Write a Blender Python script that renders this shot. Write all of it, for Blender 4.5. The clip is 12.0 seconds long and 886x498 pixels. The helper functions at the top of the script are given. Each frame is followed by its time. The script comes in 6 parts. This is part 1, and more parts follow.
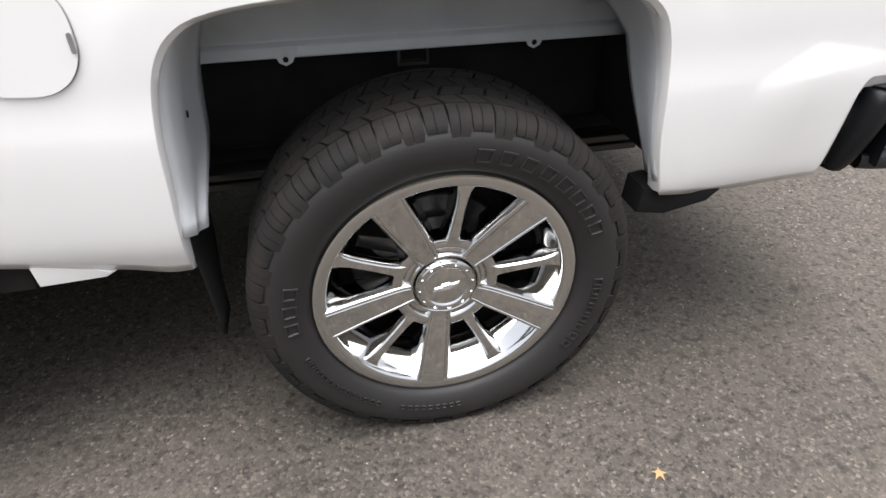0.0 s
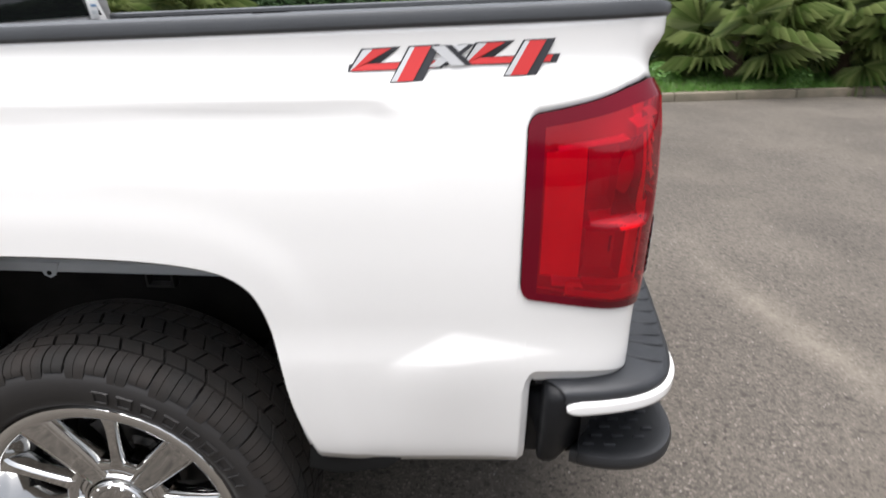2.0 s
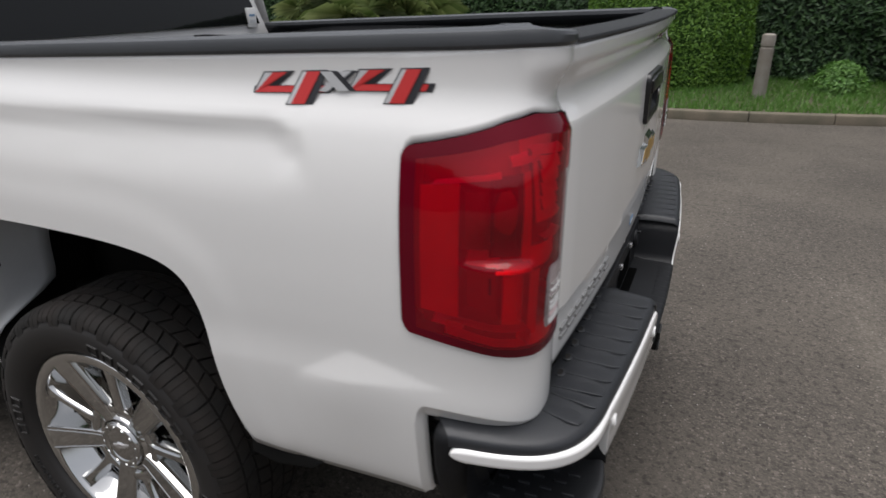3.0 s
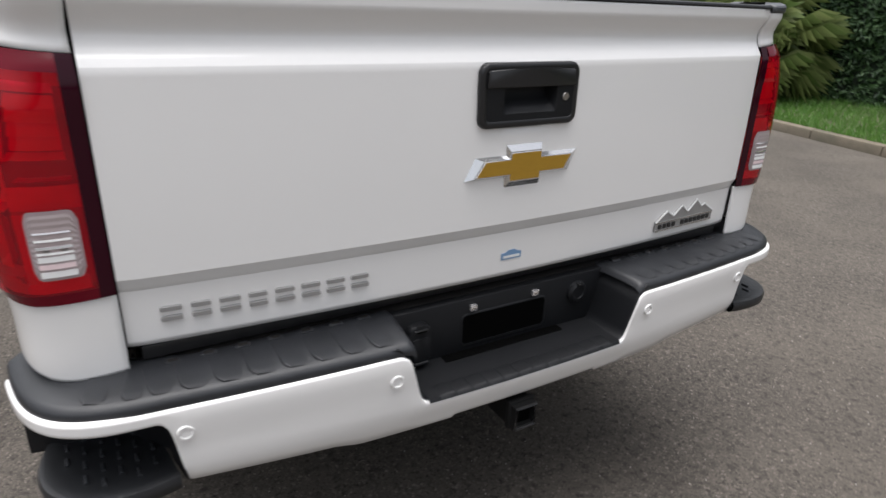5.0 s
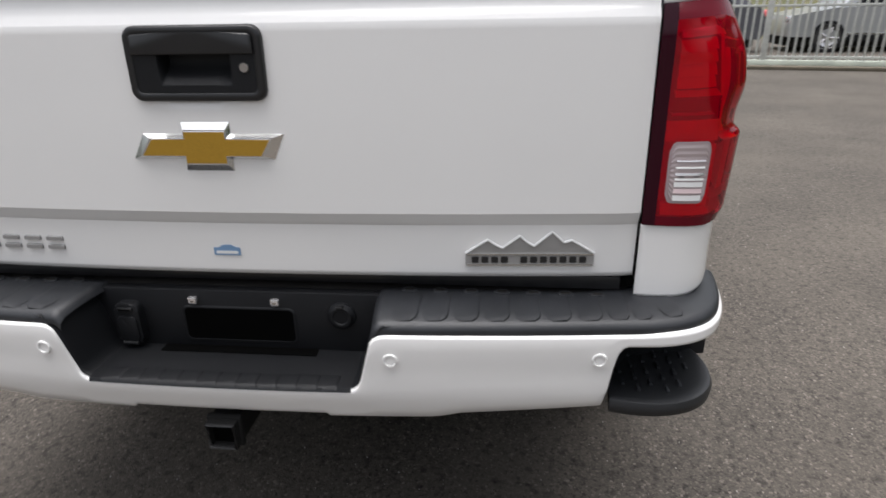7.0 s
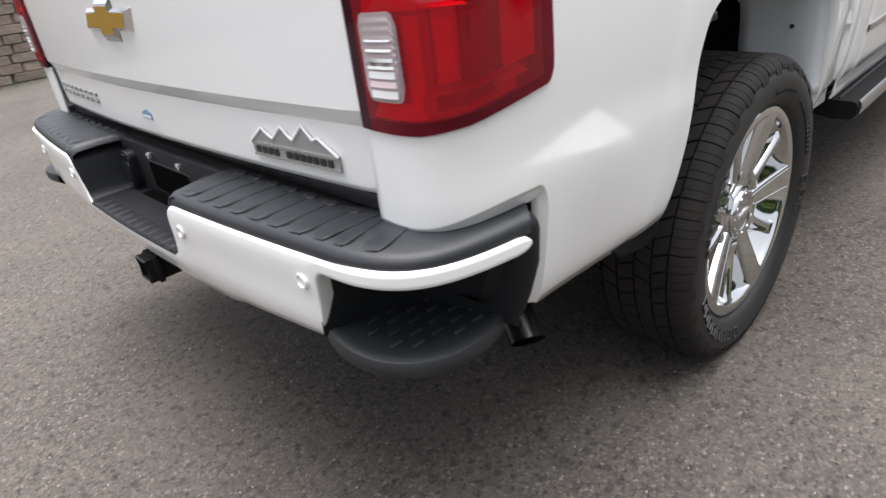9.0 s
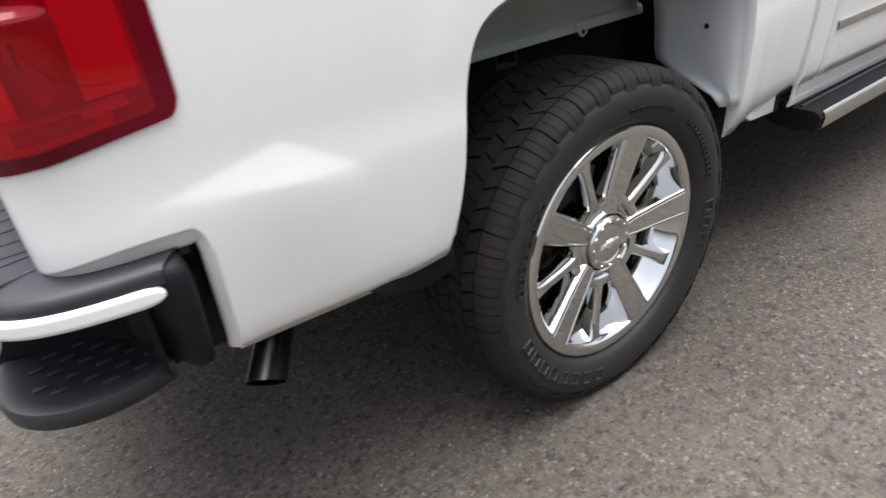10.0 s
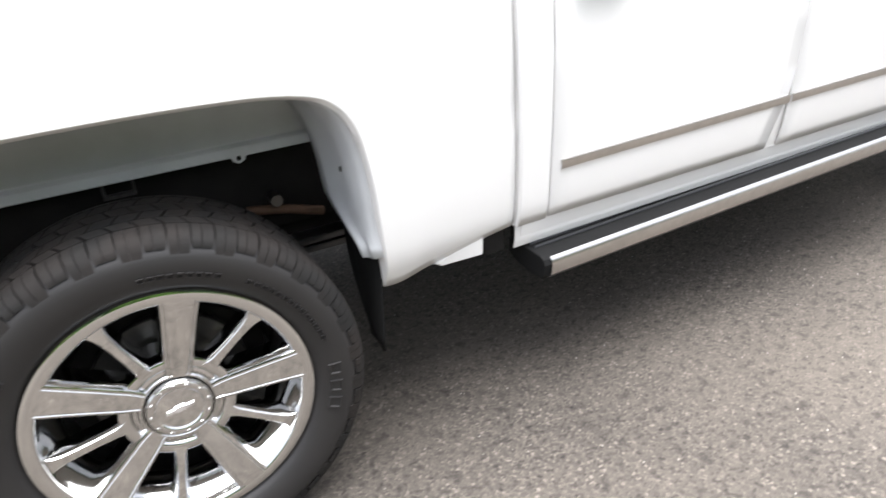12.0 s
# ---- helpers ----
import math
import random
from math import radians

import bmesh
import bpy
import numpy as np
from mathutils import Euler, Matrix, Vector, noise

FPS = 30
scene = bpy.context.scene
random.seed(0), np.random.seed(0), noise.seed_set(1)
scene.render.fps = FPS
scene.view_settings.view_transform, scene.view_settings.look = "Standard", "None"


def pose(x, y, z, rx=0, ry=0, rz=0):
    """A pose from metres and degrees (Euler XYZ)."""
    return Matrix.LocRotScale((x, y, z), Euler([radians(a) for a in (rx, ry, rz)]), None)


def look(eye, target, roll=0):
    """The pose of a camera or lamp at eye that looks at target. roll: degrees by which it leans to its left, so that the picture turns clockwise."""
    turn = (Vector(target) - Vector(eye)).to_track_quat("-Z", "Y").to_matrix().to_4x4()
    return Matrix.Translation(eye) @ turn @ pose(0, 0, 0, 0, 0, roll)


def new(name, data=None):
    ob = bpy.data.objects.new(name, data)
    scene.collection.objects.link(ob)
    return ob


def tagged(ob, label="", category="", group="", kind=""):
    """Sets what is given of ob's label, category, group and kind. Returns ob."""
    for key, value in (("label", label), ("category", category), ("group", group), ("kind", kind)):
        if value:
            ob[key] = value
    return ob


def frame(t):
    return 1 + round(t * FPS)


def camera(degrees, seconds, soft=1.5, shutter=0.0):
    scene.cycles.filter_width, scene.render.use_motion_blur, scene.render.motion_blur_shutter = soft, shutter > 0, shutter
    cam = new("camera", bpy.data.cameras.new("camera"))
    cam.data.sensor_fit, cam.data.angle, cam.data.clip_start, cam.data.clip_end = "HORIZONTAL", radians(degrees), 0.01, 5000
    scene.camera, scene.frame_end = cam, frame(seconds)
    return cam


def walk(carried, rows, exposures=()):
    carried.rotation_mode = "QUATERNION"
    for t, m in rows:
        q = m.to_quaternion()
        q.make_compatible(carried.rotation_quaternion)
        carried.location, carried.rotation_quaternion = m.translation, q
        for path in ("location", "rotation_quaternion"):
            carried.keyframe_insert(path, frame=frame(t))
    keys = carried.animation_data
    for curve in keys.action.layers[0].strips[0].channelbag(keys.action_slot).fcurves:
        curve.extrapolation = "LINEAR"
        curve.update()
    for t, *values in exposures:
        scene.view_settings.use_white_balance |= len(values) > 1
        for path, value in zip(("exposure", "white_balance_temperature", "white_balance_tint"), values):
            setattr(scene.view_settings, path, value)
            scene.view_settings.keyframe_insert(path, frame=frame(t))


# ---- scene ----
cam = camera(71.4, 12.0, shutter=0.3)

PATH = [
    (0, (-0.231, -1.991, 1.23), (0.122, -0.397, 0.075), -0.1),
    (0.5, (-0.019, -2.0, 1.248), (0.168, -0.372, 0.101), -3.3),
    (1, (0.279, -2.04, 1.324), (0.373, -0.368, 0.231), -3.0),
    (1.5, (0.503, -2.016, 1.394), (0.635, -0.257, 0.451), -1.1),
    (2, (0.778, -1.961, 1.449), (0.663, -0.123, 0.669), -0.0),
    (2.5, (1.037, -1.889, 1.508), (0.599, -0.066, 0.811), 0.3),
    (3, (1.3, -1.805, 1.483), (0.539, -0.125, 0.711), -0.5),
    (3.2, (1.405, -1.733, 1.464), (0.592, -0.085, 0.675), 0.2),
    (4.8, (2.117, -0.96, 1.399), (0.569, 0.058, 0.645), 0.2),
    (5, (2.164, -0.815, 1.388), (0.562, 0.13, 0.651), 1.8),
    (5.5, (2.249, -0.494, 1.367), (0.507, 0.186, 0.656), 0.2),
    (6, (2.297, -0.144, 1.375), (0.468, 0.214, 0.648), 1.4),
    (6.5, (2.273, 0.222, 1.349), (0.403, 0.316, 0.645), 1.0),
    (7, (2.209, 0.556, 1.318), (0.366, 0.359, 0.567), -1.1),
    (7.5, (2.131, 0.885, 1.261), (0.366, 0.381, 0.467), -1.2),
    (7.7, (2.072, 0.985, 1.236), (0.346, 0.384, 0.424), -2.2),
    (9.3, (1.445, 1.643, 1.14), (0.356, 0.239, 0.222), -6.6),
    (9.5, (1.321, 1.705, 1.133), (0.273, 0.28, 0.199), -5.9),
    (10, (1.03, 1.825, 1.137), (0.071, 0.36, 0.172), -7.5),
    (10.5, (0.746, 1.951, 1.143), (-0.073, 0.405, 0.175), -6.4),
    (11, (0.512, 2.044, 1.153), (-0.256, 0.466, 0.194), -8.5),
    (11.5, (0.242, 2.113, 1.186), (-0.542, 0.525, 0.256), -6.7),
    (12, (-0.063, 2.18, 1.226), (-0.845, 0.564, 0.345), -5.4),
]
EXPOSURE = [(t, stops, 6330 if t < 8 else 6230, 11) for t, stops in [(0, 1.5), (0.5, 1.86), (1, 2.08), (1.5, 2.06), (2, 1.38), (2.5, 0.88), (3.2, 0.32), (4.8, 0.9), (5.5, 0.92), (6.5, 0.92), (7.5, 1.0), (9.5, 1.6), (10.5, 1.62), (11, 1.78), (11.5, 2.05), (12, 2.4)]]
walk(cam, [(t, look(eye, target, roll)) for t, eye, target, roll in PATH], EXPOSURE)

# ---- world, sun, exposure ----
world = bpy.data.worlds.new("overcast_sky")
scene.world = world
world.use_nodes = True
wn = world.node_tree.nodes
sky = wn.new("ShaderNodeTexSky")
sky.sky_type = "NISHITA"
sky.sun_disc = False
sky.sun_elevation = radians(84)
sky.sun_rotation = radians(200)
sky.air_density, sky.dust_density, sky.ozone_density = 1.0, 6.0, 0.6
hsv = wn.new("ShaderNodeHueSaturation")
hsv.inputs["Saturation"].default_value = 0.25
world.node_tree.links.new(sky.outputs[0], hsv.inputs["Color"])
world.node_tree.links.new(hsv.outputs[0], wn["Background"].inputs["Color"])
wn["Background"].inputs["Strength"].default_value = 0.12
sun_data = bpy.data.lights.new("sun", "SUN")
sun_data.energy, sun_data.angle, sun_data.color = 2.1, radians(70), (1.0, 0.97, 0.93)
sun = new("sun", sun_data)
sun.matrix_world = look((-1.2, -0.3, 9), (0, 0, 0))


# ---- materials ----
def material(name, color, rough=0.5, metal=0.0, coat=0.0, spec=0.5, vary=0.0, vscale=6.0, fine=0.0, fscale=200.0,
             bump=0.0, bscale=200.0, second=None, detail=4.0):
    """Principled material with a coarse and a fine variation of its colour and a fine relief."""
    m = bpy.data.materials.new(name)
    m.use_nodes = True
    nt = m.node_tree
    b = nt.nodes["Principled BSDF"]
    b.inputs["Base Color"].default_value = (*color, 1)
    b.inputs["Roughness"].default_value = rough
    b.inputs["Metallic"].default_value = metal
    b.inputs["Coat Weight"].default_value = coat
    b.inputs["Coat Roughness"].default_value = 0.03
    b.inputs["Specular IOR Level"].default_value = spec
    co = nt.nodes.new("ShaderNodeTexCoord").outputs["Object"]
    if vary or fine:
        last = None
        for amount, scale in ((vary, vscale), (fine, fscale)):
            if not amount:
                continue
            n = nt.nodes.new("ShaderNodeTexNoise")
            n.inputs["Scale"].default_value, n.inputs["Detail"].default_value = scale, detail
            nt.links.new(co, n.inputs["Vector"])
            mix = nt.nodes.new("ShaderNodeMix")
            mix.data_type = "RGBA"
            ramp = nt.nodes.new("ShaderNodeMapRange")
            ramp.inputs[1].default_value, ramp.inputs[2].default_value = 0.35, 0.65
            ramp.inputs[4].default_value = amount
            nt.links.new(n.outputs["Fac"], ramp.inputs[0])
            nt.links.new(ramp.outputs[0], mix.inputs["Factor"])
            if last:
                nt.links.new(last, mix.inputs["A"])
            else:
                mix.inputs["A"].default_value = (*color, 1)
            mix.inputs["B"].default_value = (*(second or [c * 0.4 for c in color]), 1)
            last = mix.outputs["Result"]
        nt.links.new(last, b.inputs["Base Color"])
    if bump:
        n = nt.nodes.new("ShaderNodeTexNoise")
        n.inputs["Scale"].default_value, n.inputs["Detail"].default_value = bscale, 3
        nt.links.new(co, n.inputs["Vector"])
        bp = nt.nodes.new("ShaderNodeBump")
        bp.inputs["Strength"].default_value, bp.inputs["Distance"].default_value = bump, 0.002
        nt.links.new(n.outputs["Fac"], bp.inputs["Height"])
        nt.links.new(bp.outputs[0], b.inputs["Normal"])
    return m


def leafy(name, color, second, rough=0.5):
    """Leaf material: colour by island, a little light through the leaf."""
    m = material(name, color, rough)
    nt = m.node_tree
    b = nt.nodes["Principled BSDF"]
    g = nt.nodes.new("ShaderNodeNewGeometry")
    mix = nt.nodes.new("ShaderNodeMix")
    mix.data_type = "RGBA"
    mix.inputs["A"].default_value, mix.inputs["B"].default_value = (*color, 1), (*second, 1)
    nt.links.new(g.outputs["Random Per Island"], mix.inputs["Factor"])
    nt.links.new(mix.outputs["Result"], b.inputs["Base Color"])
    tr = nt.nodes.new("ShaderNodeBsdfTranslucent")
    nt.links.new(mix.outputs["Result"], tr.inputs["Color"])
    ms = nt.nodes.new("ShaderNodeMixShader")
    ms.inputs[0].default_value = 0.3
    nt.links.new(b.outputs[0], ms.inputs[1])
    nt.links.new(tr.outputs[0], ms.inputs[2])
    nt.links.new(ms.outputs[0], nt.nodes["Material Output"].inputs["Surface"])
    return m


def tinted_lens(name, tint, gloss_rough=0.03, body=None, milk=0.0):
    """Clear coloured plastic: tinted see-through with a glossy front."""
    m = bpy.data.materials.new(name)
    m.use_nodes = True
    nt = m.node_tree
    nt.nodes.remove(nt.nodes["Principled BSDF"])
    t = nt.nodes.new("ShaderNodeBsdfTransparent")
    t.inputs[0].default_value = (*tint, 1)
    g = nt.nodes.new("ShaderNodeBsdfGlossy")
    g.inputs["Roughness"].default_value = gloss_rough
    f = nt.nodes.new("ShaderNodeFresnel")
    f.inputs[0].default_value = 1.5
    ms = nt.nodes.new("ShaderNodeMixShader")
    nt.links.new(f.outputs[0], ms.inputs[0])
    under = t.outputs[0]
    if body:
        d = nt.nodes.new("ShaderNodeBsdfDiffuse")
        d.inputs["Color"].default_value = (*body, 1)
        mm = nt.nodes.new("ShaderNodeMixShader")
        mm.inputs[0].default_value = milk
        nt.links.new(t.outputs[0], mm.inputs[1])
        nt.links.new(d.outputs[0], mm.inputs[2])
        under = mm.outputs[0]
    nt.links.new(under, ms.inputs[1])
    nt.links.new(g.outputs[0], ms.inputs[2])
    nt.links.new(ms.outputs[0], nt.nodes["Material Output"].inputs["Surface"])
    return m


def asphalt_material():
    m = bpy.data.materials.new("worn_asphalt")
    m.use_nodes = True
    nt = m.node_tree
    b = nt.nodes["Principled BSDF"]
    b.inputs["Roughness"].default_value = 0.85
    b.inputs["Specular IOR Level"].default_value = 0.3
    co = nt.nodes.new("ShaderNodeTexCoord").outputs["Object"]
    v = nt.nodes.new("ShaderNodeTexVoronoi")
    v.inputs["Scale"].default_value = 125
    nt.links.new(co, v.inputs["Vector"])
    sep = nt.nodes.new("ShaderNodeSeparateColor")
    nt.links.new(v.outputs["Color"], sep.inputs[0])
    r = nt.nodes.new("ShaderNodeValToRGB")
    e = r.color_ramp.elements
    e[0].position, e[0].color = 0.0, (0.0424, 0.0369, 0.0319, 1)
    e[1].position, e[1].color = 1.0, (0.1687, 0.1484, 0.1268, 1)
    for p, c in ((0.16, (0.0598, 0.0525, 0.0447, 1)), (0.70, (0.0829, 0.0723, 0.0611, 1)), (0.91, (0.1022, 0.0889, 0.0757, 1)), (0.97, (0.1302, 0.1144, 0.0976, 1))):
        k = e.new(p)
        k.color = c
    nt.links.new(sep.outputs[0], r.inputs[0])
    # pits between the stones
    v2 = nt.nodes.new("ShaderNodeTexVoronoi")
    v2.feature = "DISTANCE_TO_EDGE"
    v2.inputs["Scale"].default_value = 125
    nt.links.new(co, v2.inputs["Vector"])
    pit = nt.nodes.new("ShaderNodeMapRange")
    pit.inputs[1].default_value, pit.inputs[2].default_value = 0.0, 0.14
    pit.inputs[3].default_value = 0.78
    nt.links.new(v2.outputs["Distance"], pit.inputs[0])
    mul = nt.nodes.new("ShaderNodeMix")
    mul.data_type, mul.blend_type = "RGBA", "MULTIPLY"
    mul.inputs["Factor"].default_value = 1
    nt.links.new(r.outputs[0], mul.inputs["A"])
    nt.links.new(pit.outputs[0], mul.inputs["B"])
    # patches of fine dust and of bare binder
    n = nt.nodes.new("ShaderNodeTexNoise")
    n.inputs["Scale"].default_value, n.inputs["Detail"].default_value = 1.3, 6
    nt.links.new(co, n.inputs["Vector"])
    mr = nt.nodes.new("ShaderNodeMapRange")
    mr.inputs[1].default_value, mr.inputs[2].default_value = 0.38, 0.72
    mr.inputs[3].default_value, mr.inputs[4].default_value = 0.0, 0.55
    nt.links.new(n.outputs["Fac"], mr.inputs[0])
    dust = nt.nodes.new("ShaderNodeMix")
    dust.data_type = "RGBA"
    dust.inputs["B"].default_value = (0.1041, 0.0903, 0.0748, 1)
    nt.links.new(mr.outputs[0], dust.inputs["Factor"])
    nt.links.new(mul.outputs["Result"], dust.inputs["A"])
    # darker open pores a few centimetres apart
    nm = nt.nodes.new("ShaderNodeTexNoise")
    nm.inputs["Scale"].default_value, nm.inputs["Detail"].default_value = 30, 5
    nt.links.new(co, nm.inputs["Vector"])
    pm = nt.nodes.new("ShaderNodeMapRange")
    pm.inputs[1].default_value, pm.inputs[2].default_value = 0.34, 0.46
    pm.inputs[3].default_value, pm.inputs[4].default_value = 0.58, 1.0
    nt.links.new(nm.outputs["Fac"], pm.inputs[0])
    pore = nt.nodes.new("ShaderNodeMix")
    pore.data_type, pore.blend_type = "RGBA", "MULTIPLY"
    pore.inputs["Factor"].default_value = 1
    nt.links.new(dust.outputs["Result"], pore.inputs["A"])
    nt.links.new(pm.outputs[0], pore.inputs["B"])
    dust = pore
    # small dark chips pulled out of the surface, in loose clusters
    nc = nt.nodes.new("ShaderNodeTexNoise")
    nc.inputs["Scale"].default_value, nc.inputs["Detail"].default_value = 62, 2
    nt.links.new(co, nc.inputs["Vector"])
    ng = nt.nodes.new("ShaderNodeTexNoise")
    ng.inputs["Scale"].default_value, ng.inputs["Detail"].default_value = 3.0, 3
    nt.links.new(co, ng.inputs["Vector"])
    cl = nt.nodes.new("ShaderNodeMath")
    cl.operation = "MULTIPLY_ADD"
    cl.inputs[1].default_value = 0.22
    nt.links.new(ng.outputs["Fac"], cl.inputs[0])
    nt.links.new(nc.outputs["Fac"], cl.inputs[2])
    pc = nt.nodes.new("ShaderNodeMapRange")
    pc.inputs[1].default_value, pc.inputs[2].default_value = 0.44, 0.49
    pc.inputs[3].default_value, pc.inputs[4].default_value = 0.50, 1.0
    nt.links.new(cl.outputs[0], pc.inputs[0])
    chip = nt.nodes.new("ShaderNodeMix")
    chip.data_type, chip.blend_type = "RGBA", "MULTIPLY"
    chip.inputs["Factor"].default_value = 1
    nt.links.new(dust.outputs["Result"], chip.inputs["A"])
    nt.links.new(pc.outputs[0], chip.inputs["B"])
    dust = chip
    # broad worn and damp-looking areas
    nb = nt.nodes.new("ShaderNodeTexNoise")
    nb.inputs["Scale"].default_value, nb.inputs["Detail"].default_value, nb.inputs["Roughness"].default_value = 0.9, 7, 0.62
    nt.links.new(co, nb.inputs["Vector"])
    pb = nt.nodes.new("ShaderNodeMapRange")
    pb.inputs[1].default_value, pb.inputs[2].default_value = 0.36, 0.64
    pb.inputs[3].default_value, pb.inputs[4].default_value = 0.82, 1.09
    nt.links.new(nb.outputs["Fac"], pb.inputs[0])
    broad = nt.nodes.new("ShaderNodeMix")
    broad.data_type, broad.blend_type = "RGBA", "MULTIPLY"
    broad.inputs["Factor"].default_value = 1
    nt.links.new(dust.outputs["Result"], broad.inputs["A"])
    nt.links.new(pb.outputs[0], broad.inputs["B"])
    dust = broad
    # a pale sandy streak swept in an arc behind the truck
    vm = nt.nodes.new("ShaderNodeVectorMath")
    vm.operation = "DISTANCE"
    vm.inputs[1].default_value = (6.2, 1.75, 0)
    nt.links.new(co, vm.inputs[0])
    band = nt.nodes.new("ShaderNodeMath")
    band.operation = "SUBTRACT"
    band.inputs[1].default_value = 4.13
    nt.links.new(vm.outputs["Value"], band.inputs[0])
    ab = nt.nodes.new("ShaderNodeMath")
    ab.operation = "ABSOLUTE"
    nt.links.new(band.outputs[0], ab.inputs[0])
    st = nt.nodes.new("ShaderNodeMapRange")
    st.inputs[1].default_value, st.inputs[2].default_value = 0.0, 0.19
    st.inputs[3].default_value, st.inputs[4].default_value = 0.45, 0.0
    nt.links.new(ab.outputs[0], st.inputs[0])
    n3 = nt.nodes.new("ShaderNodeTexNoise")
    n3.inputs["Scale"].default_value = 9
    nt.links.new(co, n3.inputs["Vector"])
    sm = nt.nodes.new("ShaderNodeMath")
    sm.operation = "MULTIPLY"
    nt.links.new(st.outputs[0], sm.inputs[0])
    nt.links.new(n3.outputs["Fac"], sm.inputs[1])
    far = nt.nodes.new("ShaderNodeVectorMath")
    far.operation = "DISTANCE"
    far.inputs[1].default_value = (2.25, 0.35, 0)
    nt.links.new(co, far.inputs[0])
    fade = nt.nodes.new("ShaderNodeMapRange")
    fade.inputs[1].default_value, fade.inputs[2].default_value = 0.5, 1.6
    fade.inputs[3].default_value, fade.inputs[4].default_value = 1.0, 0.0
    nt.links.new(far.outputs["Value"], fade.inputs[0])
    fm = nt.nodes.new("ShaderNodeMath")
    fm.operation = "MULTIPLY"
    nt.links.new(sm.outputs[0], fm.inputs[0])
    nt.links.new(fade.outputs[0], fm.inputs[1])
    sm = fm
    sand = nt.nodes.new("ShaderNodeMix")
    sand.data_type = "RGBA"
    sand.inputs["B"].default_value = (0.275, 0.240, 0.196, 1)
    nt.links.new(sm.outputs[0], sand.inputs["Factor"])
    nt.links.new(dust.outputs["Result"], sand.inputs["A"])
    nt.links.new(sand.outputs["Result"], b.inputs["Base Color"])
    bp = nt.nodes.new("ShaderNodeBump")
    bp.inputs["Strength"].default_value, bp.inputs["Distance"].default_value = 0.55, 0.0045
    nt.links.new(v2.outputs["Distance"], bp.inputs["Height"])
    nt.links.new(bp.outputs[0], b.inputs["Normal"])
    return m


WHITE = material("pearl_white_paint", (0.825, 0.815, 0.80), 0.45, coat=1.0, vary=0.02, vscale=3)
CHROME = material("chrome", (0.61, 0.61, 0.605), 0.06, metal=1.0)
BADGE = material("soft_badge_chrome", (0.80, 0.80, 0.80), 0.2, metal=1.0)
BADGEGREY = material("brushed_badge_grey", (0.34, 0.335, 0.33), 0.38, metal=0.35)
RAIL = material("black_rail_plastic", (0.048, 0.051, 0.056), 0.40, vary=0.2, vscale=8, bump=0.2, bscale=500)
WINDOWGLASS = material("ribbed_clear_plastic", (0.55, 0.47, 0.48), 0.2, metal=0.4)
WINDOWFRAME = material("frosted_window_rim", (0.46, 0.36, 0.38), 0.25, metal=0.3)
PINKISH = material("pink_tinted_reflector", (0.75, 0.60, 0.61), 0.25)
SATIN = material("brushed_chrome", (0.55, 0.53, 0.51), 0.28, metal=1.0, vary=0.15, vscale=30)
CHAR = material("dark_chrome", (0.30, 0.30, 0.305), 0.3, metal=1.0)
PAD = material("grey_black_step_plastic", (0.0195, 0.021, 0.0245), 0.46, vary=0.35, vscale=14, bump=0.3, bscale=420)
# pad plastic made darker: the shade on the foot step is in its colour
STEP = material("shaded_step_plastic", (0.014, 0.015, 0.017), 0.46, vary=0.25, vscale=14, bump=0.3, bscale=420)
PLASTIC = material("black_grained_plastic", (0.0075, 0.008, 0.0095), 0.50, spec=0.28, vary=0.2, vscale=8, bump=0.35, bscale=500)
MATTEBLACK = material("matte_black_rubber", (0.011, 0.011, 0.011), 0.8, spec=0.15, vary=0.3, vscale=10)
# near black that paints the shade inside openings
PITCH = material("opening_shade_black", (0.002, 0.002, 0.002), 0.9, spec=0.02)
GLOSSBLACK = material("smooth_black_plastic", (0.014, 0.014, 0.015), 0.3)
VOID = material("dark_underbody", (0.019, 0.0175, 0.0165), 0.9, spec=0.15, vary=0.5, vscale=9)
RUBBER = material("tyre_rubber", (0.0145, 0.0135, 0.0135), 0.55, vary=0.25, vscale=14, second=(0.024, 0.0215, 0.020), bump=0.15, bscale=300)
TREAD = material("dusty_tread_rubber", (0.010, 0.0095, 0.009), 0.80, spec=0.3, vary=0.5, vscale=10, second=(0.024, 0.018, 0.015), bump=0.3, bscale=250)
# grey that paints the shade in the fuel door's gap and notch
SEAM = material("shaded_body_seam", (0.20, 0.20, 0.20), 0.6, vary=0.3, vscale=20)
LINER = material("grey_wheelhouse_liner", (0.60, 0.615, 0.63), 0.42, vary=0.4, vscale=7, second=(0.42, 0.43, 0.44), bump=0.15, bscale=60)
GOLD = material("gold_emblem_enamel", (0.50, 0.29, 0.035), 0.32, metal=0.35, fine=0.3, fscale=600)
REDBORDER = material("maroon_lamp_border", (0.115, 0.001, 0.009), 0.08, spec=0.25)
PURPLE = material("purple_lamp_border", (0.026, 0.001, 0.007), 0.08, spec=0.25)
# lamp reds in graded tones: glints and shade inside the lamp are painted in
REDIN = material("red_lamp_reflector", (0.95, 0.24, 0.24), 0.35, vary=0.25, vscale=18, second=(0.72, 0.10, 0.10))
REDBRIGHT = material("glint_red_reflector", (1.0, 0.90, 0.85), 0.24, metal=0.1)
REDCELL = material("lit_lamp_base", (0.72, 0.15, 0.15), 0.25)
REDDARKSHADE = material("darkest_shaded_cell", (0.08, 0.01, 0.01), 0.25)
REDSHADE = material("shaded_lamp_cell", (0.26, 0.04, 0.04), 0.25)
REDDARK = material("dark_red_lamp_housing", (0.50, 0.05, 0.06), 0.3)
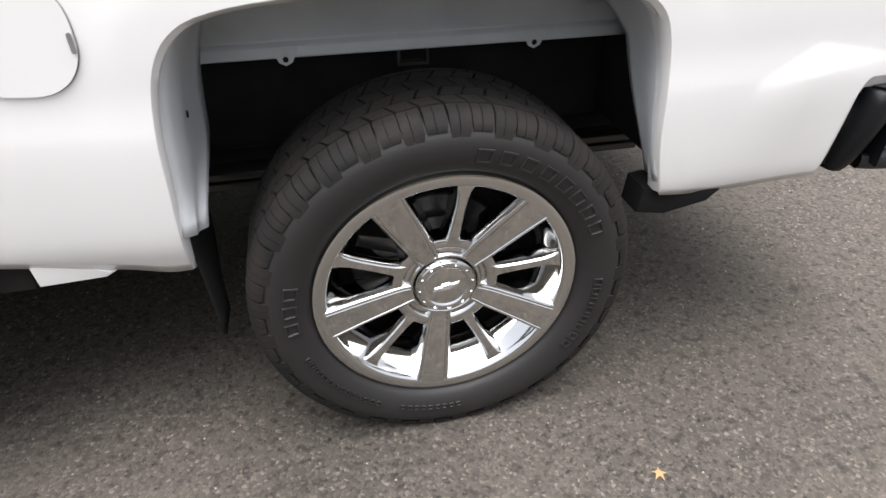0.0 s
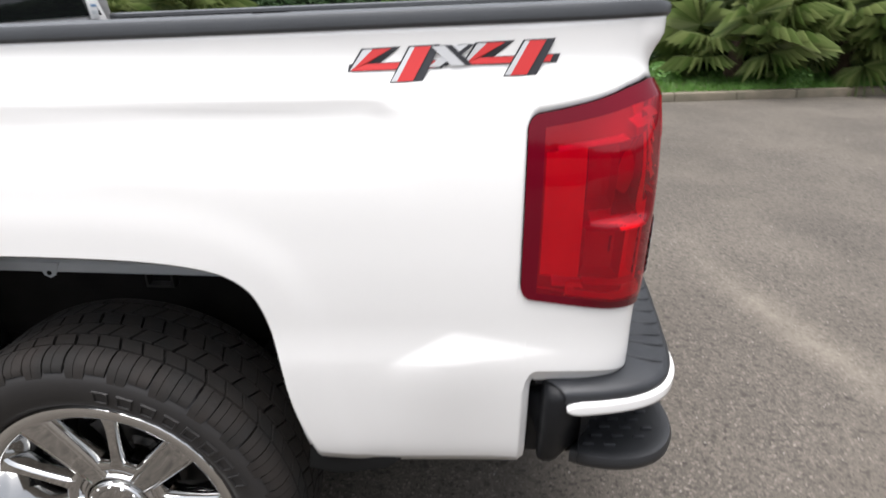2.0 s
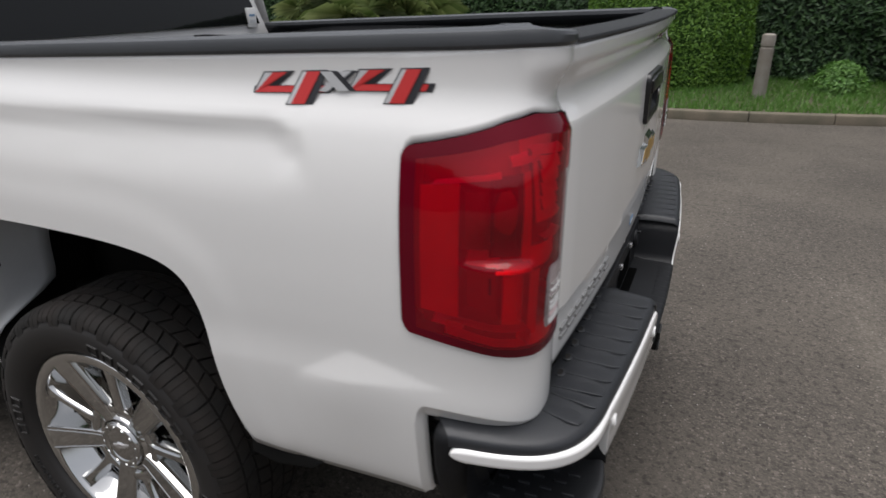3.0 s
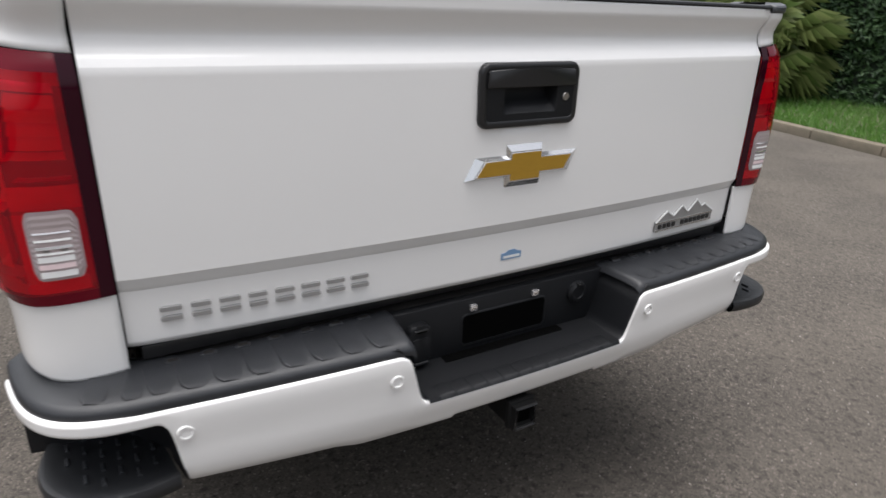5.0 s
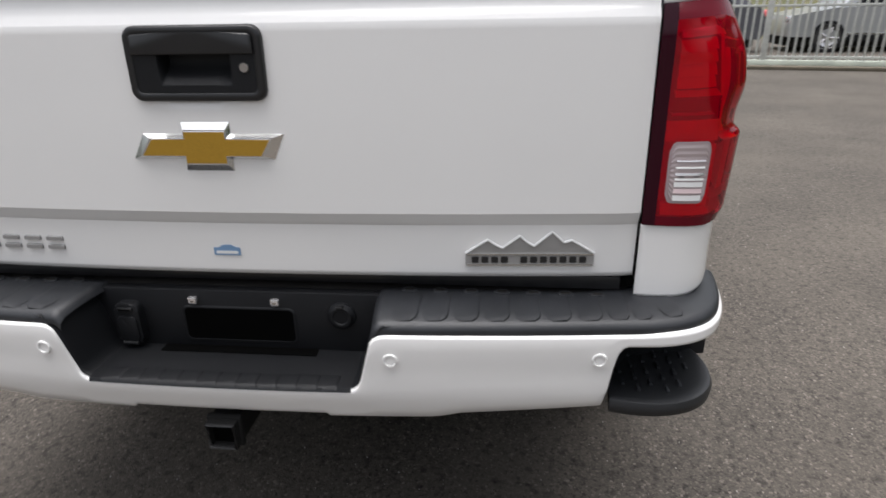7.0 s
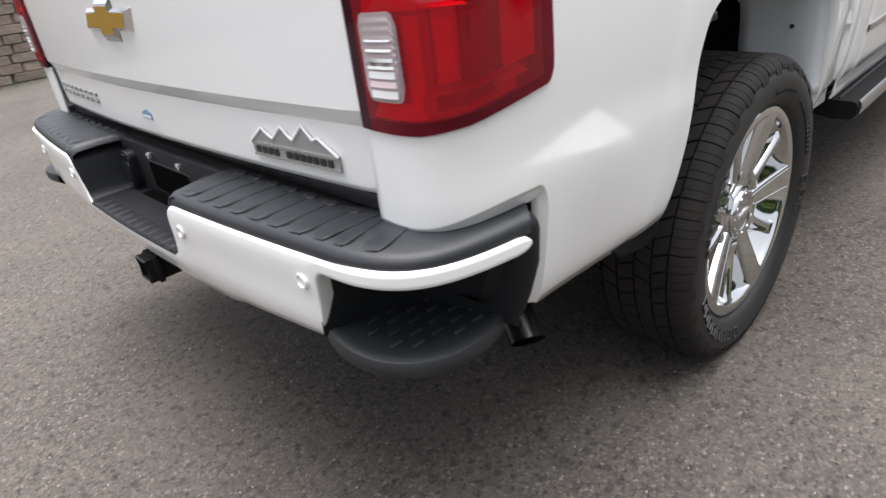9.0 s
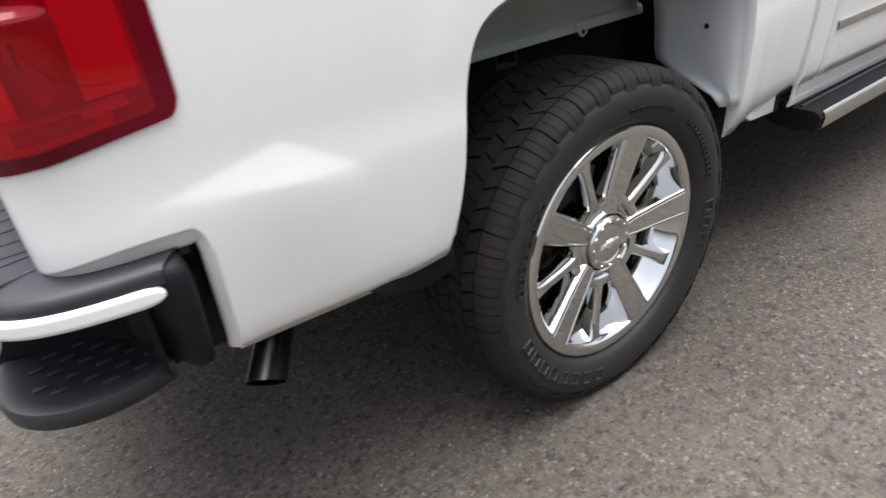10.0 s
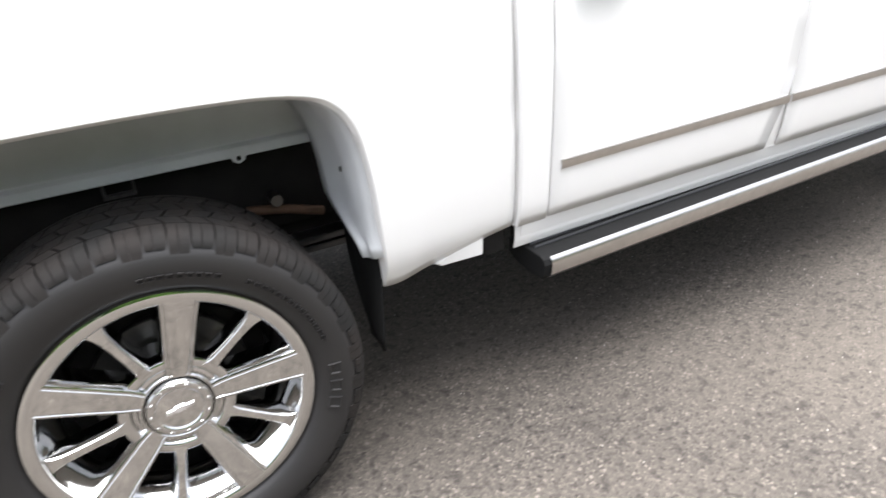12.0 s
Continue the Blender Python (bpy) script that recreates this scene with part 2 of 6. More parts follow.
REDGLASS = tinted_lens("red_lamp_lens", (1.0, 0.006, 0.055), 0.02, body=(1.0, 0.001, 0.036), milk=0.16)
LAMPWHITE = material("silvered_reflector", (0.78, 0.76, 0.76), 0.18, metal=0.75)
GLASS = material("privacy_glass", (0.006, 0.0065, 0.007), 0.03, spec=0.35)
DECALRED = material("red_decal_vinyl", (0.55, 0.035, 0.035), 0.35)
DECALBLACK = material("dark_decal_vinyl", (0.03, 0.03, 0.035), 0.35)
DECALSILVER = material("silver_decal_vinyl", (0.62, 0.62, 0.63), 0.3, metal=0.3)
BLUE = material("blue_sticker_vinyl", (0.17, 0.29, 0.46), 0.4)
PAPER = material("white_paper_and_bright_edge", (0.75, 0.75, 0.74), 0.6)
TIPSTEEL = material("dull_exhaust_steel", (0.085, 0.083, 0.082), 0.26, metal=0.9, vary=0.4, vscale=20)
STEEL = material("dull_brake_steel", (0.12, 0.115, 0.11), 0.38, metal=0.8, vary=0.5, vscale=15)
RUST = material("rusty_steel", (0.11, 0.06, 0.035), 0.8, vary=0.6, vscale=25)
ASPHALT = asphalt_material()
CONCRETE = material("weathered_kerb_concrete", (0.138, 0.112, 0.082), 0.88, vary=0.7, vscale=4, second=(0.065, 0.062, 0.042), fine=0.4, fscale=90, bump=0.6, bscale=120)
SOIL = material("grassy_soil", (0.05, 0.06, 0.022), 0.95, vary=0.7, vscale=5, second=(0.06, 0.045, 0.03))
GRASS = leafy("grass_blades", (0.06, 0.16, 0.022), (0.13, 0.26, 0.05))
HEDGE = leafy("dark_hedge_leaves", (0.020, 0.055, 0.018), (0.07, 0.14, 0.045))
# dark green for the shade deep in the hedge
HEDGECORE = material("hedge_inner_shade", (0.012, 0.024, 0.010), 0.9, vary=0.5, vscale=6)
YEW = leafy("bright_topiary_leaves", (0.06, 0.15, 0.012), (0.17, 0.32, 0.035))
# darker green for the shade behind the topiary's outer leaves
YEWCORE = material("topiary_inner_shade", (0.03, 0.08, 0.01), 0.9, vary=0.5, vscale=8)
PALM = leafy("palm_blades", (0.085, 0.14, 0.032), (0.27, 0.32, 0.12), 0.45)
TRUNK = material("fibrous_palm_trunk", (0.10, 0.07, 0.045), 0.9, vary=0.6, vscale=20, bump=0.8, bscale=60)
WOOD = material("weathered_post_wood", (0.23, 0.215, 0.19), 0.85, vary=0.6, vscale=9, second=(0.17, 0.14, 0.11), bump=0.6, bscale=80)
GATEPAINT = material("galvanised_gate_steel", (0.54, 0.55, 0.52), 0.5, vary=0.3, vscale=12)
SILL = material("pale_green_gate_sill", (0.56, 0.60, 0.52), 0.7, vary=0.4, vscale=3)
STONE = material("rough_wall_stone", (0.24, 0.19, 0.15), 0.9, vary=0.7, vscale=3, second=(0.13, 0.10, 0.085), bump=0.8, bscale=40)
CARGREY = material("dark_grey_car_paint", (0.09, 0.09, 0.105), 0.25, coat=0.8)
CARSILVER = material("silver_car_paint", (0.42, 0.43, 0.44), 0.3, metal=0.5, coat=0.6)


# ---- mesh helpers ----
def link(name, bm, mat, parent=None, label="", smooth=True, angle=40.0):
    """Link a bmesh as one mesh object, under a parent when one is given."""
    me = bpy.data.meshes.new(name)
    bmesh.ops.recalc_face_normals(bm, faces=bm.faces)
    for f in bm.faces:
        f.smooth = smooth
    if smooth:
        for e in bm.edges:
            if len(e.link_faces) == 2 and e.calc_face_angle(0) > radians(angle):
                e.smooth = False
    bm.to_mesh(me)
    bm.free()
    me.materials.append(mat)
    ob = new(name, me)
    if parent:
        ob.parent = parent
    if label:
        tagged(ob, label=label)
    return ob


def part(name, bm, mat, parent, label="", smooth=True, angle=40.0):
    return link(name, bm, mat, parent, label, smooth, angle)


def again(name, source, parent, m=None):
    """Another object on the same mesh."""
    ob = new(name, source.data)
    ob.parent = parent
    if m is not None:
        ob.matrix_basis = m
    return ob


def thing(name, label, category, at=(0, 0, 0), rz=0.0, group="", kind=""):
    e = new(name)
    e.empty_display_size = 0.1
    e.matrix_basis = pose(*at, 0, 0, rz)
    return tagged(e, label, category, group, kind)


def box(bm, lo, hi, bevel=0.0, seg=2):
    """A box between two corners with rounded edges, added to bm."""
    made = bmesh.ops.create_cube(bm, size=1.0)["verts"]
    for v in made:
        v.co = Vector([lo[i] + (v.co[i] + 0.5) * (hi[i] - lo[i]) for i in range(3)])
    if bevel:
        edges = list({e for v in made for e in v.link_edges})
        bmesh.ops.bevel(bm, geom=edges, offset=bevel, segments=seg, affect="EDGES", profile=0.5)
    return bm


def box_bm(lo, hi, bevel=0.0, seg=2):
    return box(bmesh.new(), lo, hi, bevel, seg)


def sheet(rows, close_u=False, bm=None, skip=None):
    """Faces over a table of points, row by row. skip(i, j) leaves a face out."""
    bm = bm or bmesh.new()
    vs = [[bm.verts.new(p) for p in row] for row in rows]
    for i in range(len(vs) - 1):
        n = len(vs[i])
        for j in range(n if close_u else n - 1):
            if skip and skip(i, j):
                continue
            k = (j + 1) % n
            try:
                bm.faces.new((vs[i][j], vs[i][k], vs[i + 1][k], vs[i + 1][j]))
            except ValueError:
                pass
    return bm


def lathe(profile, n=64, bm=None, close=False):
    """A turned shape round the y axis from (radius, y) pairs."""
    rows = []
    for r, y in profile + ([profile[0]] if close else []):
        rows.append([(r * math.cos(2 * math.pi * k / n), y, r * math.sin(2 * math.pi * k / n)) for k in range(n)])
    return sheet(rows, True, bm)


def prism(poly, place, depth, bm=None, bevel=0.0, taper=(1.0, 1.0)):
    """A flat outline given depth. place(u, v, w) turns outline and depth into a point."""
    bm = bm or bmesh.new()
    a = [bm.verts.new(place(u, v, 0.0)) for u, v in poly]
    b = [bm.verts.new(place(u * taper[0], v * taper[1], depth)) for u, v in poly]
    n = len(poly)
    faces = [bm.faces.new(a), bm.faces.new(b[::-1])]
    for k in range(n):
        faces.append(bm.faces.new((a[k], b[k], b[(k + 1) % n], a[(k + 1) % n])))
    if bevel:
        bmesh.ops.bevel(bm, geom=list(faces[1].edges), offset=bevel, segments=2, affect="EDGES", profile=0.5)
    return bm


def tube(points, r, n=12, bm=None, caps=True):
    """A round bar along points; r may be a list."""
    pts = [Vector(p) for p in points]
    rows = []
    for k, p in enumerate(pts):
        d = (pts[min(k + 1, len(pts) - 1)] - pts[max(k - 1, 0)]).normalized()
        side = d.cross(Vector((0, 0, 1)) if abs(d.z) < 0.9 else Vector((1, 0, 0))).normalized()
        up = side.cross(d)
        rk = r[k] if isinstance(r, (list, tuple)) else r
        rows.append([p + rk * (math.cos(a) * side + math.sin(a) * up) for a in [2 * math.pi * j / n for j in range(n)]])
    bm = sheet(rows, True, bm)
    if caps:
        bm.verts.ensure_lookup_table()
        total = len(bm.verts)
        bm.faces.new([bm.verts[total - n + j] for j in range(n)])
        bm.faces.new([bm.verts[total - n * len(rows) + j] for j in range(n)][::-1])
    return bm


def rounded(w, h, r, n=5):
    """Outline of a rounded rectangle about the origin."""
    out = []
    for cx, cy, a0 in ((w / 2 - r, h / 2 - r, 0), (-w / 2 + r, h / 2 - r, 90), (-w / 2 + r, -h / 2 + r, 180), (w / 2 - r, -h / 2 + r, 270)):
        for k in range(n + 1):
            a = radians(a0 + 90 * k / n)
            out.append((cx + r * math.cos(a), cy + r * math.sin(a)))
    return out


def ss(x):
    x = max(0.0, min(1.0, x))
    return x * x * (3 - 2 * x)


def lerp(table, x):
    """A value between the pairs of a table."""
    xs, ys = zip(*table)
    return float(np.interp(x, xs, ys))


def solid(ob, thickness, offset=None, centre=(0.1, 0.0, 0.9)):
    """Sheet thickness; without an offset it grows towards the given centre."""
    if offset is None:
        c = Vector(centre)
        out = sum(f.normal.dot(f.center - c) * f.area for f in ob.data.polygons)
        offset = -1.0 if out > 0 else 1.0
    m = ob.modifiers.new("thickness", "SOLIDIFY")
    m.thickness, m.offset = thickness, offset
    return ob


# ---- ground ----
rows = [[(x, y, 0.0) for x in (-400, -60, -15, 0, 15, 60, 400)] for y in (-400, -60, -15, 0, 15, 60, 400)]
ground = tagged(link("ground", sheet(rows), ASPHALT, smooth=False), "grey worn asphalt yard with coarse pale aggregate", "ground", kind="structure")


# ---- the pickup truck ----
# x runs from nose (minus) to tail (plus), the rear axle is at 0; y is minus on the driver's side.
truck = thing("pickup_truck", "white four-door pickup truck with chrome wheels, parked on asphalt", "pickup truck")

ARCH = [(-0.503, 0.502), (-0.496, 0.60), (-0.489, 0.70), (-0.483, 0.80), (-0.471, 0.88), (-0.453, 0.930), (-0.427, 0.964), (-0.385, 0.988),
        (-0.30, 1.004), (-0.17, 1.011), (0.0, 1.013), (0.17, 1.010), (0.275, 1.000), (0.336, 0.984), (0.374, 0.956), (0.394, 0.917),
        (0.406, 0.87), (0.415, 0.80), (0.424, 0.72), (0.440, 0.645), (0.463, 0.572)]


def smooth_curve(pts, n=3):
    """Points added along a soft curve through the given ones."""
    out = []
    for k in range(len(pts) - 1):
        p = [Vector(pts[min(max(i, 0), len(pts) - 1)]) for i in (k - 1, k, k + 1, k + 2)]
        for j in range(n):
            t = j / n
            v = 0.5 * (2 * p[1] + (p[2] - p[0]) * t + (2 * p[0] - 5 * p[1] + 4 * p[2] - p[3]) * t * t + (3 * p[1] - p[0] - 3 * p[2] + p[3]) * t ** 3)
            out.append((round(v.x, 5), round(v.y, 5)))
    return out + [pts[-1]]


ARCH = smooth_curve(ARCH)
BED_FRONT, LAMP_X = -0.872, 0.852


def rail_z(x, sg=-1):
    """Height of the bed side's upper edge, which rises to the tail."""
    return 1.372 + 0.040 * x if sg < 0 else 1.358 + 0.0385 * x


def plan(x_or_s):
    """Outline of the body seen from above: along the side, then round the rear corner (values over 1)."""
    s = x_or_s
    if s <= LAMP_X:
        return Vector((s, 1.011 - 0.023 * ss((s - 0.30) / 0.55) - 0.041 * ss((-0.42 - s) / 0.5)))
    t = (s - LAMP_X) / (2.0 - LAMP_X)
    p0, p1, p2, p3 = Vector((LAMP_X, plan(LAMP_X).y)), Vector((1.052, 0.990)), Vector((1.102, 0.944)), Vector((1.083, 0.812))
    return (1 - t) ** 3 * p0 + 3 * t * (1 - t) ** 2 * p1 + 3 * t * t * (1 - t) * p2 + t ** 3 * p3


INSET = [(0.50, 0.068), (0.54, 0.045), (0.565, 0.031), (0.60, 0.0230), (0.66, 0.0150), (0.74, 0.0075), (0.80, 0.004), (0.835, 0.005), (0.87, 0.005),
         (0.93, 0.002), (1.00, 0.0), (1.10, 0.001), (1.16, 0.0045), (1.21, 0.0105), (1.25, 0.0180), (1.29, 0.0275), (1.33, 0.038), (1.37, 0.049), (1.45, 0.070)]


def inset(z):
    return sum(lerp(INSET, z + d) for d in (-0.015, -0.0075, 0, 0.0075, 0.015)) / 5


GATE = [(0.798, -0.0185), (0.808, -0.0172), (0.898, -0.0145), (0.9125, -0.0140), (0.9127, -0.0138), (0.9390, -0.0012), (0.9392, -0.0008), (1.071, 0.0), (1.171, -0.001), (1.2850, -0.003), (1.2860, -0.0035), (1.296, -0.0095),
        (1.306, -0.0165), (1.318, -0.0230), (1.330, -0.0255), (1.336, -0.026), (1.345, -0.024), (1.362, -0.014), (1.374, -0.006), (1.379, -0.0035), (1.384, -0.003), (1.42, -0.003)]


def gate_profile(z):
    """Depth of the tailgate's section, carried on round the corner above the lamp."""
    return lerp(GATE, z) if z > 1.22 else -0.004


def skin(s, z, out=0.0):
    """A point of the bed's outer skin for the plus side."""
    p, q = plan(max(s - 0.002, BED_FRONT)), plan(min(s + 0.002, 2.0))
    d = (q - p).normalized()
    n = Vector((d.y, -d.x)) * -1
    c = (p + q) / 2
    gate = ss((s - 1.38) / 0.55)
    # towards the top the side leans in to the rail line
    top = ss((z - 1.28) / 0.09)
    straight = 0.049 - 0.011 * ss((-0.42 - s) / 0.5)
    depth = (inset(z) * (1 - top) + straight * top) * (1 - gate) + (0.004 - gate_profile(z)) * gate
    # raised field over the wheel, with a soft shoulder that bends down behind it
    zl, xl, r = 1.270 + 0.03 * c.x, 0.692, 0.11
    a, b = c.x - (xl - r), z - (zl - r)
    dist = math.hypot(max(a, 0), max(b, 0)) - r if max(a, b) > 0 else max(a, b) - r
    amp = 0.0012 + 0.0068 * ss(1.35 * max(b, 0.0) / max(1e-6, math.hypot(max(a, 0.0), max(b, 0.0))))
    depth += amp * (ss(-dist / 0.020) - ss((-dist - 0.020) / 0.15)) * ss((z - 1.10) / 0.12)
    # flared band along the arch
    if s < 0.8:
        near = min(math.hypot(c.x - ax, z - az) for ax, az in ARCH)
        depth -= 0.0035 * ss((0.115 - near) / 0.06)
    # triangular facet under the lamp that faces up, over a crease
    zb = lerp([(0.60, 0.788), (0.93, 0.833)], c.x)
    zt = zb + lerp([(0.60, 0.0), (0.735, 0.066), (0.93, 0.0)], c.x)
    if zt > zb + 0.001 and s < 1.1:
        ledge = 0.155 * (zt - zb)
        depth -= ledge * (min(1.0, max(0.0, (zt - z) / (zt - zb))) if z > zb else ss((z - 0.58) / (zb - 0.58)))
    p3 = c + n * (out - depth)
    return Vector((p3.x, p3.y, z))


def foot(s):
    """Lower edge of the bed side."""
    if s < ARCH[0][0]:
        return lerp([(-0.88, 0.553), (-0.64, 0.516), (-0.54, 0.498), (-0.503, 0.502)], s)
    if s <= ARCH[-1][0]:
        return lerp(ARCH, s)
    if s < 0.885:
        return lerp([(0.468, 0.562), (0.60, 0.540), (0.70, 0.541), (0.885, 0.549)], s)
    return 0.788 - 0.022 * ss((s - 1.05) / 0.7) - 0.045 * (1 - math.sqrt(1 - max(0.0, 1 - (s - 0.885) / 0.045) ** 2))


def lamp_low(s):
    base = lerp([(LAMP_X, 0.945), (1.25, 0.920), (1.55, 0.913), (2.0, 0.915)], s)
    k = min(1.0, max(0.0, (s - LAMP_X) / 0.035))
    return base + 0.03 * (1 - math.sqrt(1 - (1 - k) ** 2))


def lamp_high(s):
    base = lerp([(LAMP_X, 1.263), (1.3, 1.305), (1.6, 1.316), (2.0, 1.306)], s)
    k = min(1.0, max(0.0, (s - LAMP_X) / 0.035))
    return base - 0.022 * (1 - math.sqrt(1 - (1 - k) ** 2))


def bed_side(sg):
    cols = sorted(set([round(BED_FRONT + 0.02 * k, 4) for k in range(19)] + [x for x, _ in ARCH] +
                      [round(-0.50 + k * 0.007, 4) for k in range(15)] + [round(-0.39 + 0.026 * k, 4) for k in range(30)] + [round(0.385 + 0.006 * k, 4) for k in range(15)] +
                      [round(0.49 + 0.0083 * k, 4) for k in range(44)] + [0.8848, 0.8852, 0.8862, 0.888, 0.891, 0.895, 0.900, 0.906, 0.913, 0.921, 0.930, LAMP_X, LAMP_X + 0.0025, LAMP_X + 0.007, LAMP_X + 0.013, LAMP_X + 0.022] + [round(LAMP_X + (2 - LAMP_X) * k / 30, 4) for k in range(31)]))
    rows = []
    for s in cols:
        notch = s > 0.885
        z0 = foot(s) if not notch else foot(0.8849)
        zc = foot(s) if notch else max(0.80 - 0.056 * ss((s - 0.80) / 0.085), z0 + 0.004)
        z1 = max(lamp_low(max(s, LAMP_X + 0.04)), zc + 0.004)
        z2, z3 = lamp_high(max(s, LAMP_X + 0.04)), rail_z(min(plan(s).x, 1.05), sg) - 0.003
        if s >= LAMP_X:
            z1, z2 = lamp_low(s), lamp_high(s)
        zs = [z0 + (zc - z0) * k / 12 for k in range(12)] + [zc + (z1 - zc) * k / 28 for k in range(28)] + [z1 + (z2 - z1) * k / 12 for k in range(12)] + [z2 + (z3 - z2) * k / 10 for k in range(11)]
        rows.append([(p.x, sg * p.y, p.z) for p in (skin(s, z) for z in zs)])
    i0, i1 = cols.index(LAMP_X), cols.index(0.8852)
    bm = sheet(rows, skip=lambda i, j: (i >= i0 and 40 <= j < 52) or (i >= i1 - 1 and j < 12))
    side = part("bed_side_panel", bm, WHITE, truck, angle=60)
    solid(side, 0.006, centre=(0.1, 0, 0.9))
    return side


def notch_lip(sg):
    """Recessed painted lip where the bed side is cut out for the bumper."""
    path = [(0.8846, 0.552 + 0.021 * k) for k in range(10)] + [(s, foot(s)) for s in (0.8858, 0.888, 0.891, 0.895, 0.900, 0.906, 0.913, 0.921, 0.930)] + [(0.95 + 1.04 * k / 24, foot(0.95 + 1.04 * k / 24)) for k in range(25)]
    fold = ((-0.001, 0.0), (-0.003, 0.004), (-0.007, 0.011), (-0.010, 0.018), (-0.013, 0.025), (-0.022, 0.030))
    rows = [[] for _ in fold]
    for n, (s, z) in enumerate(path):
        side = 1.0 if n < 10 else max(0.0, 1 - (s - 0.885) / 0.045)
        length = math.hypot(side, 1 - side)
        for row, (out, into) in zip(rows, fold):
            p = skin(min(s + into * side / length, 2.0), z - into * (1 - side) / length, out)
            row.append((p.x, sg * p.y, p.z))
    part("bumper_notch_lip", sheet(rows), WHITE, truck, angle=70)


def arch_lip(sg):
    """Folded edge of the wheel opening and the grey wheelhouse liner behind it."""
    pts = ARCH
    edge = [skin(x, z) for x, z in pts]
    rows = [[(p.x, sg * (p.y - 0.001), p.z) for p in edge], [(p.x * 0.985, sg * (p.y - 0.012), p.z - 0.008 * ss((p.z - 0.8) / 0.1)) for p in edge],
            [(p.x * 0.985, sg * (p.y - 0.035), p.z - 0.008 * ss((p.z - 0.8) / 0.1)) for p in edge]]
    part("arch_flange", sheet(rows), WHITE, truck, "white folded wheel-opening edge")
    cols = [-0.53 + 1.04 * k / 32 for k in range(33)]
    rows = []
    for y, dz, low in ((0.985, -0.005, 0), (0.955, -0.004, 0), (0.90, 0.004, 0), (0.80, 0.000, 0), (0.735, -0.016, 0), (0.722, -0.030, 0), (0.70, -0.036, 0), (0.668, -0.056, 0), (0.645, 0.880, 1), (0.632, 0.850, 1), (0.627, 0.838, 1), (0.629, 0.834, 1), (0.640, 0.830, 1), (0.6435, 0.827, 1), (0.6470, 0.810, 1), (0.6470, 0.806, 1)):
        rows.append([(x * (0.985 if y > 0.95 else 0.99), sg * y, dz if low else max(lerp(ARCH, x), 0.945) + dz) for x in cols])
    liner = part("wheelhouse_liner", sheet(rows), LINER, truck, "grey moulded wheelhouse liner", angle=30)
    solid(liner, 0.004, 0)
    for front in (True, False):
        rows = []
        for k in range(15):
            z = 0.60 + 0.375 * k / 14
            side = [p for p in pts if (p[0] < -0.2) == front and p[0] * (1 if not front else -1) > 0.2]
            side = sorted((p[1], p[0]) for p in side)
            xe = lerp(side, min(max(z, side[0][0]), side[-1][0]))
            deep = 0.03 + 0.20 * ss((z - 0.60) / 0.12) + 0.08 * ss((z - 0.86) / 0.09) if front else 0.06 + 0.09 * ss((z - 0.62) / 0.25) + 0.16 * ss((z - 0.86) / 0.09)
            rows.append([(xe + (0.006 if front else -0.004) + (0.040 * f if front else 0.004 * f) + 0.012 * math.sin(math.pi * min(1, f * 2)) * (1 if front else -0.3), sg * (0.985 - deep * f), z - 0.012 * f * (k == 14)) for f in (0.0, 0.12, 0.25, 0.45, 0.65, 0.85, 1.0)])
        solid(part("liner_wall", sheet(rows), LINER, liner, angle=40), 0.004, 0)
    # fixing tabs on the inner edge and their holes
    for tx in (-0.275, 0.280):
        bm = prism([(-0.030, 0.012), (-0.014, -0.022), (0.0, -0.029), (0.014, -0.022), (0.030, 0.012)], lambda u, v, w, tx=tx: (tx + u, sg * (0.645 + w), 0.818 + v), 0.004)
        part("liner_tab", bm, LINER, truck)
        bm = prism(rounded(0.012, 0.012, 0.0059), lambda u, v, w, tx=tx: (tx + u, sg * (0.6493 + w), 0.803 + v), 0.0015)
        part("tab_hole", bm, VOID, truck)
    bm = bmesh.new()
    for lo, hi in (((-0.035, 0.622, 0.773), (-0.029, 0.647, 0.808)), ((0.029, 0.622, 0.773), (0.035, 0.647, 0.808)), ((-0.035, 0.622, 0.770), (0.035, 0.647, 0.776))):
        box(bm, (lo[0], min(sg * lo[1], sg * hi[1]), lo[2]), (hi[0], max(sg * lo[1], sg * hi[1]), hi[2]))
    part("liner_bracket", bm, STEEL, truck)
    # screws in the flange
    for x, z, y in ((-0.462, 0.80, 0.90), (0.452, 0.74, 0.90), (-0.480, 0.64, 0.945)):
        bm = lathe([(0.0, -0.002), (0.006, -0.002), (0.007, 0.0)], 10)
        bmesh.ops.rotate(bm, matrix=Matrix.Rotation(radians(90), 3, "Z"), verts=bm.verts)
        bmesh.ops.translate(bm, vec=(x * 0.97, sg * y, z), verts=bm.verts)
        part("liner_screw", bm, VOID, truck)


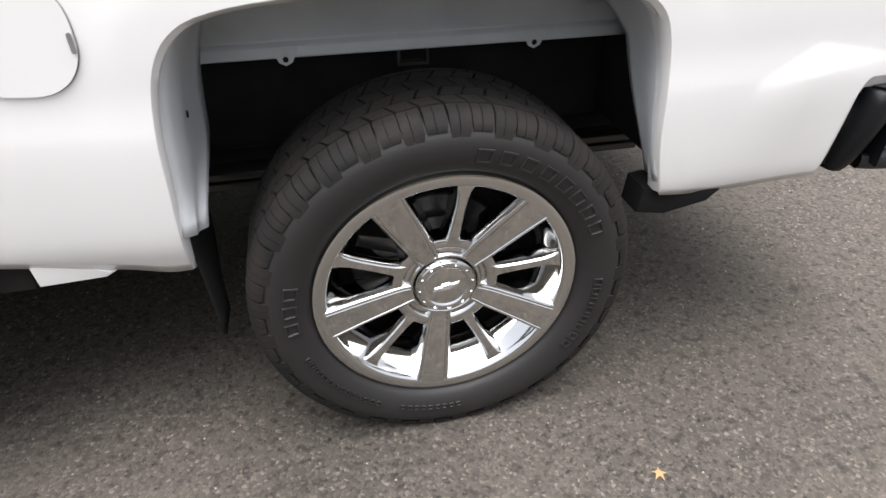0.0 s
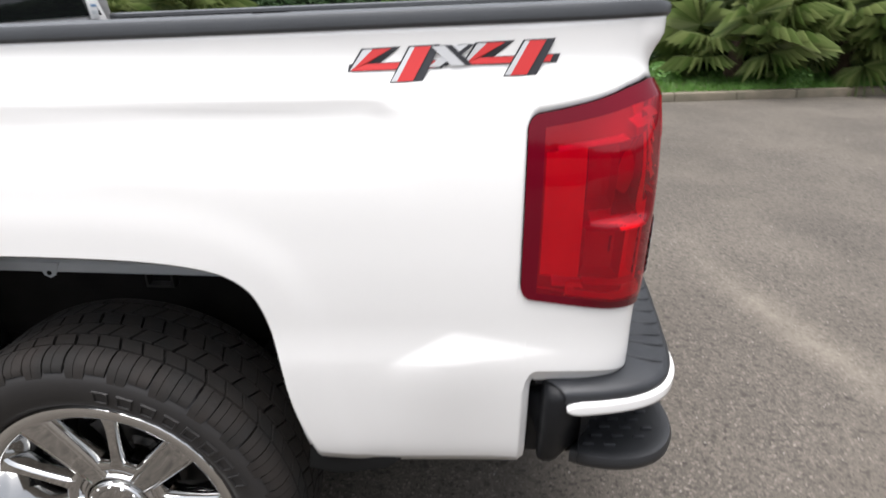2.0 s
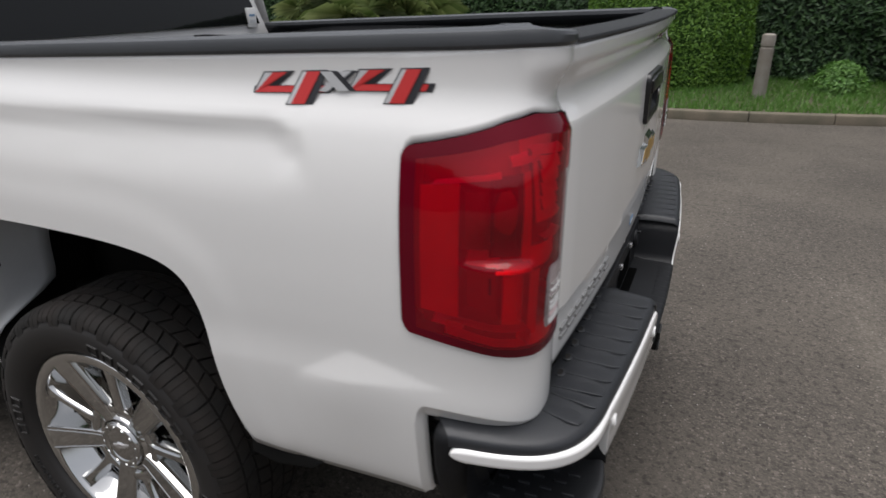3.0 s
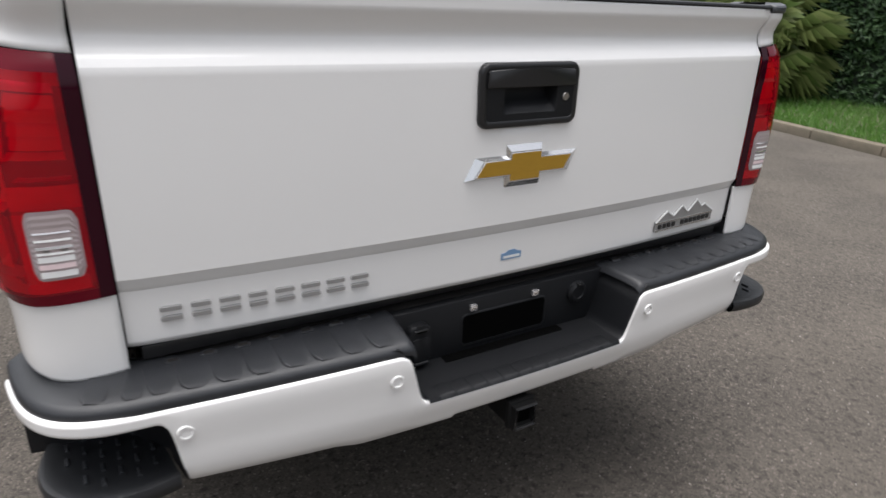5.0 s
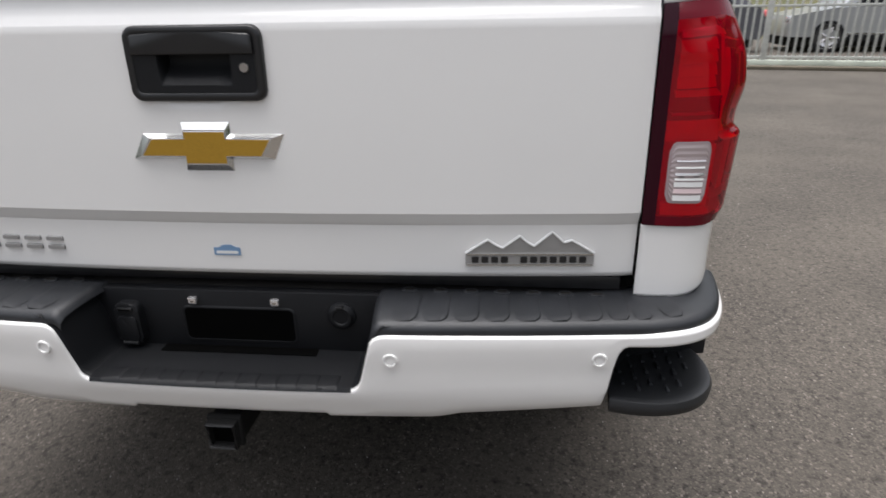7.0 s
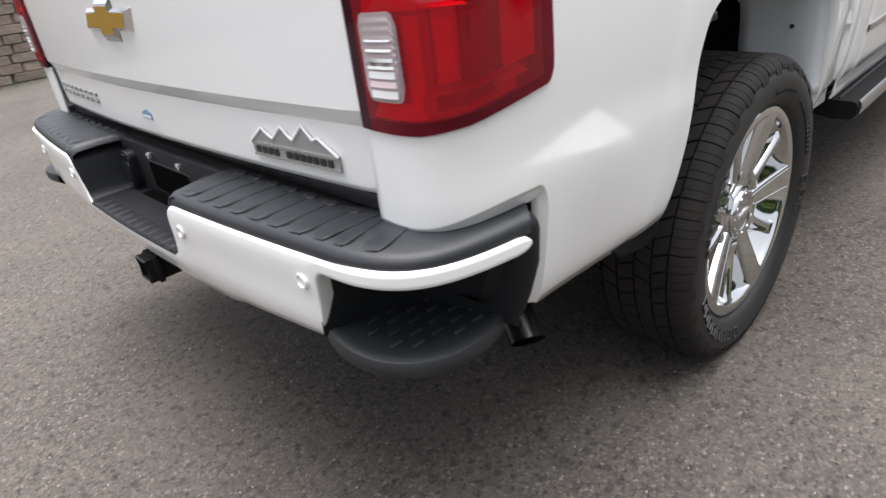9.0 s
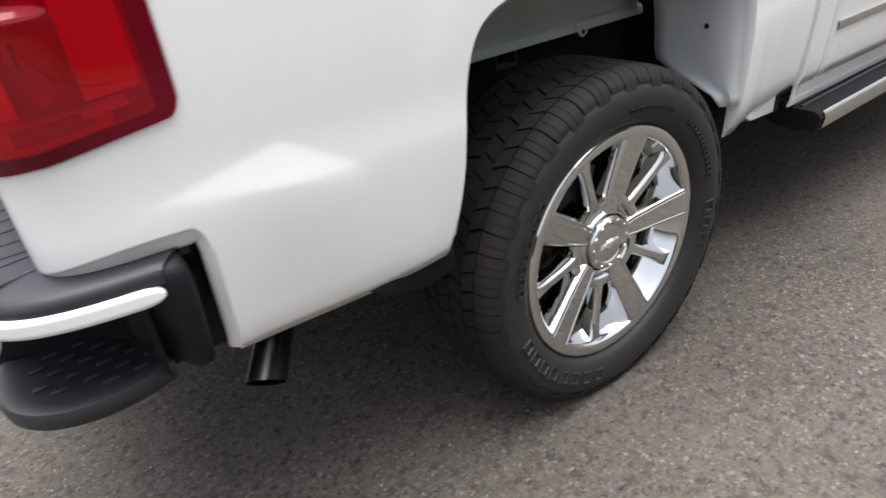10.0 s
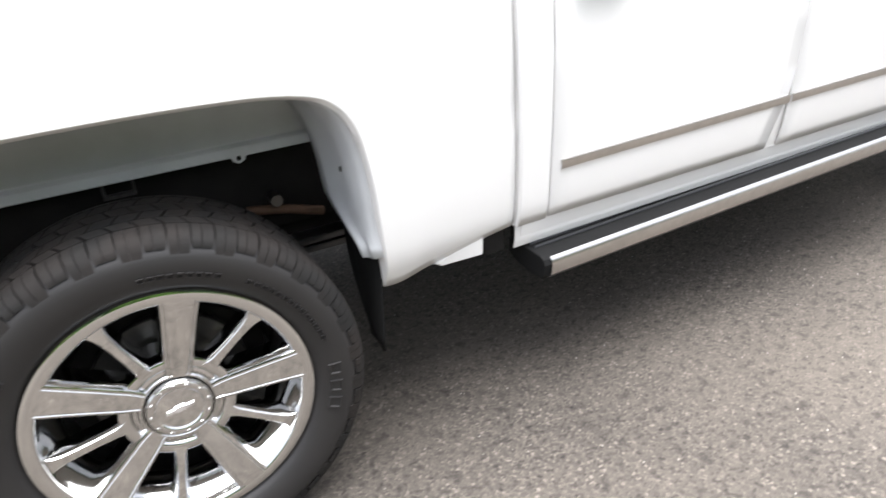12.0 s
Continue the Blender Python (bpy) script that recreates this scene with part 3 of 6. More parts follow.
def lower_trim(sg):
    """Black panel under the bed behind the wheel, mud flap before it and the white sill end."""
    def put(x, y, z):
        return (x, sg * y, z)
    bm = prism([(0.432, 0.512), (0.438, 0.572), (0.47, 0.576), (0.63, 0.548), (0.60, 0.520), (0.50, 0.500)], lambda u, v, w: put(u, 0.885 + w, v), 0.075, bevel=0.006)
    part("rear_valance", bm, MATTEBLACK, truck, "black plastic flap behind the wheel")
    rows = []
    for k in range(9):
        t = k / 8
        z = 0.61 - 0.265 * t
        x = -0.492 + 0.016 * t
        w = 0.135 * (1 - 0.55 * t ** 2)
        rows.append([put(x + 0.01 * math.sin(j), 0.955 - 0.02 * t - w * 2 * j / 5, z - 0.03 * (j == 0) * t) for j in range(6)])
    solid(part("mud_flap", sheet(rows), MATTEBLACK, truck, "black rubber mud flap"), 0.008, 0)
    # sill end of the bed ahead of the wheel
    bm = prism([(-0.788, 0.552), (-0.70, 0.535), (-0.635, 0.512), (-0.66, 0.498), (-0.782, 0.493)], lambda u, v, w: put(u, 0.900 + w, v), 0.034, bevel=0.008)
    part("bed_sill_end", bm, WHITE, truck)


def rail_plan(t):
    """Outer line of the rail cap from above, flush with the top of the bed side (t over 1: round the corner)."""
    s = BED_FRONT + 0.008 + (1.0 - BED_FRONT - 0.008) * t if t <= 1.0 else t
    p = skin(s, rail_z(min(plan(s).x, 1.05)), 0.0015)
    return Vector((p.x, p.y))


def bed_rail(sg):
    """Black cap along the top of the bed side, with the moulded corner."""
    rows = []
    for t in [k / 24 for k in range(25)] + [1 + k / 16 for k in range(1, 17)]:
        o = rail_plan(t)
        d = (rail_plan(min(t + 0.02, 2)) - rail_plan(max(t - 0.02, 0))).normalized()
        n = Vector((-d.y, d.x))
        zr = rail_z(min(o.x, 1.05), sg)
        width = 0.112 + 0.022 * ss((t - 0.95) / 0.4)
        prof = [(-0.010, -0.006), (0.000, -0.005), (0.003, 0.000), (0.003, 0.012), (0.000, 0.018), (-0.008, 0.0205), (-0.05, 0.021), (-width + 0.02, 0.021), (-width, 0.016), (-width - 0.002, 0.004), (-width + 0.022, -0.03)]
        low = 1.0 - 0.35 * ss((t - 1.55) / 0.40)
        rows.append([((o + n * a).x, sg * (o + n * a).y, zr + (b * low if b > 0 else b)) for a, b in prof])
    solid(part("bed_rail_cap", sheet(rows), RAIL, truck, "black rail cap along the bed", angle=30), 0.002, 0)
    for x in (-0.30, 0.45):
        # thin slab, black for the shade inside the pocket
        part("rail_pocket", box_bm((x - 0.05, min(sg * 0.885, sg * 0.910), rail_z(x, sg) + 0.0195), (x + 0.05, max(sg * 0.885, sg * 0.910), rail_z(x, sg) + 0.0225), 0.001), PITCH, truck)


def bed_box():
    """Inside of the load bed: floor, side walls, front wall."""
    for sg in (-1, 1):
        rows = [[(x, sg * y, z) for x in (-0.86, -0.4, 0.0, 0.5, 1.0)] for y, z in ((0.86, 1.34), (0.84, 1.28), (0.80, 1.20), (0.80, 1.06))]
        part("bed_inner_wall", sheet(rows), PLASTIC, truck)
        for x in (-0.55, -0.1, 0.35, 0.75):
            part("tie_down_rib", box_bm((x, min(sg * 0.80, sg * 0.835), 1.065), (x + 0.10, max(sg * 0.80, sg * 0.835), 1.285), 0.01), PLASTIC, truck)
    part("bed_floor", box_bm((-0.87, -0.53, 0.86), (1.03, 0.53, 0.89), 0.004), PLASTIC, truck)
    for x0, x1 in ((-0.87, -0.60), (0.55, 1.03)):
        for sg in (-1, 1):
            part("bed_floor_end", box_bm((x0, min(sg * 0.532, sg * 0.80), 0.86), (x1, max(sg * 0.532, sg * 0.80), 0.89), 0.004), PLASTIC, truck)
    for sg in (-1, 1):
        part("wheel_box", box_bm((-0.60, min(sg * 0.532, sg * 0.86), 1.05), (0.55, max(sg * 0.532, sg * 0.86), 1.07), 0.006), PLASTIC, truck)
        part("wheel_box_side", box_bm((-0.60, min(sg * 0.534, sg * 0.55), 0.892), (0.55, max(sg * 0.534, sg * 0.55), 1.048), 0.003), PLASTIC, truck)
    part("bed_front_wall", box_bm((-0.872, -0.93, 0.86), (-0.845, 0.93, 1.262), 0.006), PLASTIC, truck)
    part("bed_front_cap", box_bm((-0.872, -0.92, 1.263), (-0.82, 0.92, 1.280), 0.008), MATTEBLACK, truck)


for sg in (-1, 1):
    bed_side(sg)
    notch_lip(sg)
    arch_lip(sg)
    lower_trim(sg)
    bed_rail(sg)
bed_box()


# -- tailgate --
def gate_x(y, z):
    """Face of the tailgate: bowed across, with a scooped spoiler lip and a crease low down."""
    return 1.1145 - 0.031 * (y / 0.8) ** 2 + lerp(GATE, z)


GW = 0.8098
zs = sorted(set([0.803, 0.813, 0.828, 0.858, 0.888, 0.898, 0.9125, 0.9127, 0.919, 0.926, 0.932, 0.9390, 0.9392, 0.953] + [0.971 + 0.04 * k for k in range(8)] +
                [1.270, 1.2850, 1.2860, 1.290, 1.296, 1.301, 1.306, 1.312, 1.318, 1.324, 1.330, 1.336, 1.341, 1.347, 1.355, 1.362, 1.368, 1.374, 1.379, 1.384, 1.390, 1.397, 1.404]))
ys = [-GW + 2 * GW * k / 48 for k in range(49)]


def gate_edge(y, z):
    """The sides of the gate lean with the lamps."""
    return y * (1.0 - 0.0005 * ss((0.95 - z) / 0.2))


rows = []
for z in zs:
    row = [(gate_x(y, z), gate_edge(y, z), z) for y in ys]
    row = [(row[0][0] - 0.03, row[0][1] - 0.0, row[0][2]), (row[0][0] - 0.004, row[0][1] - 0.0005, row[0][2])] + row[1:-1] + [(row[-1][0] - 0.004, row[-1][1] + 0.0005, row[-1][2]), (row[-1][0] - 0.03, row[-1][1], row[-1][2])]
    rows.append(row)
# the skin is open behind the handle's finger recess
tailgate = part("tailgate", sheet(rows, skip=lambda i, j: 1.16 < (zs[i] + zs[i + 1]) / 2 < 1.26 and abs(rows[i][j][1] + rows[i][j + 1][1]) < 0.13), WHITE, truck, "closed white tailgate with a creased lower edge", angle=35)
solid(tailgate, 0.008)
part("tailgate_inner", box_bm((0.97, -0.78, 0.82), (1.015, 0.78, 1.375), 0.01), PLASTIC, tailgate)
rows = []
for a, b in ((-0.085, -0.02), (-0.085, 0.003), (-0.075, 0.006), (-0.012, 0.006), (0.001, 0.003), (0.003, -0.001), (0.0, -0.005)):
    rows.append([(gate_x(y, 1.395) + a, y, 1.409 - 0.003 * y / 0.8 + b) for y in ys])
part("tailgate_cap", sheet(rows), PLASTIC, tailgate, "black cap along the top edge")


def on_gate(y0, z0):
    """Places an outline on the gate's face round (y0, z0)."""
    def at(u, v, w):
        return (gate_x(y0 + u, 1.07 if z0 > 0.95 else 0.87) + w, y0 + u, z0 + v)
    return at


# handle in its black bezel
at = on_gate(0.0015, 1.2185)
rows = []
for inner, r, w in ((-0.001, 0.021, -0.004), (0.0, 0.021, 0.001), (0.0, 0.021, 0.006), (0.0015, 0.020, 0.0085), (0.004, 0.018, 0.0098), (0.0135, 0.012, 0.0098), (0.0145, 0.011, 0.009), (0.0150, 0.011, 0.003)):
    # the upper edge is slightly arched
    rows.append([at(u, v + (0.003 * (1 - (u / 0.127) ** 2) if v > 0 else 0.0), w) for u, v in rounded(0.254 - 2 * inner, 0.129 - 2 * inner, r, 6)])
bezel = part("handle_bezel", sheet(rows, True), GLOSSBLACK, tailgate, "black handle bezel with rounded corners", angle=50)
# panel under the lever with the finger recess pressed into it
us = [-0.1125, -0.1105, -0.09, -0.0685, -0.0665, -0.0640, -0.0620, -0.04, -0.02, 0.0, 0.02, 0.04, 0.0620, 0.0640, 0.0665, 0.0685, 0.09, 0.1105, 0.1125]
vs = [-0.0500, -0.0480, -0.0440, -0.0400, -0.0380, -0.0360, -0.0330, -0.0280, -0.0220, -0.0140, -0.0050, 0.0060, 0.0120, 0.0180, 0.0500]


def panel_depth(u, v):
    side = 1 - ss((abs(u) - 0.0620) / 0.0055)
    deep = -0.026 + 0.030 * (1 - ss((v + 0.0330) / 0.034))
    side *= ss((v + 0.0360) / 0.004)
    return 0.0085 * (1 - side) + deep * side


rows = [[at(u, v, panel_depth(u, v)) for u in us] for v in vs]
part("handle_panel", sheet(rows), PLASTIC, bezel, "black panel with a scooped finger recess", angle=50)
# lever: a flat bar across the whole width, thinner at its lower edge
lever = [(-0.1120, 0.0170), (0.1120, 0.0170), (0.1135, 0.0190), (0.1115, 0.0480), (0.1060, 0.0520), (0.05, 0.0545), (0.0, 0.0550), (-0.05, 0.0545), (-0.1060, 0.0520), (-0.1115, 0.0480), (-0.1135, 0.0190)]
part("handle_lever", prism(lever, at, 0.0150, bevel=0.003), GLOSSBLACK, bezel, "black pull lever")
bm = lathe([(0.0, 0.0), (0.0078, 0.0), (0.0090, -0.0015), (0.0090, -0.004)], 20)
bmesh.ops.rotate(bm, matrix=Matrix.Rotation(radians(-90), 3, "Z"), verts=bm.verts)
bmesh.ops.translate(bm, vec=(gate_x(0.094, 1.1) + 0.0112, 0.0935, 1.2125), verts=bm.verts)
part("lock_cylinder", bm, SATIN, bezel, "steel key lock")
# emblem: a plain slanted cross, silver with a gold field
CROSS = [(-0.150, -0.024), (-0.048, -0.024), (-0.048, -0.046), (0.046, -0.046), (0.046, -0.024), (0.128, -0.024), (0.150, 0.024), (0.048, 0.024), (0.048, 0.046), (-0.046, 0.046), (-0.046, 0.024), (-0.124, 0.024)]
emblem = part("emblem", prism(CROSS, on_gate(-0.001, 1.0695), 0.0095, taper=(0.87, 0.72)), BADGE, tailgate, "silver and gold cross-shaped emblem", smooth=False)
part("emblem_rim", prism([(u * 0.845, v * 0.67) for u, v in CROSS], on_gate(-0.001, 1.0695), 0.0108, bevel=0.0012), BADGE, emblem, "thin bright rim", smooth=False)
part("emblem_field", prism([(u * 0.83, v * 0.635) for u, v in CROSS], on_gate(-0.001, 1.0695), 0.0112), GOLD, emblem, "gold enamel field", smooth=False)

# model lettering as plain bars, the trim badge and a dealer sticker
for k in range(8):
    y0 = -0.733 + k * 0.0507
    w = 0.037 if k not in (1, 3) else 0.034
    bm = prism(rounded(w, 0.0110, 0.002, 2), on_gate(y0, 0.8695), 0.005, taper=(0.96, 0.7))
    prism(rounded(w, 0.0110, 0.002, 2), on_gate(y0, 0.8505), 0.005, bm, taper=(0.96, 0.7))
    part("letter_bar", bm, BADGEGREY, tailgate, "grey chrome letter-sized bar", smooth=False)
badge = part("trim_badge", prism([(-0.125, -0.023), (0.125, -0.023), (0.125, 0.005), (-0.125, 0.005)], on_gate(0.606, 0.8515), 0.005, bevel=0.0015), BADGEGREY, tailgate, "dark chrome badge with a ridge of peaks", smooth=False)
PEAKS = [(-0.125, 0.004), (-0.082, 0.032), (-0.066, 0.021), (-0.053, 0.015), (-0.020, 0.040), (-0.004, 0.026), (0.008, 0.019), (0.042, 0.048), (0.066, 0.026), (0.080, 0.031), (0.125, 0.004)]
part("badge_ridge", prism(PEAKS, on_gate(0.606, 0.8515), 0.0045, bevel=0.001), BADGEGREY, badge, smooth=False)
for a, b in zip(PEAKS[:-1], PEAKS[1:]):
    p, q = on_gate(0.606, 0.8515)(*a, 0.005), on_gate(0.606, 0.8515)(*b, 0.005)
    part("peak_edge", tube([p, q], 0.0026, 6), PAPER, badge)
for k in range(12):
    if k != 4:
        part("badge_bar", prism(rounded(0.0135, 0.0125, 0.002, 2), on_gate(0.5 + 0.0190 * k, 0.8420), 0.0068), GLOSSBLACK, badge, "dark letter-sized bar")
part("badge_rim", prism(rounded(0.246, 0.003, 0.001, 2), on_gate(0.606, 0.8530), 0.0066), CHROME, badge)
part("badge_rim", prism(rounded(0.246, 0.003, 0.001, 2), on_gate(0.606, 0.8310), 0.0066), CHROME, badge)
sticker = part("dealer_sticker", prism([(-0.0279, -0.0110), (0.0279, -0.0110), (0.0279, 0.0051), (0.0180, 0.0068), (0.0082, 0.0119), (-0.0082, 0.0110), (-0.0180, 0.0051), (-0.0279, 0.0051)], on_gate(-0.003, 0.8540), 0.0012), BLUE, tailgate, "small blue sticker", smooth=False)
part("sticker_bar", prism(rounded(0.046, 0.006, 0.002, 2), on_gate(-0.003, 0.8495), 0.0018), PAPER, sticker)


# -- tail lamps --
def tail_lamp(sg):
    def at(s, z, out):
        p = skin(s, z, out)
        return (p.x, sg * p.y, p.z)

    def bulge(s, f):
        return 0.016 * (1 - 0.6 * ss((s - 1.32) / 0.25)) * ss((s - 1.02) / 0.25) * ss((1.95 - s) / 0.3) * (0.4 + 0.6 * ss(f / 0.6)) * ss((1.0 - f) / 0.24) * ss(f / 0.06) * (1 - 0.92 * ss((f - 0.425) / 0.04) * (1 - ss((f - 0.48) / 0.20)) * ss((s - 1.0) / 0.12) * ss((1.56 - s) / 0.14))

    def patch(s0, s1, f0, f1, out, ns=16, nz=14, bm=None):
        rows = []
        for i in range(ns + 1):
            s = s0 + (s1 - s0) * i / ns
            a, b = lamp_low(s), lamp_high(s)
            rows.append([at(s, a + (b - a) * (f0 + (f1 - f0) * j / nz), out + bulge(s, f0 + (f1 - f0) * j / nz)) for j in range(nz + 1)])
        return sheet(rows, bm=bm)

    S0, S1 = LAMP_X + 0.002, 1.997
    # housing: back wall and four sides
    bm = patch(S0, S1, 0.008, 0.992, -0.045)
    lamp = part("tail_lamp", bm, REDDARK, truck, "red tail lamp with a clear reversing window")
    bm = bmesh.new()
    for f in (0.008, 0.992):
        rows = [[at(s, lamp_low(s) + (lamp_high(s) - lamp_low(s)) * f, o) for s in [S0 + (S1 - S0) * k / 16 for k in range(17)]] for o in (0.0, -0.045)]
        sheet(rows, bm=bm)
    for s in (S0, S1):
        rows = [[at(s, lamp_low(s) + (lamp_high(s) - lamp_low(s)) * k / 12, o) for k in range(13)] for o in (0.0, -0.045)]
        sheet(rows, bm=bm)
    part("lamp_gasket", bm, GLOSSBLACK, lamp, "black seal round the lamp")
    # outer lens: opaque border strips round a see-through field
    part("lens_border", patch(S0, 0.908, 0.003, 0.997, 0.005, 6), REDBORDER, lamp, "dark maroon border")
    part("lens_border", patch(1.925, S1, 0.003, 0.997, 0.005, 6), PURPLE, lamp, "dark purple border")
    part("lens_border", patch(0.908, 1.925, 0.928, 0.997, 0.005, 14, 4), REDBORDER, lamp, "dark maroon border")
    part("lens_border", patch(0.908, 1.925, 0.003, 0.050, 0.005, 14, 3), REDBORDER, lamp, "dark maroon border")
    part("red_lens", patch(0.908, 1.925, 0.050, 0.928, 0.005, 30, 70), REDGLASS, lamp, "clear red lens")

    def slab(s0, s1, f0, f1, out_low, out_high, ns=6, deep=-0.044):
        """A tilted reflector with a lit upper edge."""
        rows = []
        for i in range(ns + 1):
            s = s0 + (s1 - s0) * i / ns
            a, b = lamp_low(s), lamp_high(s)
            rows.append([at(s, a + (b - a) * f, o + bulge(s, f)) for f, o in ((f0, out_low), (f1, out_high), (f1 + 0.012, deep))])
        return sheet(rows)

    def dish(s0, s1, f0, f1, front, back, mat, name="lamp_cell"):
        """A hollow cell with slanted walls and a flat floor."""
        bm = bmesh.new()
        ds, df = (s1 - s0) * 0.14, (f1 - f0) * 0.16
        loops = []
        for a, b, c, d, o in ((s0, s1, f0, f1, front), (s0 + ds, s1 - ds, f0 + df, f1 - df, back)):
            loop = []
            for u, v in [(k / 4, 0) for k in range(4)] + [(1, k / 4) for k in range(4)] + [(1 - k / 4, 1) for k in range(4)] + [(0, 1 - k / 4) for k in range(4)]:
                sv, fv = a + (b - a) * u, c + (d - c) * v
                loop.append(bm.verts.new(at(sv, lamp_low(sv) + (lamp_high(sv) - lamp_low(sv)) * fv, o + bulge(sv, fv))))
            loops.append(loop)
        for k in range(16):
            bm.faces.new((loops[0][k], loops[0][(k + 1) % 16], loops[1][(k + 1) % 16], loops[1][k]))
        bm.faces.new(loops[1])
        part(name, bm, mat, lamp, smooth=False)

    # base painted darker on the side half, brighter on the rear half, as lit
    part("reflector_base", patch(0.909, 1.44, 0.052, 0.926, -0.024, 16, 20), REDSHADE, lamp)
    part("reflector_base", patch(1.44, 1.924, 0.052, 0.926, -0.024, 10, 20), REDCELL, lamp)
    # side half: a tall bright field, two hollow cells coloured dark for their shade, a ledge painted as a glint between
    # them, a trough at the foot
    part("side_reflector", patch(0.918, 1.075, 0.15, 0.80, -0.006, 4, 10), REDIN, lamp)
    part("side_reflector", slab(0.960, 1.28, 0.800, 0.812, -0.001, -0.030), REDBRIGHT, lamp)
    dish(1.075, 1.22, 0.50, 0.79, -0.006, -0.020, REDSHADE)
    dish(1.22, 1.43, 0.46, 0.80, -0.010, -0.023, REDDARKSHADE)
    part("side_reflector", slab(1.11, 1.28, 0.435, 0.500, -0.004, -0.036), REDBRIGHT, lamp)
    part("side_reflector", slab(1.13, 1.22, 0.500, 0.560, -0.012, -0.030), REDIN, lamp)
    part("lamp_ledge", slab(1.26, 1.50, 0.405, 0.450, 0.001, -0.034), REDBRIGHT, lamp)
    dish(1.075, 1.30, 0.16, 0.425, -0.006, -0.022, REDSHADE)
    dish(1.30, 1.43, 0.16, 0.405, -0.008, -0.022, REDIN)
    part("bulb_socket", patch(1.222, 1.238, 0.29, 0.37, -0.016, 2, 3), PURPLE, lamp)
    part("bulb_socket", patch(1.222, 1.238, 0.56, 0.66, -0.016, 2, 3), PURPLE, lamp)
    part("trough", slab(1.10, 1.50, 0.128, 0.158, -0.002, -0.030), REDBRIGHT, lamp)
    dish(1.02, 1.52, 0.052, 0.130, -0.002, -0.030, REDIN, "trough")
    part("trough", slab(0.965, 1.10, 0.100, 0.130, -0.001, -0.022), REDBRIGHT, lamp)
    # rear half: C-shaped light guide round four fins, a shelf, a lower block; bright edges and dark field are painted
    # light and shade
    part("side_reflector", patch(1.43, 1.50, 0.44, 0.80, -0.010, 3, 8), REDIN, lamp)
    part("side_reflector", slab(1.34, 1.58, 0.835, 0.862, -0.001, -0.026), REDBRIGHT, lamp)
    # field coloured in shade so that the fins stand out as lit
    part("upper_field", patch(1.50, 1.925, 0.54, 0.875, -0.014, 6, 10), REDSHADE, lamp)
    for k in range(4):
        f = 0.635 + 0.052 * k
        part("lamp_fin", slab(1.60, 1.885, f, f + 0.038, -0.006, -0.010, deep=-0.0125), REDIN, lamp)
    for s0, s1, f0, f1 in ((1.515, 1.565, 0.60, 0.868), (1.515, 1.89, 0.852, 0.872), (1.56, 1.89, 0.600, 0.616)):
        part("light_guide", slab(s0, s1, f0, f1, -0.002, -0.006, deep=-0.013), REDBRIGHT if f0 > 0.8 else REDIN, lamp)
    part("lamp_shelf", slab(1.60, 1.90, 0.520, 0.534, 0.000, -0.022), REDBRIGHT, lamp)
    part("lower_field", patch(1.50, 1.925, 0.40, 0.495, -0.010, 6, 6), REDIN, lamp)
    part("lower_field", patch(1.50, 1.925, 0.495, 0.54, -0.014, 6, 3), REDSHADE, lamp)
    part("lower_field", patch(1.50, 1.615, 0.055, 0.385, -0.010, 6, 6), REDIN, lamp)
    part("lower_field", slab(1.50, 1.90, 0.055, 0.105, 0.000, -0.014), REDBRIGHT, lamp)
    # reversing window: a pale rounded frame, a silvered well and ribs painted white low down, as if lit
    a0, a1 = 1.615, 1.890

    def pane(inset_s, f0, f1, out, corner, wave=0.0):
        rows = []
        for i in range(17):
            s = a0 + inset_s + (a1 - a0 - 2 * inset_s) * i / 16
            k = min(1.0, min(s - a0 - inset_s, a1 - inset_s - s) / corner)
            cut = corner * (1 - math.sqrt(max(0.0, 1 - (1 - k) ** 2)))
            a, b = lamp_low(s), lamp_high(s)
            rows.append([at(s, a + (b - a) * f, out + bulge(s, f) + (wave if j % 4 in (1, 2) else 0.0)) for j, f in [(j, f0 + cut + (f1 - f0 - 2 * cut) * j / 40) for j in range(41)]])
        return sheet(rows)
    window = part("reversing_window", pane(0.0, 0.118, 0.408, 0.0062, 0.045), WINDOWFRAME, lamp, "clear ribbed reversing window", angle=30)
    part("window_well", pane(0.018, 0.130, 0.396, 0.0075, 0.034, 0.0008), WINDOWGLASS, window, angle=20)
    # white and pink ribs paint the bright reflections in the clear plastic
    for f0, f1, mat in ((0.134, 0.158, PAPER), (0.170, 0.190, PINKISH), (0.200, 0.222, PAPER), (0.231, 0.240, PAPER), (0.254, 0.265, LAMPWHITE), (0.286, 0.294, PAPER), (0.318, 0.324, LAMPWHITE)):
        part("window_rib", slab(a0 + 0.040, a1 - 0.045, f0, f1, 0.0098, 0.0088), mat, window)
    for s in (a0 + 0.075, a1 - 0.105):
        part("window_slot", patch(s, s + 0.035, 0.243, 0.251, 0.0093, 2, 2), CHAR, window)


for sg in (-1, 1):
    tail_lamp(sg)
    # dark box added for the shade in the gap between gate and corner
    part("gate_gap", box_bm((0.97, min(sg * 0.798, sg * 0.818), 0.81), (1.012, max(sg * 0.802, sg * 0.815), 1.38)), VOID, truck)


# -- rear bumper --
def bump_x(y):
    return 1.230 - 0.042 * (y / 0.78) ** 2


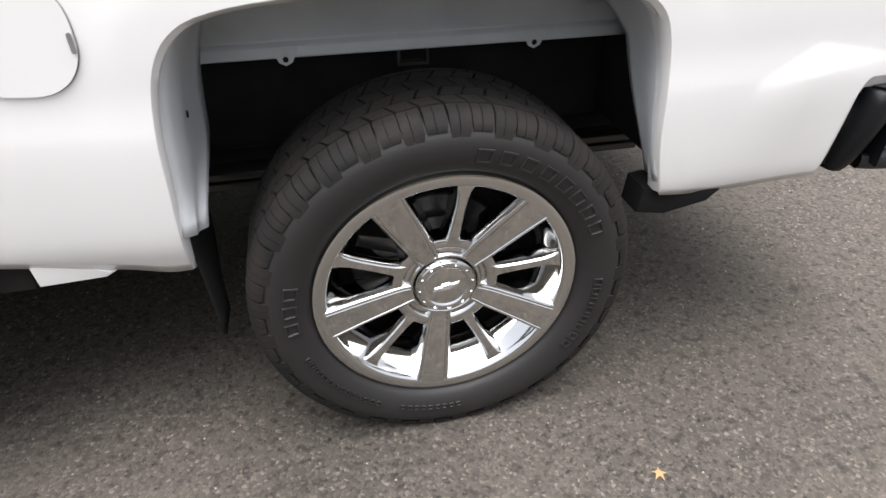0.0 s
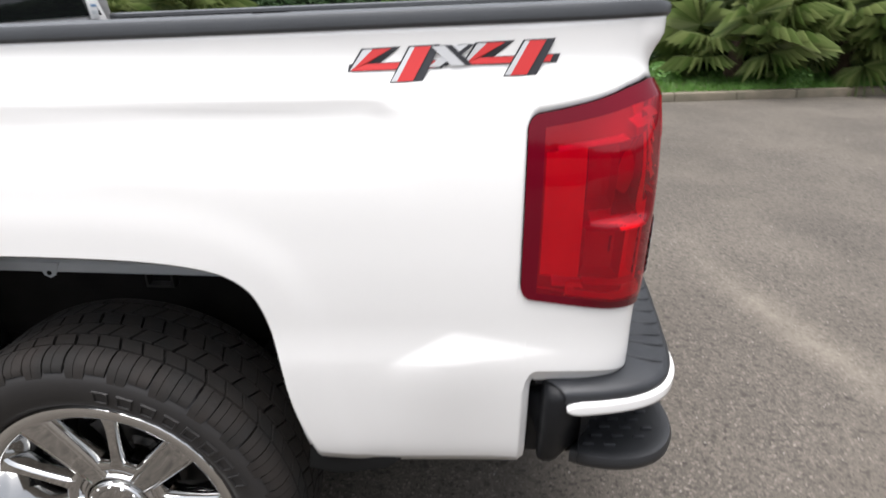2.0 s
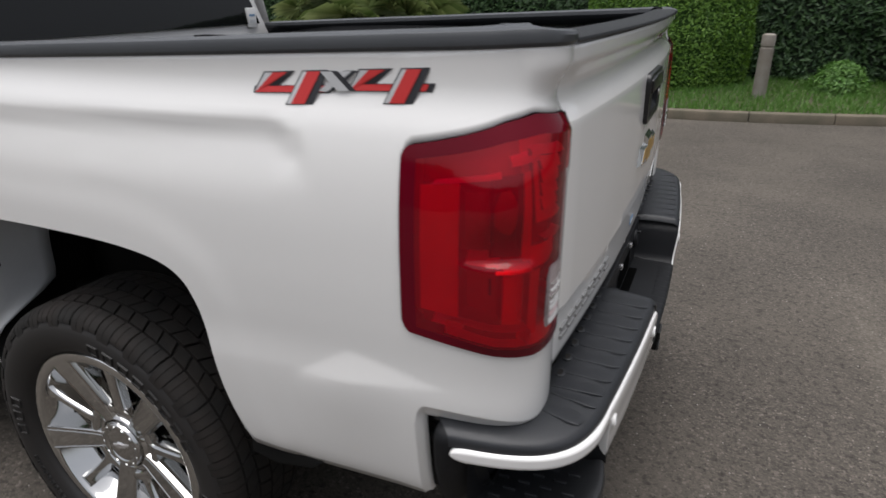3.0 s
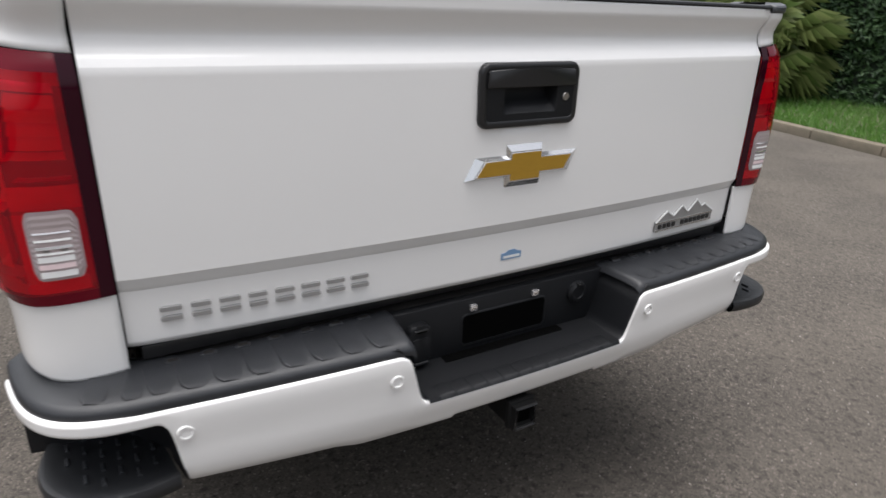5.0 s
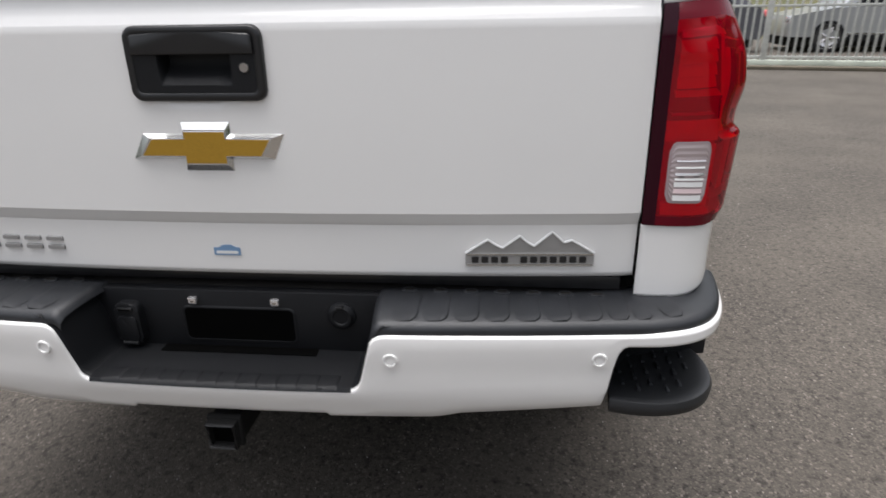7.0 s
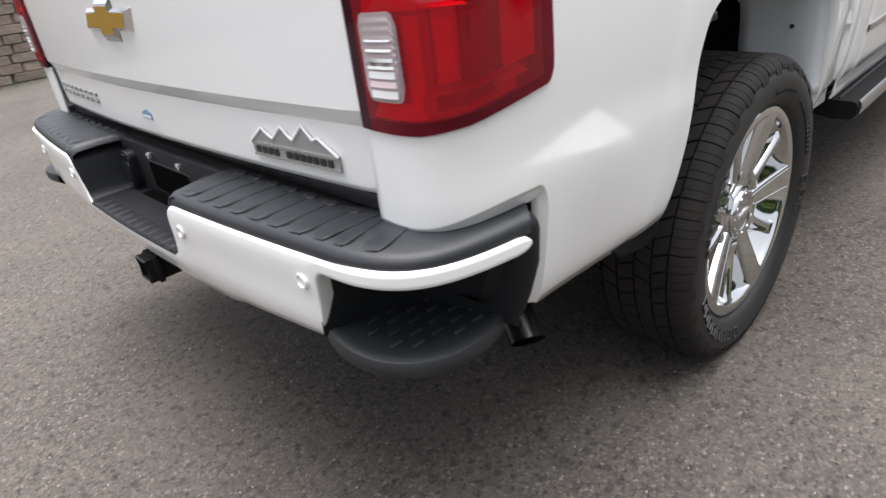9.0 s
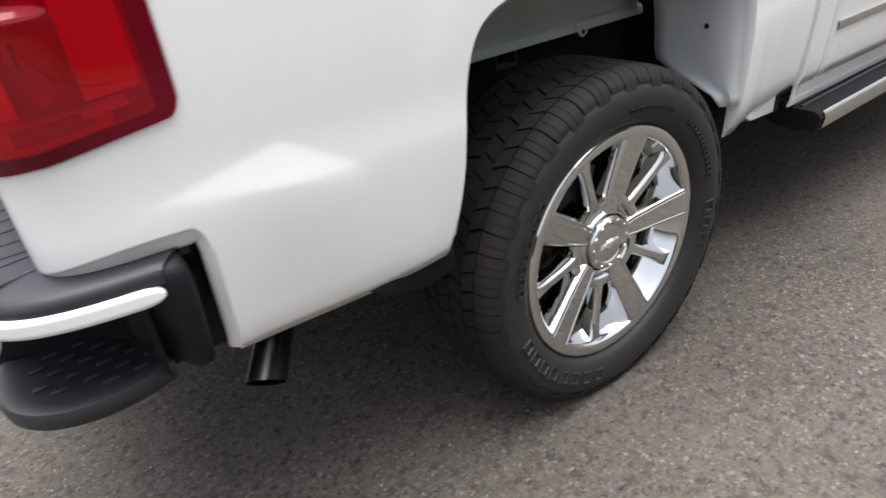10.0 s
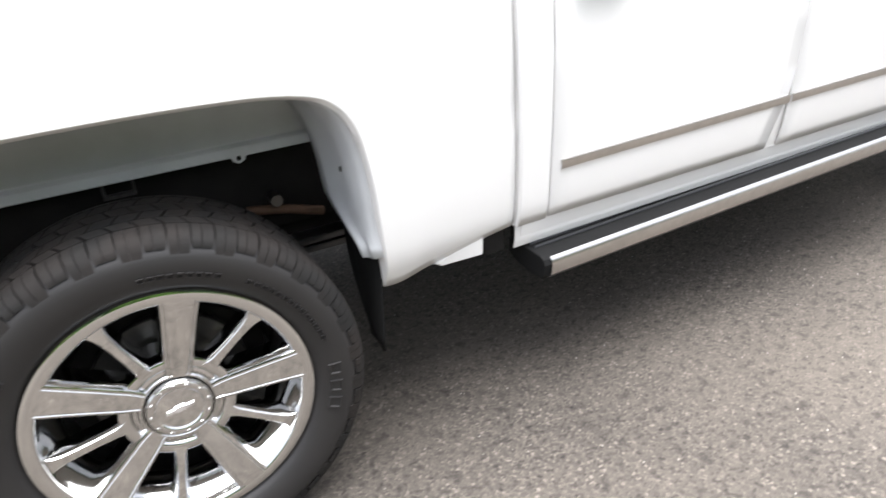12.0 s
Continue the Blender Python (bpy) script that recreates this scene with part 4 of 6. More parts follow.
def bump_plan(s):
    """Outline of the bumper seen from above: s is y up to 0.78, then round the corner up to 1.78."""
    if s <= 0.78:
        return Vector((bump_x(s), s))
    t = s - 0.78
    p = [Vector((bump_x(0.78), 0.78)), Vector((1.178, 0.950)), Vector((1.122, 0.986)), Vector((0.946, 1.012))]
    return (1 - t) ** 3 * p[0] + 3 * t * (1 - t) ** 2 * p[1] + 3 * t * t * (1 - t) * p[2] + t ** 3 * p[3]


bumper = part("rear_bumper", box_bm((1.00, -0.70, 0.56), (1.085, 0.70, 0.735), 0.01), VOID, truck, "white rear bumper with black step pads")
bumper.location = (0.004, 0.0, 0.016)


def face_top(y):
    y = abs(y + 0.008)
    return lerp([(0.0, 0.597), (0.264, 0.597), (0.274, 0.5985), (0.282, 0.603), (0.288, 0.610), (0.293, 0.622), (0.313, 0.698), (0.317, 0.709), (0.323, 0.7165), (0.331, 0.721), (0.342, 0.7235), (0.80, 0.722)], y)


def face_low(y):
    y = abs(y)
    return lerp([(0.0, 0.524), (0.205, 0.524), (0.212, 0.516), (0.43, 0.519), (0.48, 0.532), (0.78, 0.555)], y)


def white_low(s):
    """Lower edge of the painted skin: it steps up over the corner's foot opening."""
    a = abs(s)
    if a < 0.752:
        return face_low(a)
    if a < 0.800:
        return lerp([(0.752, 0.554), (0.7545, 0.570), (0.760, 0.60), (0.766, 0.64), (0.770, 0.666), (0.774, 0.680), (0.782, 0.690), (0.800, 0.6945)], a)
    return 0.6945


def white_top(s):
    return face_top(s) if abs(s) < 0.80 else 0.722 + 0.003 * ss((abs(s) - 0.8) / 0.2)


def skin_normal(a):
    q = (bump_plan(min(a + 0.01, 1.78)) - bump_plan(max(a - 0.01, 0.0))).normalized()
    return Vector((q.y, -q.x))


half_s = sorted(set([round(0.02 * k, 4) for k in range(38)] + [0.205, 0.2085, 0.212] + [round(0.252 + 0.003 * k, 4) for k in range(34)] +
                    [0.752, 0.7535, 0.7545, 0.757, 0.760, 0.763, 0.766, 0.768, 0.770, 0.772, 0.774, 0.778, 0.782, 0.79, 0.80] + [round(0.80 + 0.035 * k, 4) for k in range(1, 27)] + [1.725, 1.74, 1.755, 1.765, 1.772, 1.777, 1.78]))
rows = []
for s in [-v for v in half_s[:0:-1]] + half_s:
    a = abs(s)
    sg = -1 if s < 0 else 1
    lo, hi = white_low(s), white_top(s)
    # rounded end of the band
    end = math.sqrt(max(0.0, 1 - max(0.0, (a - 1.72) / 0.0605) ** 2))
    mid = (lo + hi) / 2
    lo, hi = mid + (lo - mid) * end, mid + (hi - mid) * end
    p, n = bump_plan(a), skin_normal(a)
    if n.x < 0 and n.y < 0:
        n = -n
    row = []
    for f, d, e in ((0.0, -0.030, 0.004), (0.0, -0.012, 0.0), (0.0, -0.005, 0.001), (0.0, -0.001, 0.004), (0.1, 0.0, 0.006), (0.25, 0.0, 0.004), (0.4, 0.0, 0.002), (0.55, 0.0, 0), (0.7, 0.0, -0.002), (0.85, 0.0, -0.004), (1.0, 0.0, -0.007), (1.0, -0.001, -0.004), (1.0, -0.005, -0.001), (1.0, -0.014, 0.0), (1.0, -0.030, 0.0)):
        z = lo + (hi - lo) * f + e * min(1.0, (hi - lo) / 0.03)
        lean = (-0.026 * ss((0.60 - z) / 0.10) - 0.006 * ss((0.70 - z) / 0.08)) * ss((1.0 - a) / 0.25)
        q = p + n * (d * (0.3 + 0.7 * end) + lean + 0.004 * ss((a - 0.80) / 0.2) * end)
        row.append((q.x, sg * q.y, z))
    rows.append(row)
part("bumper_face", sheet(rows), WHITE, bumper, "white painted bumper face with a band round each corner", angle=55)


def pad_edges(s):
    """Inner and outer edge of the step pad at s along the bumper."""
    if s <= 0.80:
        inner = Vector((1.055 - 0.03 * ss((s - 0.70) / 0.1), s - 0.018 * ss((0.40 - s) / 0.08)))
    else:
        t = (s - 0.80) / 0.98
        inner = Vector((1.025 - 0.135 * ss(t / 0.9), 0.80 + 0.155 * ss(t / 0.75)))
    return inner, bump_plan(s)


for sg in (-1, 1):
    # black step pad on top, from the recess to the end of the corner
    rows = []
    S = [0.312, 0.314, 0.318, 0.324, 0.331] + [0.34 + (1.78 - 0.34) * k / 60 for k in range(61)]
    for s in S:
        inner, p = pad_edges(s)
        d = (p - inner)
        d = d * (1 - 0.006 / d.length)
        row = []
        for f, dz in ((0.0, -0.01), (0.0, 0.006), (0.08, 0.010), (0.3, 0.012), (0.6, 0.012), (0.90, 0.008), (0.985, 0.0), (1.0, -0.008), (0.998, -0.016)):
            q = inner + d * f
            row.append((q.x, sg * q.y, 0.738 + dz - 0.016 * max(0.0, 1 - (s - 0.312) / 0.016) ** 2))
        rows.append(row)
    pad = part("step_pad", sheet(rows), PAD, bumper, "black ribbed step pad", angle=50)
    # cleats across the pad, each a shallow shingle; the last two lie round the corner
    for s0, half in [(0.372 + 0.058 * k, 0.0235) for k in range(8)] + [(0.868, 0.045), (1.035, 0.060)]:
        rows2 = []
        for f, h, w in ((0.10, 0.7490, 0.78), (0.18, 0.7500, 1.0), (0.72, 0.7500, 1.0), (0.80, 0.7490, 0.90), (0.86, 0.7465, 0.55)):
            row = []
            for u, dz in ((-1.0, -0.0005), (0.60, 0.0014), (0.82, 0.0019), (0.94, 0.0014), (1.0, -0.001)):
                inner, outer = pad_edges(s0 + u * w * half)
                q = inner + (outer - inner) * (0.12 + 0.88 * f)
                row.append((q.x, sg * q.y, h + dz))
            rows2.append(row)
        part("step_cleat", sheet(rows2), PAD, pad, angle=35)
    # oval drain cups along the inner edge
    for k in range(7):
        at = lambda u, v, w, y0=sg * (0.365 + 0.063 * k): (1.0745 + v, y0 + u, 0.7470 + w)
        cup = part("drain_cup", prism(rounded(0.032, 0.020, 0.0095), at, 0.0046, bevel=0.0015), PAD, pad)
        part("drain_slot", prism(rounded(0.020, 0.010, 0.0045), at, 0.0049), VOID, cup)
    # end cap before the corner, on the side of the truck
    rows = []
    for x, y1, top in ((0.8720, 0.936, 0.704), (0.8950, 0.950, 0.710), (0.9020, 0.960, 0.714), (0.9034, 0.972, 0.721), (0.9042, 0.985, 0.729), (0.9056, 0.993, 0.736), (0.9088, 0.999, 0.742), (0.9155, 1.003, 0.7455), (0.928, 1.006, 0.7475), (0.941, 1.005, 0.749), (0.957, 1.000, 0.7495), (1.00, 0.984, 0.7495)):
        low = 0.535 + 0.065 * ss((x - 0.925) / 0.075)
        rows.append([(x, sg * min(y1, 0.930), top), (x, sg * min(y1, 0.955), top), (x, sg * (y1 - 0.026), top - 0.001), (x, sg * (y1 - 0.012), top - 0.006), (x, sg * (y1 - 0.003), top - 0.015), (x, sg * y1, top - 0.028),
                     (x, sg * (y1 - 0.004), low + 0.12), (x, sg * (y1 - 0.022), low + 0.06), (x, sg * (y1 - 0.038), low + 0.020), (x, sg * (y1 - 0.048), low + 0.005), (x, sg * (y1 - 0.10), low)])
    part("end_cap", sheet(rows), PLASTIC, bumper, "black plastic bumper end", angle=50)
    # corner foot opening: back wall and step
    rows = [[(1.185 - 0.002 * k, sg * 0.755, z), (1.09, sg * 0.775, z), (1.01, sg * 0.83, z), (0.985, sg * 0.94, z), (0.975, sg * 1.0, z)] for k, z in enumerate((0.565, 0.63, 0.70))]
    part("foot_opening", sheet(rows), PLASTIC, bumper)
    rows = []
    ring = []
    N = 28
    for k in range(N + 1):
        t = k / N
        a = Vector((1.184, 0.765)) * (1 - t) ** 3 + 3 * t * (1 - t) ** 2 * Vector((1.235, 0.945)) + 3 * t * t * (1 - t) * Vector((1.105, 1.030)) + t ** 3 * Vector((0.965, 0.968))
        ring.append(a)
    core = Vector((1.00, 0.79))
    for f, dz in ((0.0, 0.0), (0.55, 0.0), (0.86, 0.001), (0.93, 0.006), (0.98, 0.004), (1.0, -0.006), (0.99, -0.022), (0.93, -0.032), (0.4, -0.034)):
        rows.append([((core + (p - core) * f).x, sg * (core + (p - core) * f).y, 0.574 + dz) for p in ring])
    foot_step = part("foot_step", sheet(rows), STEP, bumper, "black corner foot step with raised cleats", angle=45)
    # raised dashes in staggered rows, in the lighter pad plastic to paint their lit edges
    dash = None
    for iy in range(7):
        for ix in range(6):
            p = Vector((0.985 + 0.043 * ix + 0.0215 * (iy % 2), 0.800 + 0.028 * iy))
            a = math.atan2((p - core).y, (p - core).x)
            edge = min(ring, key=lambda r: abs(math.atan2((r - core).y, (r - core).x) - a))
            if (p - core).length > 0.86 * (edge - core).length - 0.012:
                continue
            if dash is None:
                dash = part("cleat", box_bm((-0.0115, -0.0035, 0), (0.0115, 0.0035, 0.006), 0.002), PAD, foot_step)
                dash.matrix_basis = Matrix.Translation((p.x, sg * p.y, 0.5735))
            else:
                again("cleat", dash, foot_step, Matrix.Translation((p.x, sg * p.y, 0.5735)))

# recess between the pads
recess = part("plate_recess", box_bm((1.03, -0.335, 0.585), (1.088, 0.335, 0.742), 0.004), PLASTIC, bumper, "black number-plate recess")


def notch_y(z):
    """Half width of the notch in the painted face at a height."""
    return lerp([(0.597, 0.270), (0.603, 0.282), (0.610, 0.288), (0.622, 0.293), (0.698, 0.313), (0.709, 0.317), (0.7165, 0.323), (0.721, 0.331), (0.735, 0.336)], z)


for sg in (-1, 1):
    # cheek: curves out of the floor and turns out along the edge of the painted notch
    rows = []
    for z, over in ((0.594, -0.034), (0.598, -0.014), (0.602, -0.004), (0.610, 0.0), (0.625, 0.0), (0.66, 0.0), (0.698, 0.0), (0.712, 0.0), (0.722, 0.0), (0.732, 0.001), (0.738, 0.004), (0.741, 0.012)):
        y = notch_y(z) + over
        back = 0.0045 + 0.0065 * ss((0.70 - z) / 0.08)
        rows.append([(1.080, sg * (y - 0.012) - 0.008, z), (1.12, sg * (y - 0.011) - 0.008, z), (1.17, sg * (y - 0.007) - 0.008, z), (1.200, sg * (y - 0.004) - 0.008, z), (bump_x(y) - back - 0.010, sg * (y - 0.0035) - 0.008, z), (bump_x(y) - back - 0.0015, sg * (y - 0.003) - 0.008, z), (bump_x(y) - back, sg * (y - 0.0015) - 0.008, z), (bump_x(y) - back - 0.006, sg * (y + 0.010) - 0.008, z)])
    part("recess_cheek", sheet(rows), PLASTIC, recess, angle=60)
rows = [[(x if x < 1.15 else bump_x(y) - 1.23 + x, y, z) for y in [-0.280 + 0.544 * k / 20 for k in range(21)]] for x, z in ((1.085, 0.607), (1.12, 0.605), (1.195, 0.603), (1.221, 0.601), (1.2255, 0.594))]
part("recess_floor", sheet(rows), PLASTIC, recess)
# shallow shingles along the front of the floor
for k in range(12):
    y = -0.2335 + 0.041 * k
    rows = [[(bump_x(y) - 1.23 + x, y + u, z + dz * f) for u, dz in ((-0.0200, 0.0), (0.012, 0.0030), (0.0165, 0.0026), (0.0190, 0.0))] for x, z, f in ((1.180, 0.6030, 0.2), (1.188, 0.6034, 0.7), (1.214, 0.6018, 0.7), (1.221, 0.6010, 0.5), (1.2255, 0.5945, 0.3))]
    part("floor_rib", sheet(rows), PLASTIC, recess, angle=50)
# opening for the plate, with a narrow raised frame, and a long slot under it; both are black slabs painted as shade
part("plate_hole", prism(rounded(0.240, 0.074, 0.010), lambda u, v, w: (1.0885 + w, -0.004 + u, 0.6625 + v), 0.0012), PITCH, recess)
rows = [[(1.0885 + w, -0.004 + u, 0.6625 + v) for u, v in rounded(0.240 + 2 * e, 0.074 + 2 * e, 0.010 + e)] for e, w in ((0.0, 0.0), (0.0, 0.0018), (0.002, 0.0024), (0.0035, 0.0018), (0.006, 0.0))]
part("plate_frame", sheet(rows, True), PLASTIC, recess, angle=60)
part("plate_slot", box_bm((1.087, -0.180, 0.600), (1.1140, 0.165, 0.6085), 0.001), PITCH, recess)
for y in (-0.099, 0.081):
    clip = part("plate_clip", box_bm((1.088, y - 0.009, 0.7125), (1.098, y + 0.009, 0.7275), 0.002), LAMPWHITE, recess, "white plastic plate clip")
    part("clip_slot", box_bm((1.0975, y - 0.004, 0.7175), (1.0985, y + 0.004, 0.7215)), SATIN, clip)
# trailer sockets: a tall flap with a catch and hinge, and a round one
bm = prism(rounded(0.056, 0.098, 0.018), lambda u, v, w: (1.088 + w, -0.245 + u, 0.6650 + v), 0.022, bevel=0.005)
socket = part("trailer_socket", bm, PLASTIC, recess, "black trailer socket cover")
part("socket_lid", prism(rounded(0.044, 0.060, 0.012), lambda u, v, w: (1.108 + w, -0.245 + u, 0.6560 + v), 0.006, bevel=0.002), PLASTIC, socket)
part("socket_catch", box_bm((1.106, -0.262, 0.6985), (1.1145, -0.228, 0.7060), 0.002), GLOSSBLACK, socket)
part("socket_catch", box_bm((1.114, -0.258, 0.7000), (1.1150, -0.232, 0.7035)), PITCH, socket)
part("socket_hinge", tube([(1.112, -0.262, 0.6215), (1.112, -0.228, 0.6215)], 0.0045, 10), PLASTIC, socket)
bm = lathe([(0.0, 0.010), (0.015, 0.010), (0.017, 0.012), (0.022, 0.012), (0.0245, 0.009), (0.030, 0.006), (0.031, 0.0)], 24)
bmesh.ops.rotate(bm, matrix=Matrix.Rotation(radians(-90), 3, "Z"), verts=bm.verts)
bmesh.ops.translate(bm, vec=(1.088, 0.221, 0.692), verts=bm.verts)
round_cover = part("round_socket", bm, PLASTIC, recess)
part("socket_catch", box_bm((1.094, 0.213, 0.714), (1.106, 0.229, 0.7205), 0.002), GLOSSBLACK, round_cover)
for sg in (-1, 1):
    for y in ((0.356, 0.748) if sg < 0 else (0.346, 0.738)):
        bm = lathe([(0.0, 0.0015), (0.0085, 0.0015), (0.0095, 0.0), (0.0105, 0.004), (0.0135, 0.004), (0.0150, 0.0), (0.015, -0.01)], 24)
        bmesh.ops.rotate(bm, matrix=Matrix.Rotation(radians(-90), 3, "Z"), verts=bm.verts)
        bmesh.ops.translate(bm, vec=(bump_x(y) - 0.0012, sg * y, 0.671), verts=bm.verts)
        part("parking_sensor", bm, WHITE, bumper, "round white parking sensor")
# dark filler between gate and bumper
part("bumper_filler", box_bm((0.98, -0.80, 0.72), (1.066, 0.80, 0.7435), 0.004), VOID, bumper)
part("gate_sill", box_bm((0.98, -0.79, 0.766), (1.056, 0.79, 0.795), 0.004), GLOSSBLACK, truck)

# tow receiver and cross tube
bm = sheet([[(x, -0.018 + a, 0.486 + b) for a, b in ((-0.031, -0.031), (0.031, -0.031), (0.031, 0.031), (-0.031, 0.031))] for x in (0.95, 1.205, 1.222)], True)
rec = solid(part("tow_receiver", bm, MATTEBLACK, truck, "black square tow receiver", smooth=False), 0.007, centre=(1.1, -0.018, 0.486))
part("receiver_collar", box_bm((1.190, -0.055, 0.449), (1.206, 0.019, 0.523), 0.004), MATTEBLACK, rec)
part("receiver_lip", tube([(1.223, -0.018 + a, 0.486 + b) for a, b in ((-0.028, -0.028), (0.028, -0.028), (0.028, 0.028), (-0.028, 0.028), (-0.028, -0.028), (0.0, -0.028))], 0.0045, 8), GLOSSBLACK, rec)
# block that fills the receiver, black for the shade inside
part("receiver_inside", box_bm((1.10, -0.0415, 0.4625), (1.2085, 0.0055, 0.5095)), PITCH, rec)
part("hitch_tube", tube([(1.02, -0.55, 0.47), (1.02, 0.55, 0.47)], 0.035, 12), VOID, truck)
for y in (0.06, 0.10):
    part("chain_loop", tube([(1.10, y, 0.53), (1.13, y, 0.50), (1.15, y + 0.015, 0.515), (1.13, y + 0.02, 0.535)], 0.006, 8), VOID, truck)

# exhaust with a plain tip
pts = [(-0.20, 0.655, 0.47), (0.05, 0.660, 0.468), (0.30, 0.665, 0.478), (0.50, 0.672, 0.492), (0.61, 0.688, 0.494), (0.68, 0.718, 0.488), (0.73, 0.748, 0.4765)]
pipe = part("exhaust_pipe", tube(pts, 0.030, 14), TIPSTEEL, truck, "steel exhaust pipe")
# the tip points outwards and back; its end is cut so that it faces down
mouth, d = Vector((0.8405, 0.901, 0.4285)), Vector((0.55, 0.80, -0.24)).normalized()
side = d.cross(Vector((0, 0, 1))).normalized()
up = side.cross(d)
rows = []
for back, r, cut in ((0.185, 0.030, 0.0), (0.175, 0.034, 0.0), (0.12, 0.0355, 0.0), (0.06, 0.036, 0.2), (0.0, 0.0365, 0.55), (0.0005, 0.0345, 0.55), (0.06, 0.033, 0.2), (0.12, 0.032, 0.0)):
    rows.append([mouth + d * (r * cut * math.sin(a) - back) + side * (r * math.cos(a)) + up * (r * math.sin(a)) for a in [2 * math.pi * k / 32 for k in range(32)]])
tip = part("exhaust_tip", sheet(rows, True), TIPSTEEL, pipe, "dull steel exhaust tip cut off at a slant", angle=60)
# disc across the tip, black for the shade in the pipe
part("tip_inside", prism([(0.033 * math.cos(2 * math.pi * k / 20), 0.033 * math.sin(2 * math.pi * k / 20)) for k in range(20)], lambda u, v, w: mouth - d * (0.10 - w) + side * u + up * v, 0.002), PITCH, tip)

# underbody: frame rails, axle, springs, spare wheel, wheelhouse boxes
for sg in (-1, 1):
    part("frame_rail", box_bm((-3.9, min(sg * 0.42, sg * 0.50), 0.49), (1.05, max(sg * 0.42, sg * 0.50), 0.70), 0.01), VOID, truck)
    for dz, cut in ((0.0, 0.0), (0.026, 0.05), (0.052, 0.30)):
        part("leaf_spring", box_bm((-0.65 + cut, min(sg * 0.55, sg * 0.615), 0.512 - dz), (0.66 - cut, max(sg * 0.55, sg * 0.615), 0.532 - dz), 0.004), GLOSSBLACK, truck)
    part("damper", tube([(0.12, sg * 0.52, 0.36), (0.30, sg * 0.46, 0.66)], 0.028, 10), STEEL, truck)
    part("inner_wheelhouse", box_bm((-0.58, min(sg * 0.50, sg * 0.54), 0.56), (0.52, max(sg * 0.52, sg * 0.56), 0.86), 0.02), VOID, truck)
    part("rear_splash_panel", box_bm((0.505, min(sg * 0.50, sg * 0.86), 0.585), (0.52, max(sg * 0.50, sg * 0.86), 0.96), 0.003), VOID, truck)
    part("bed_side_inner", box_bm((0.53, min(sg * 0.925, sg * 0.935), 0.565), (0.98, max(sg * 0.925, sg * 0.935), 0.90), 0.003), VOID, truck)
    part("bed_cross_member", box_bm((0.60, min(sg * 0.20, sg * 0.92), 0.72), (0.68, max(sg * 0.20, sg * 0.92), 0.80), 0.008), VOID, truck)
    part("wheelhouse_roof", box_bm((-0.44, min(sg * 0.52, sg * 0.97), 1.03), (0.42, max(sg * 0.52, sg * 0.90), 1.045), 0.005), VOID, truck)
    part("hanger", box_bm((-0.60, min(sg * 0.52, sg * 0.62), 0.48), (-0.54, max(sg * 0.52, sg * 0.62), 0.60), 0.01), VOID, truck)
for sg in (1,):
    part("spring_shackle", tube([(-0.27, sg * 0.605, 0.648), (-0.36, sg * 0.605, 0.632), (-0.47, sg * 0.605, 0.598)], 0.013, 10), RUST, truck, "rusty spring shackle")
    part("shackle_bolt", tube([(-0.345, sg * 0.59, 0.668), (-0.345, sg * 0.64, 0.668)], 0.016, 10), STEEL, truck)
part("rear_axle", tube([(0, -0.74, 0.40), (0, -0.16, 0.40), (0, -0.10, 0.40), (0, 0.10, 0.40), (0, 0.16, 0.40), (0, 0.74, 0.40)], [0.045, 0.045, 0.12, 0.12, 0.045, 0.045], 16), VOID, truck)
bm = lathe([(0.16, -0.09), (0.36, -0.10), (0.38, 0.0), (0.36, 0.10), (0.16, 0.09)], 32, close=True)
bmesh.ops.rotate(bm, matrix=Matrix.Rotation(radians(90), 3, "X"), verts=bm.verts)
bmesh.ops.translate(bm, vec=(0.60, 0, 0.60), verts=bm.verts)
part("spare_tyre", bm, VOID, truck)
for sg in (-1, 1):
    part("splash_panel", box_bm((-0.60, min(sg * 0.45, sg * 0.90), 0.53), (-0.585, max(sg * 0.45, sg * 0.90), 0.95), 0.003), VOID, truck)
part("underfloor", box_bm((-3.2, -0.80, 0.50), (-0.60, 0.80, 0.60), 0.02), VOID, truck)


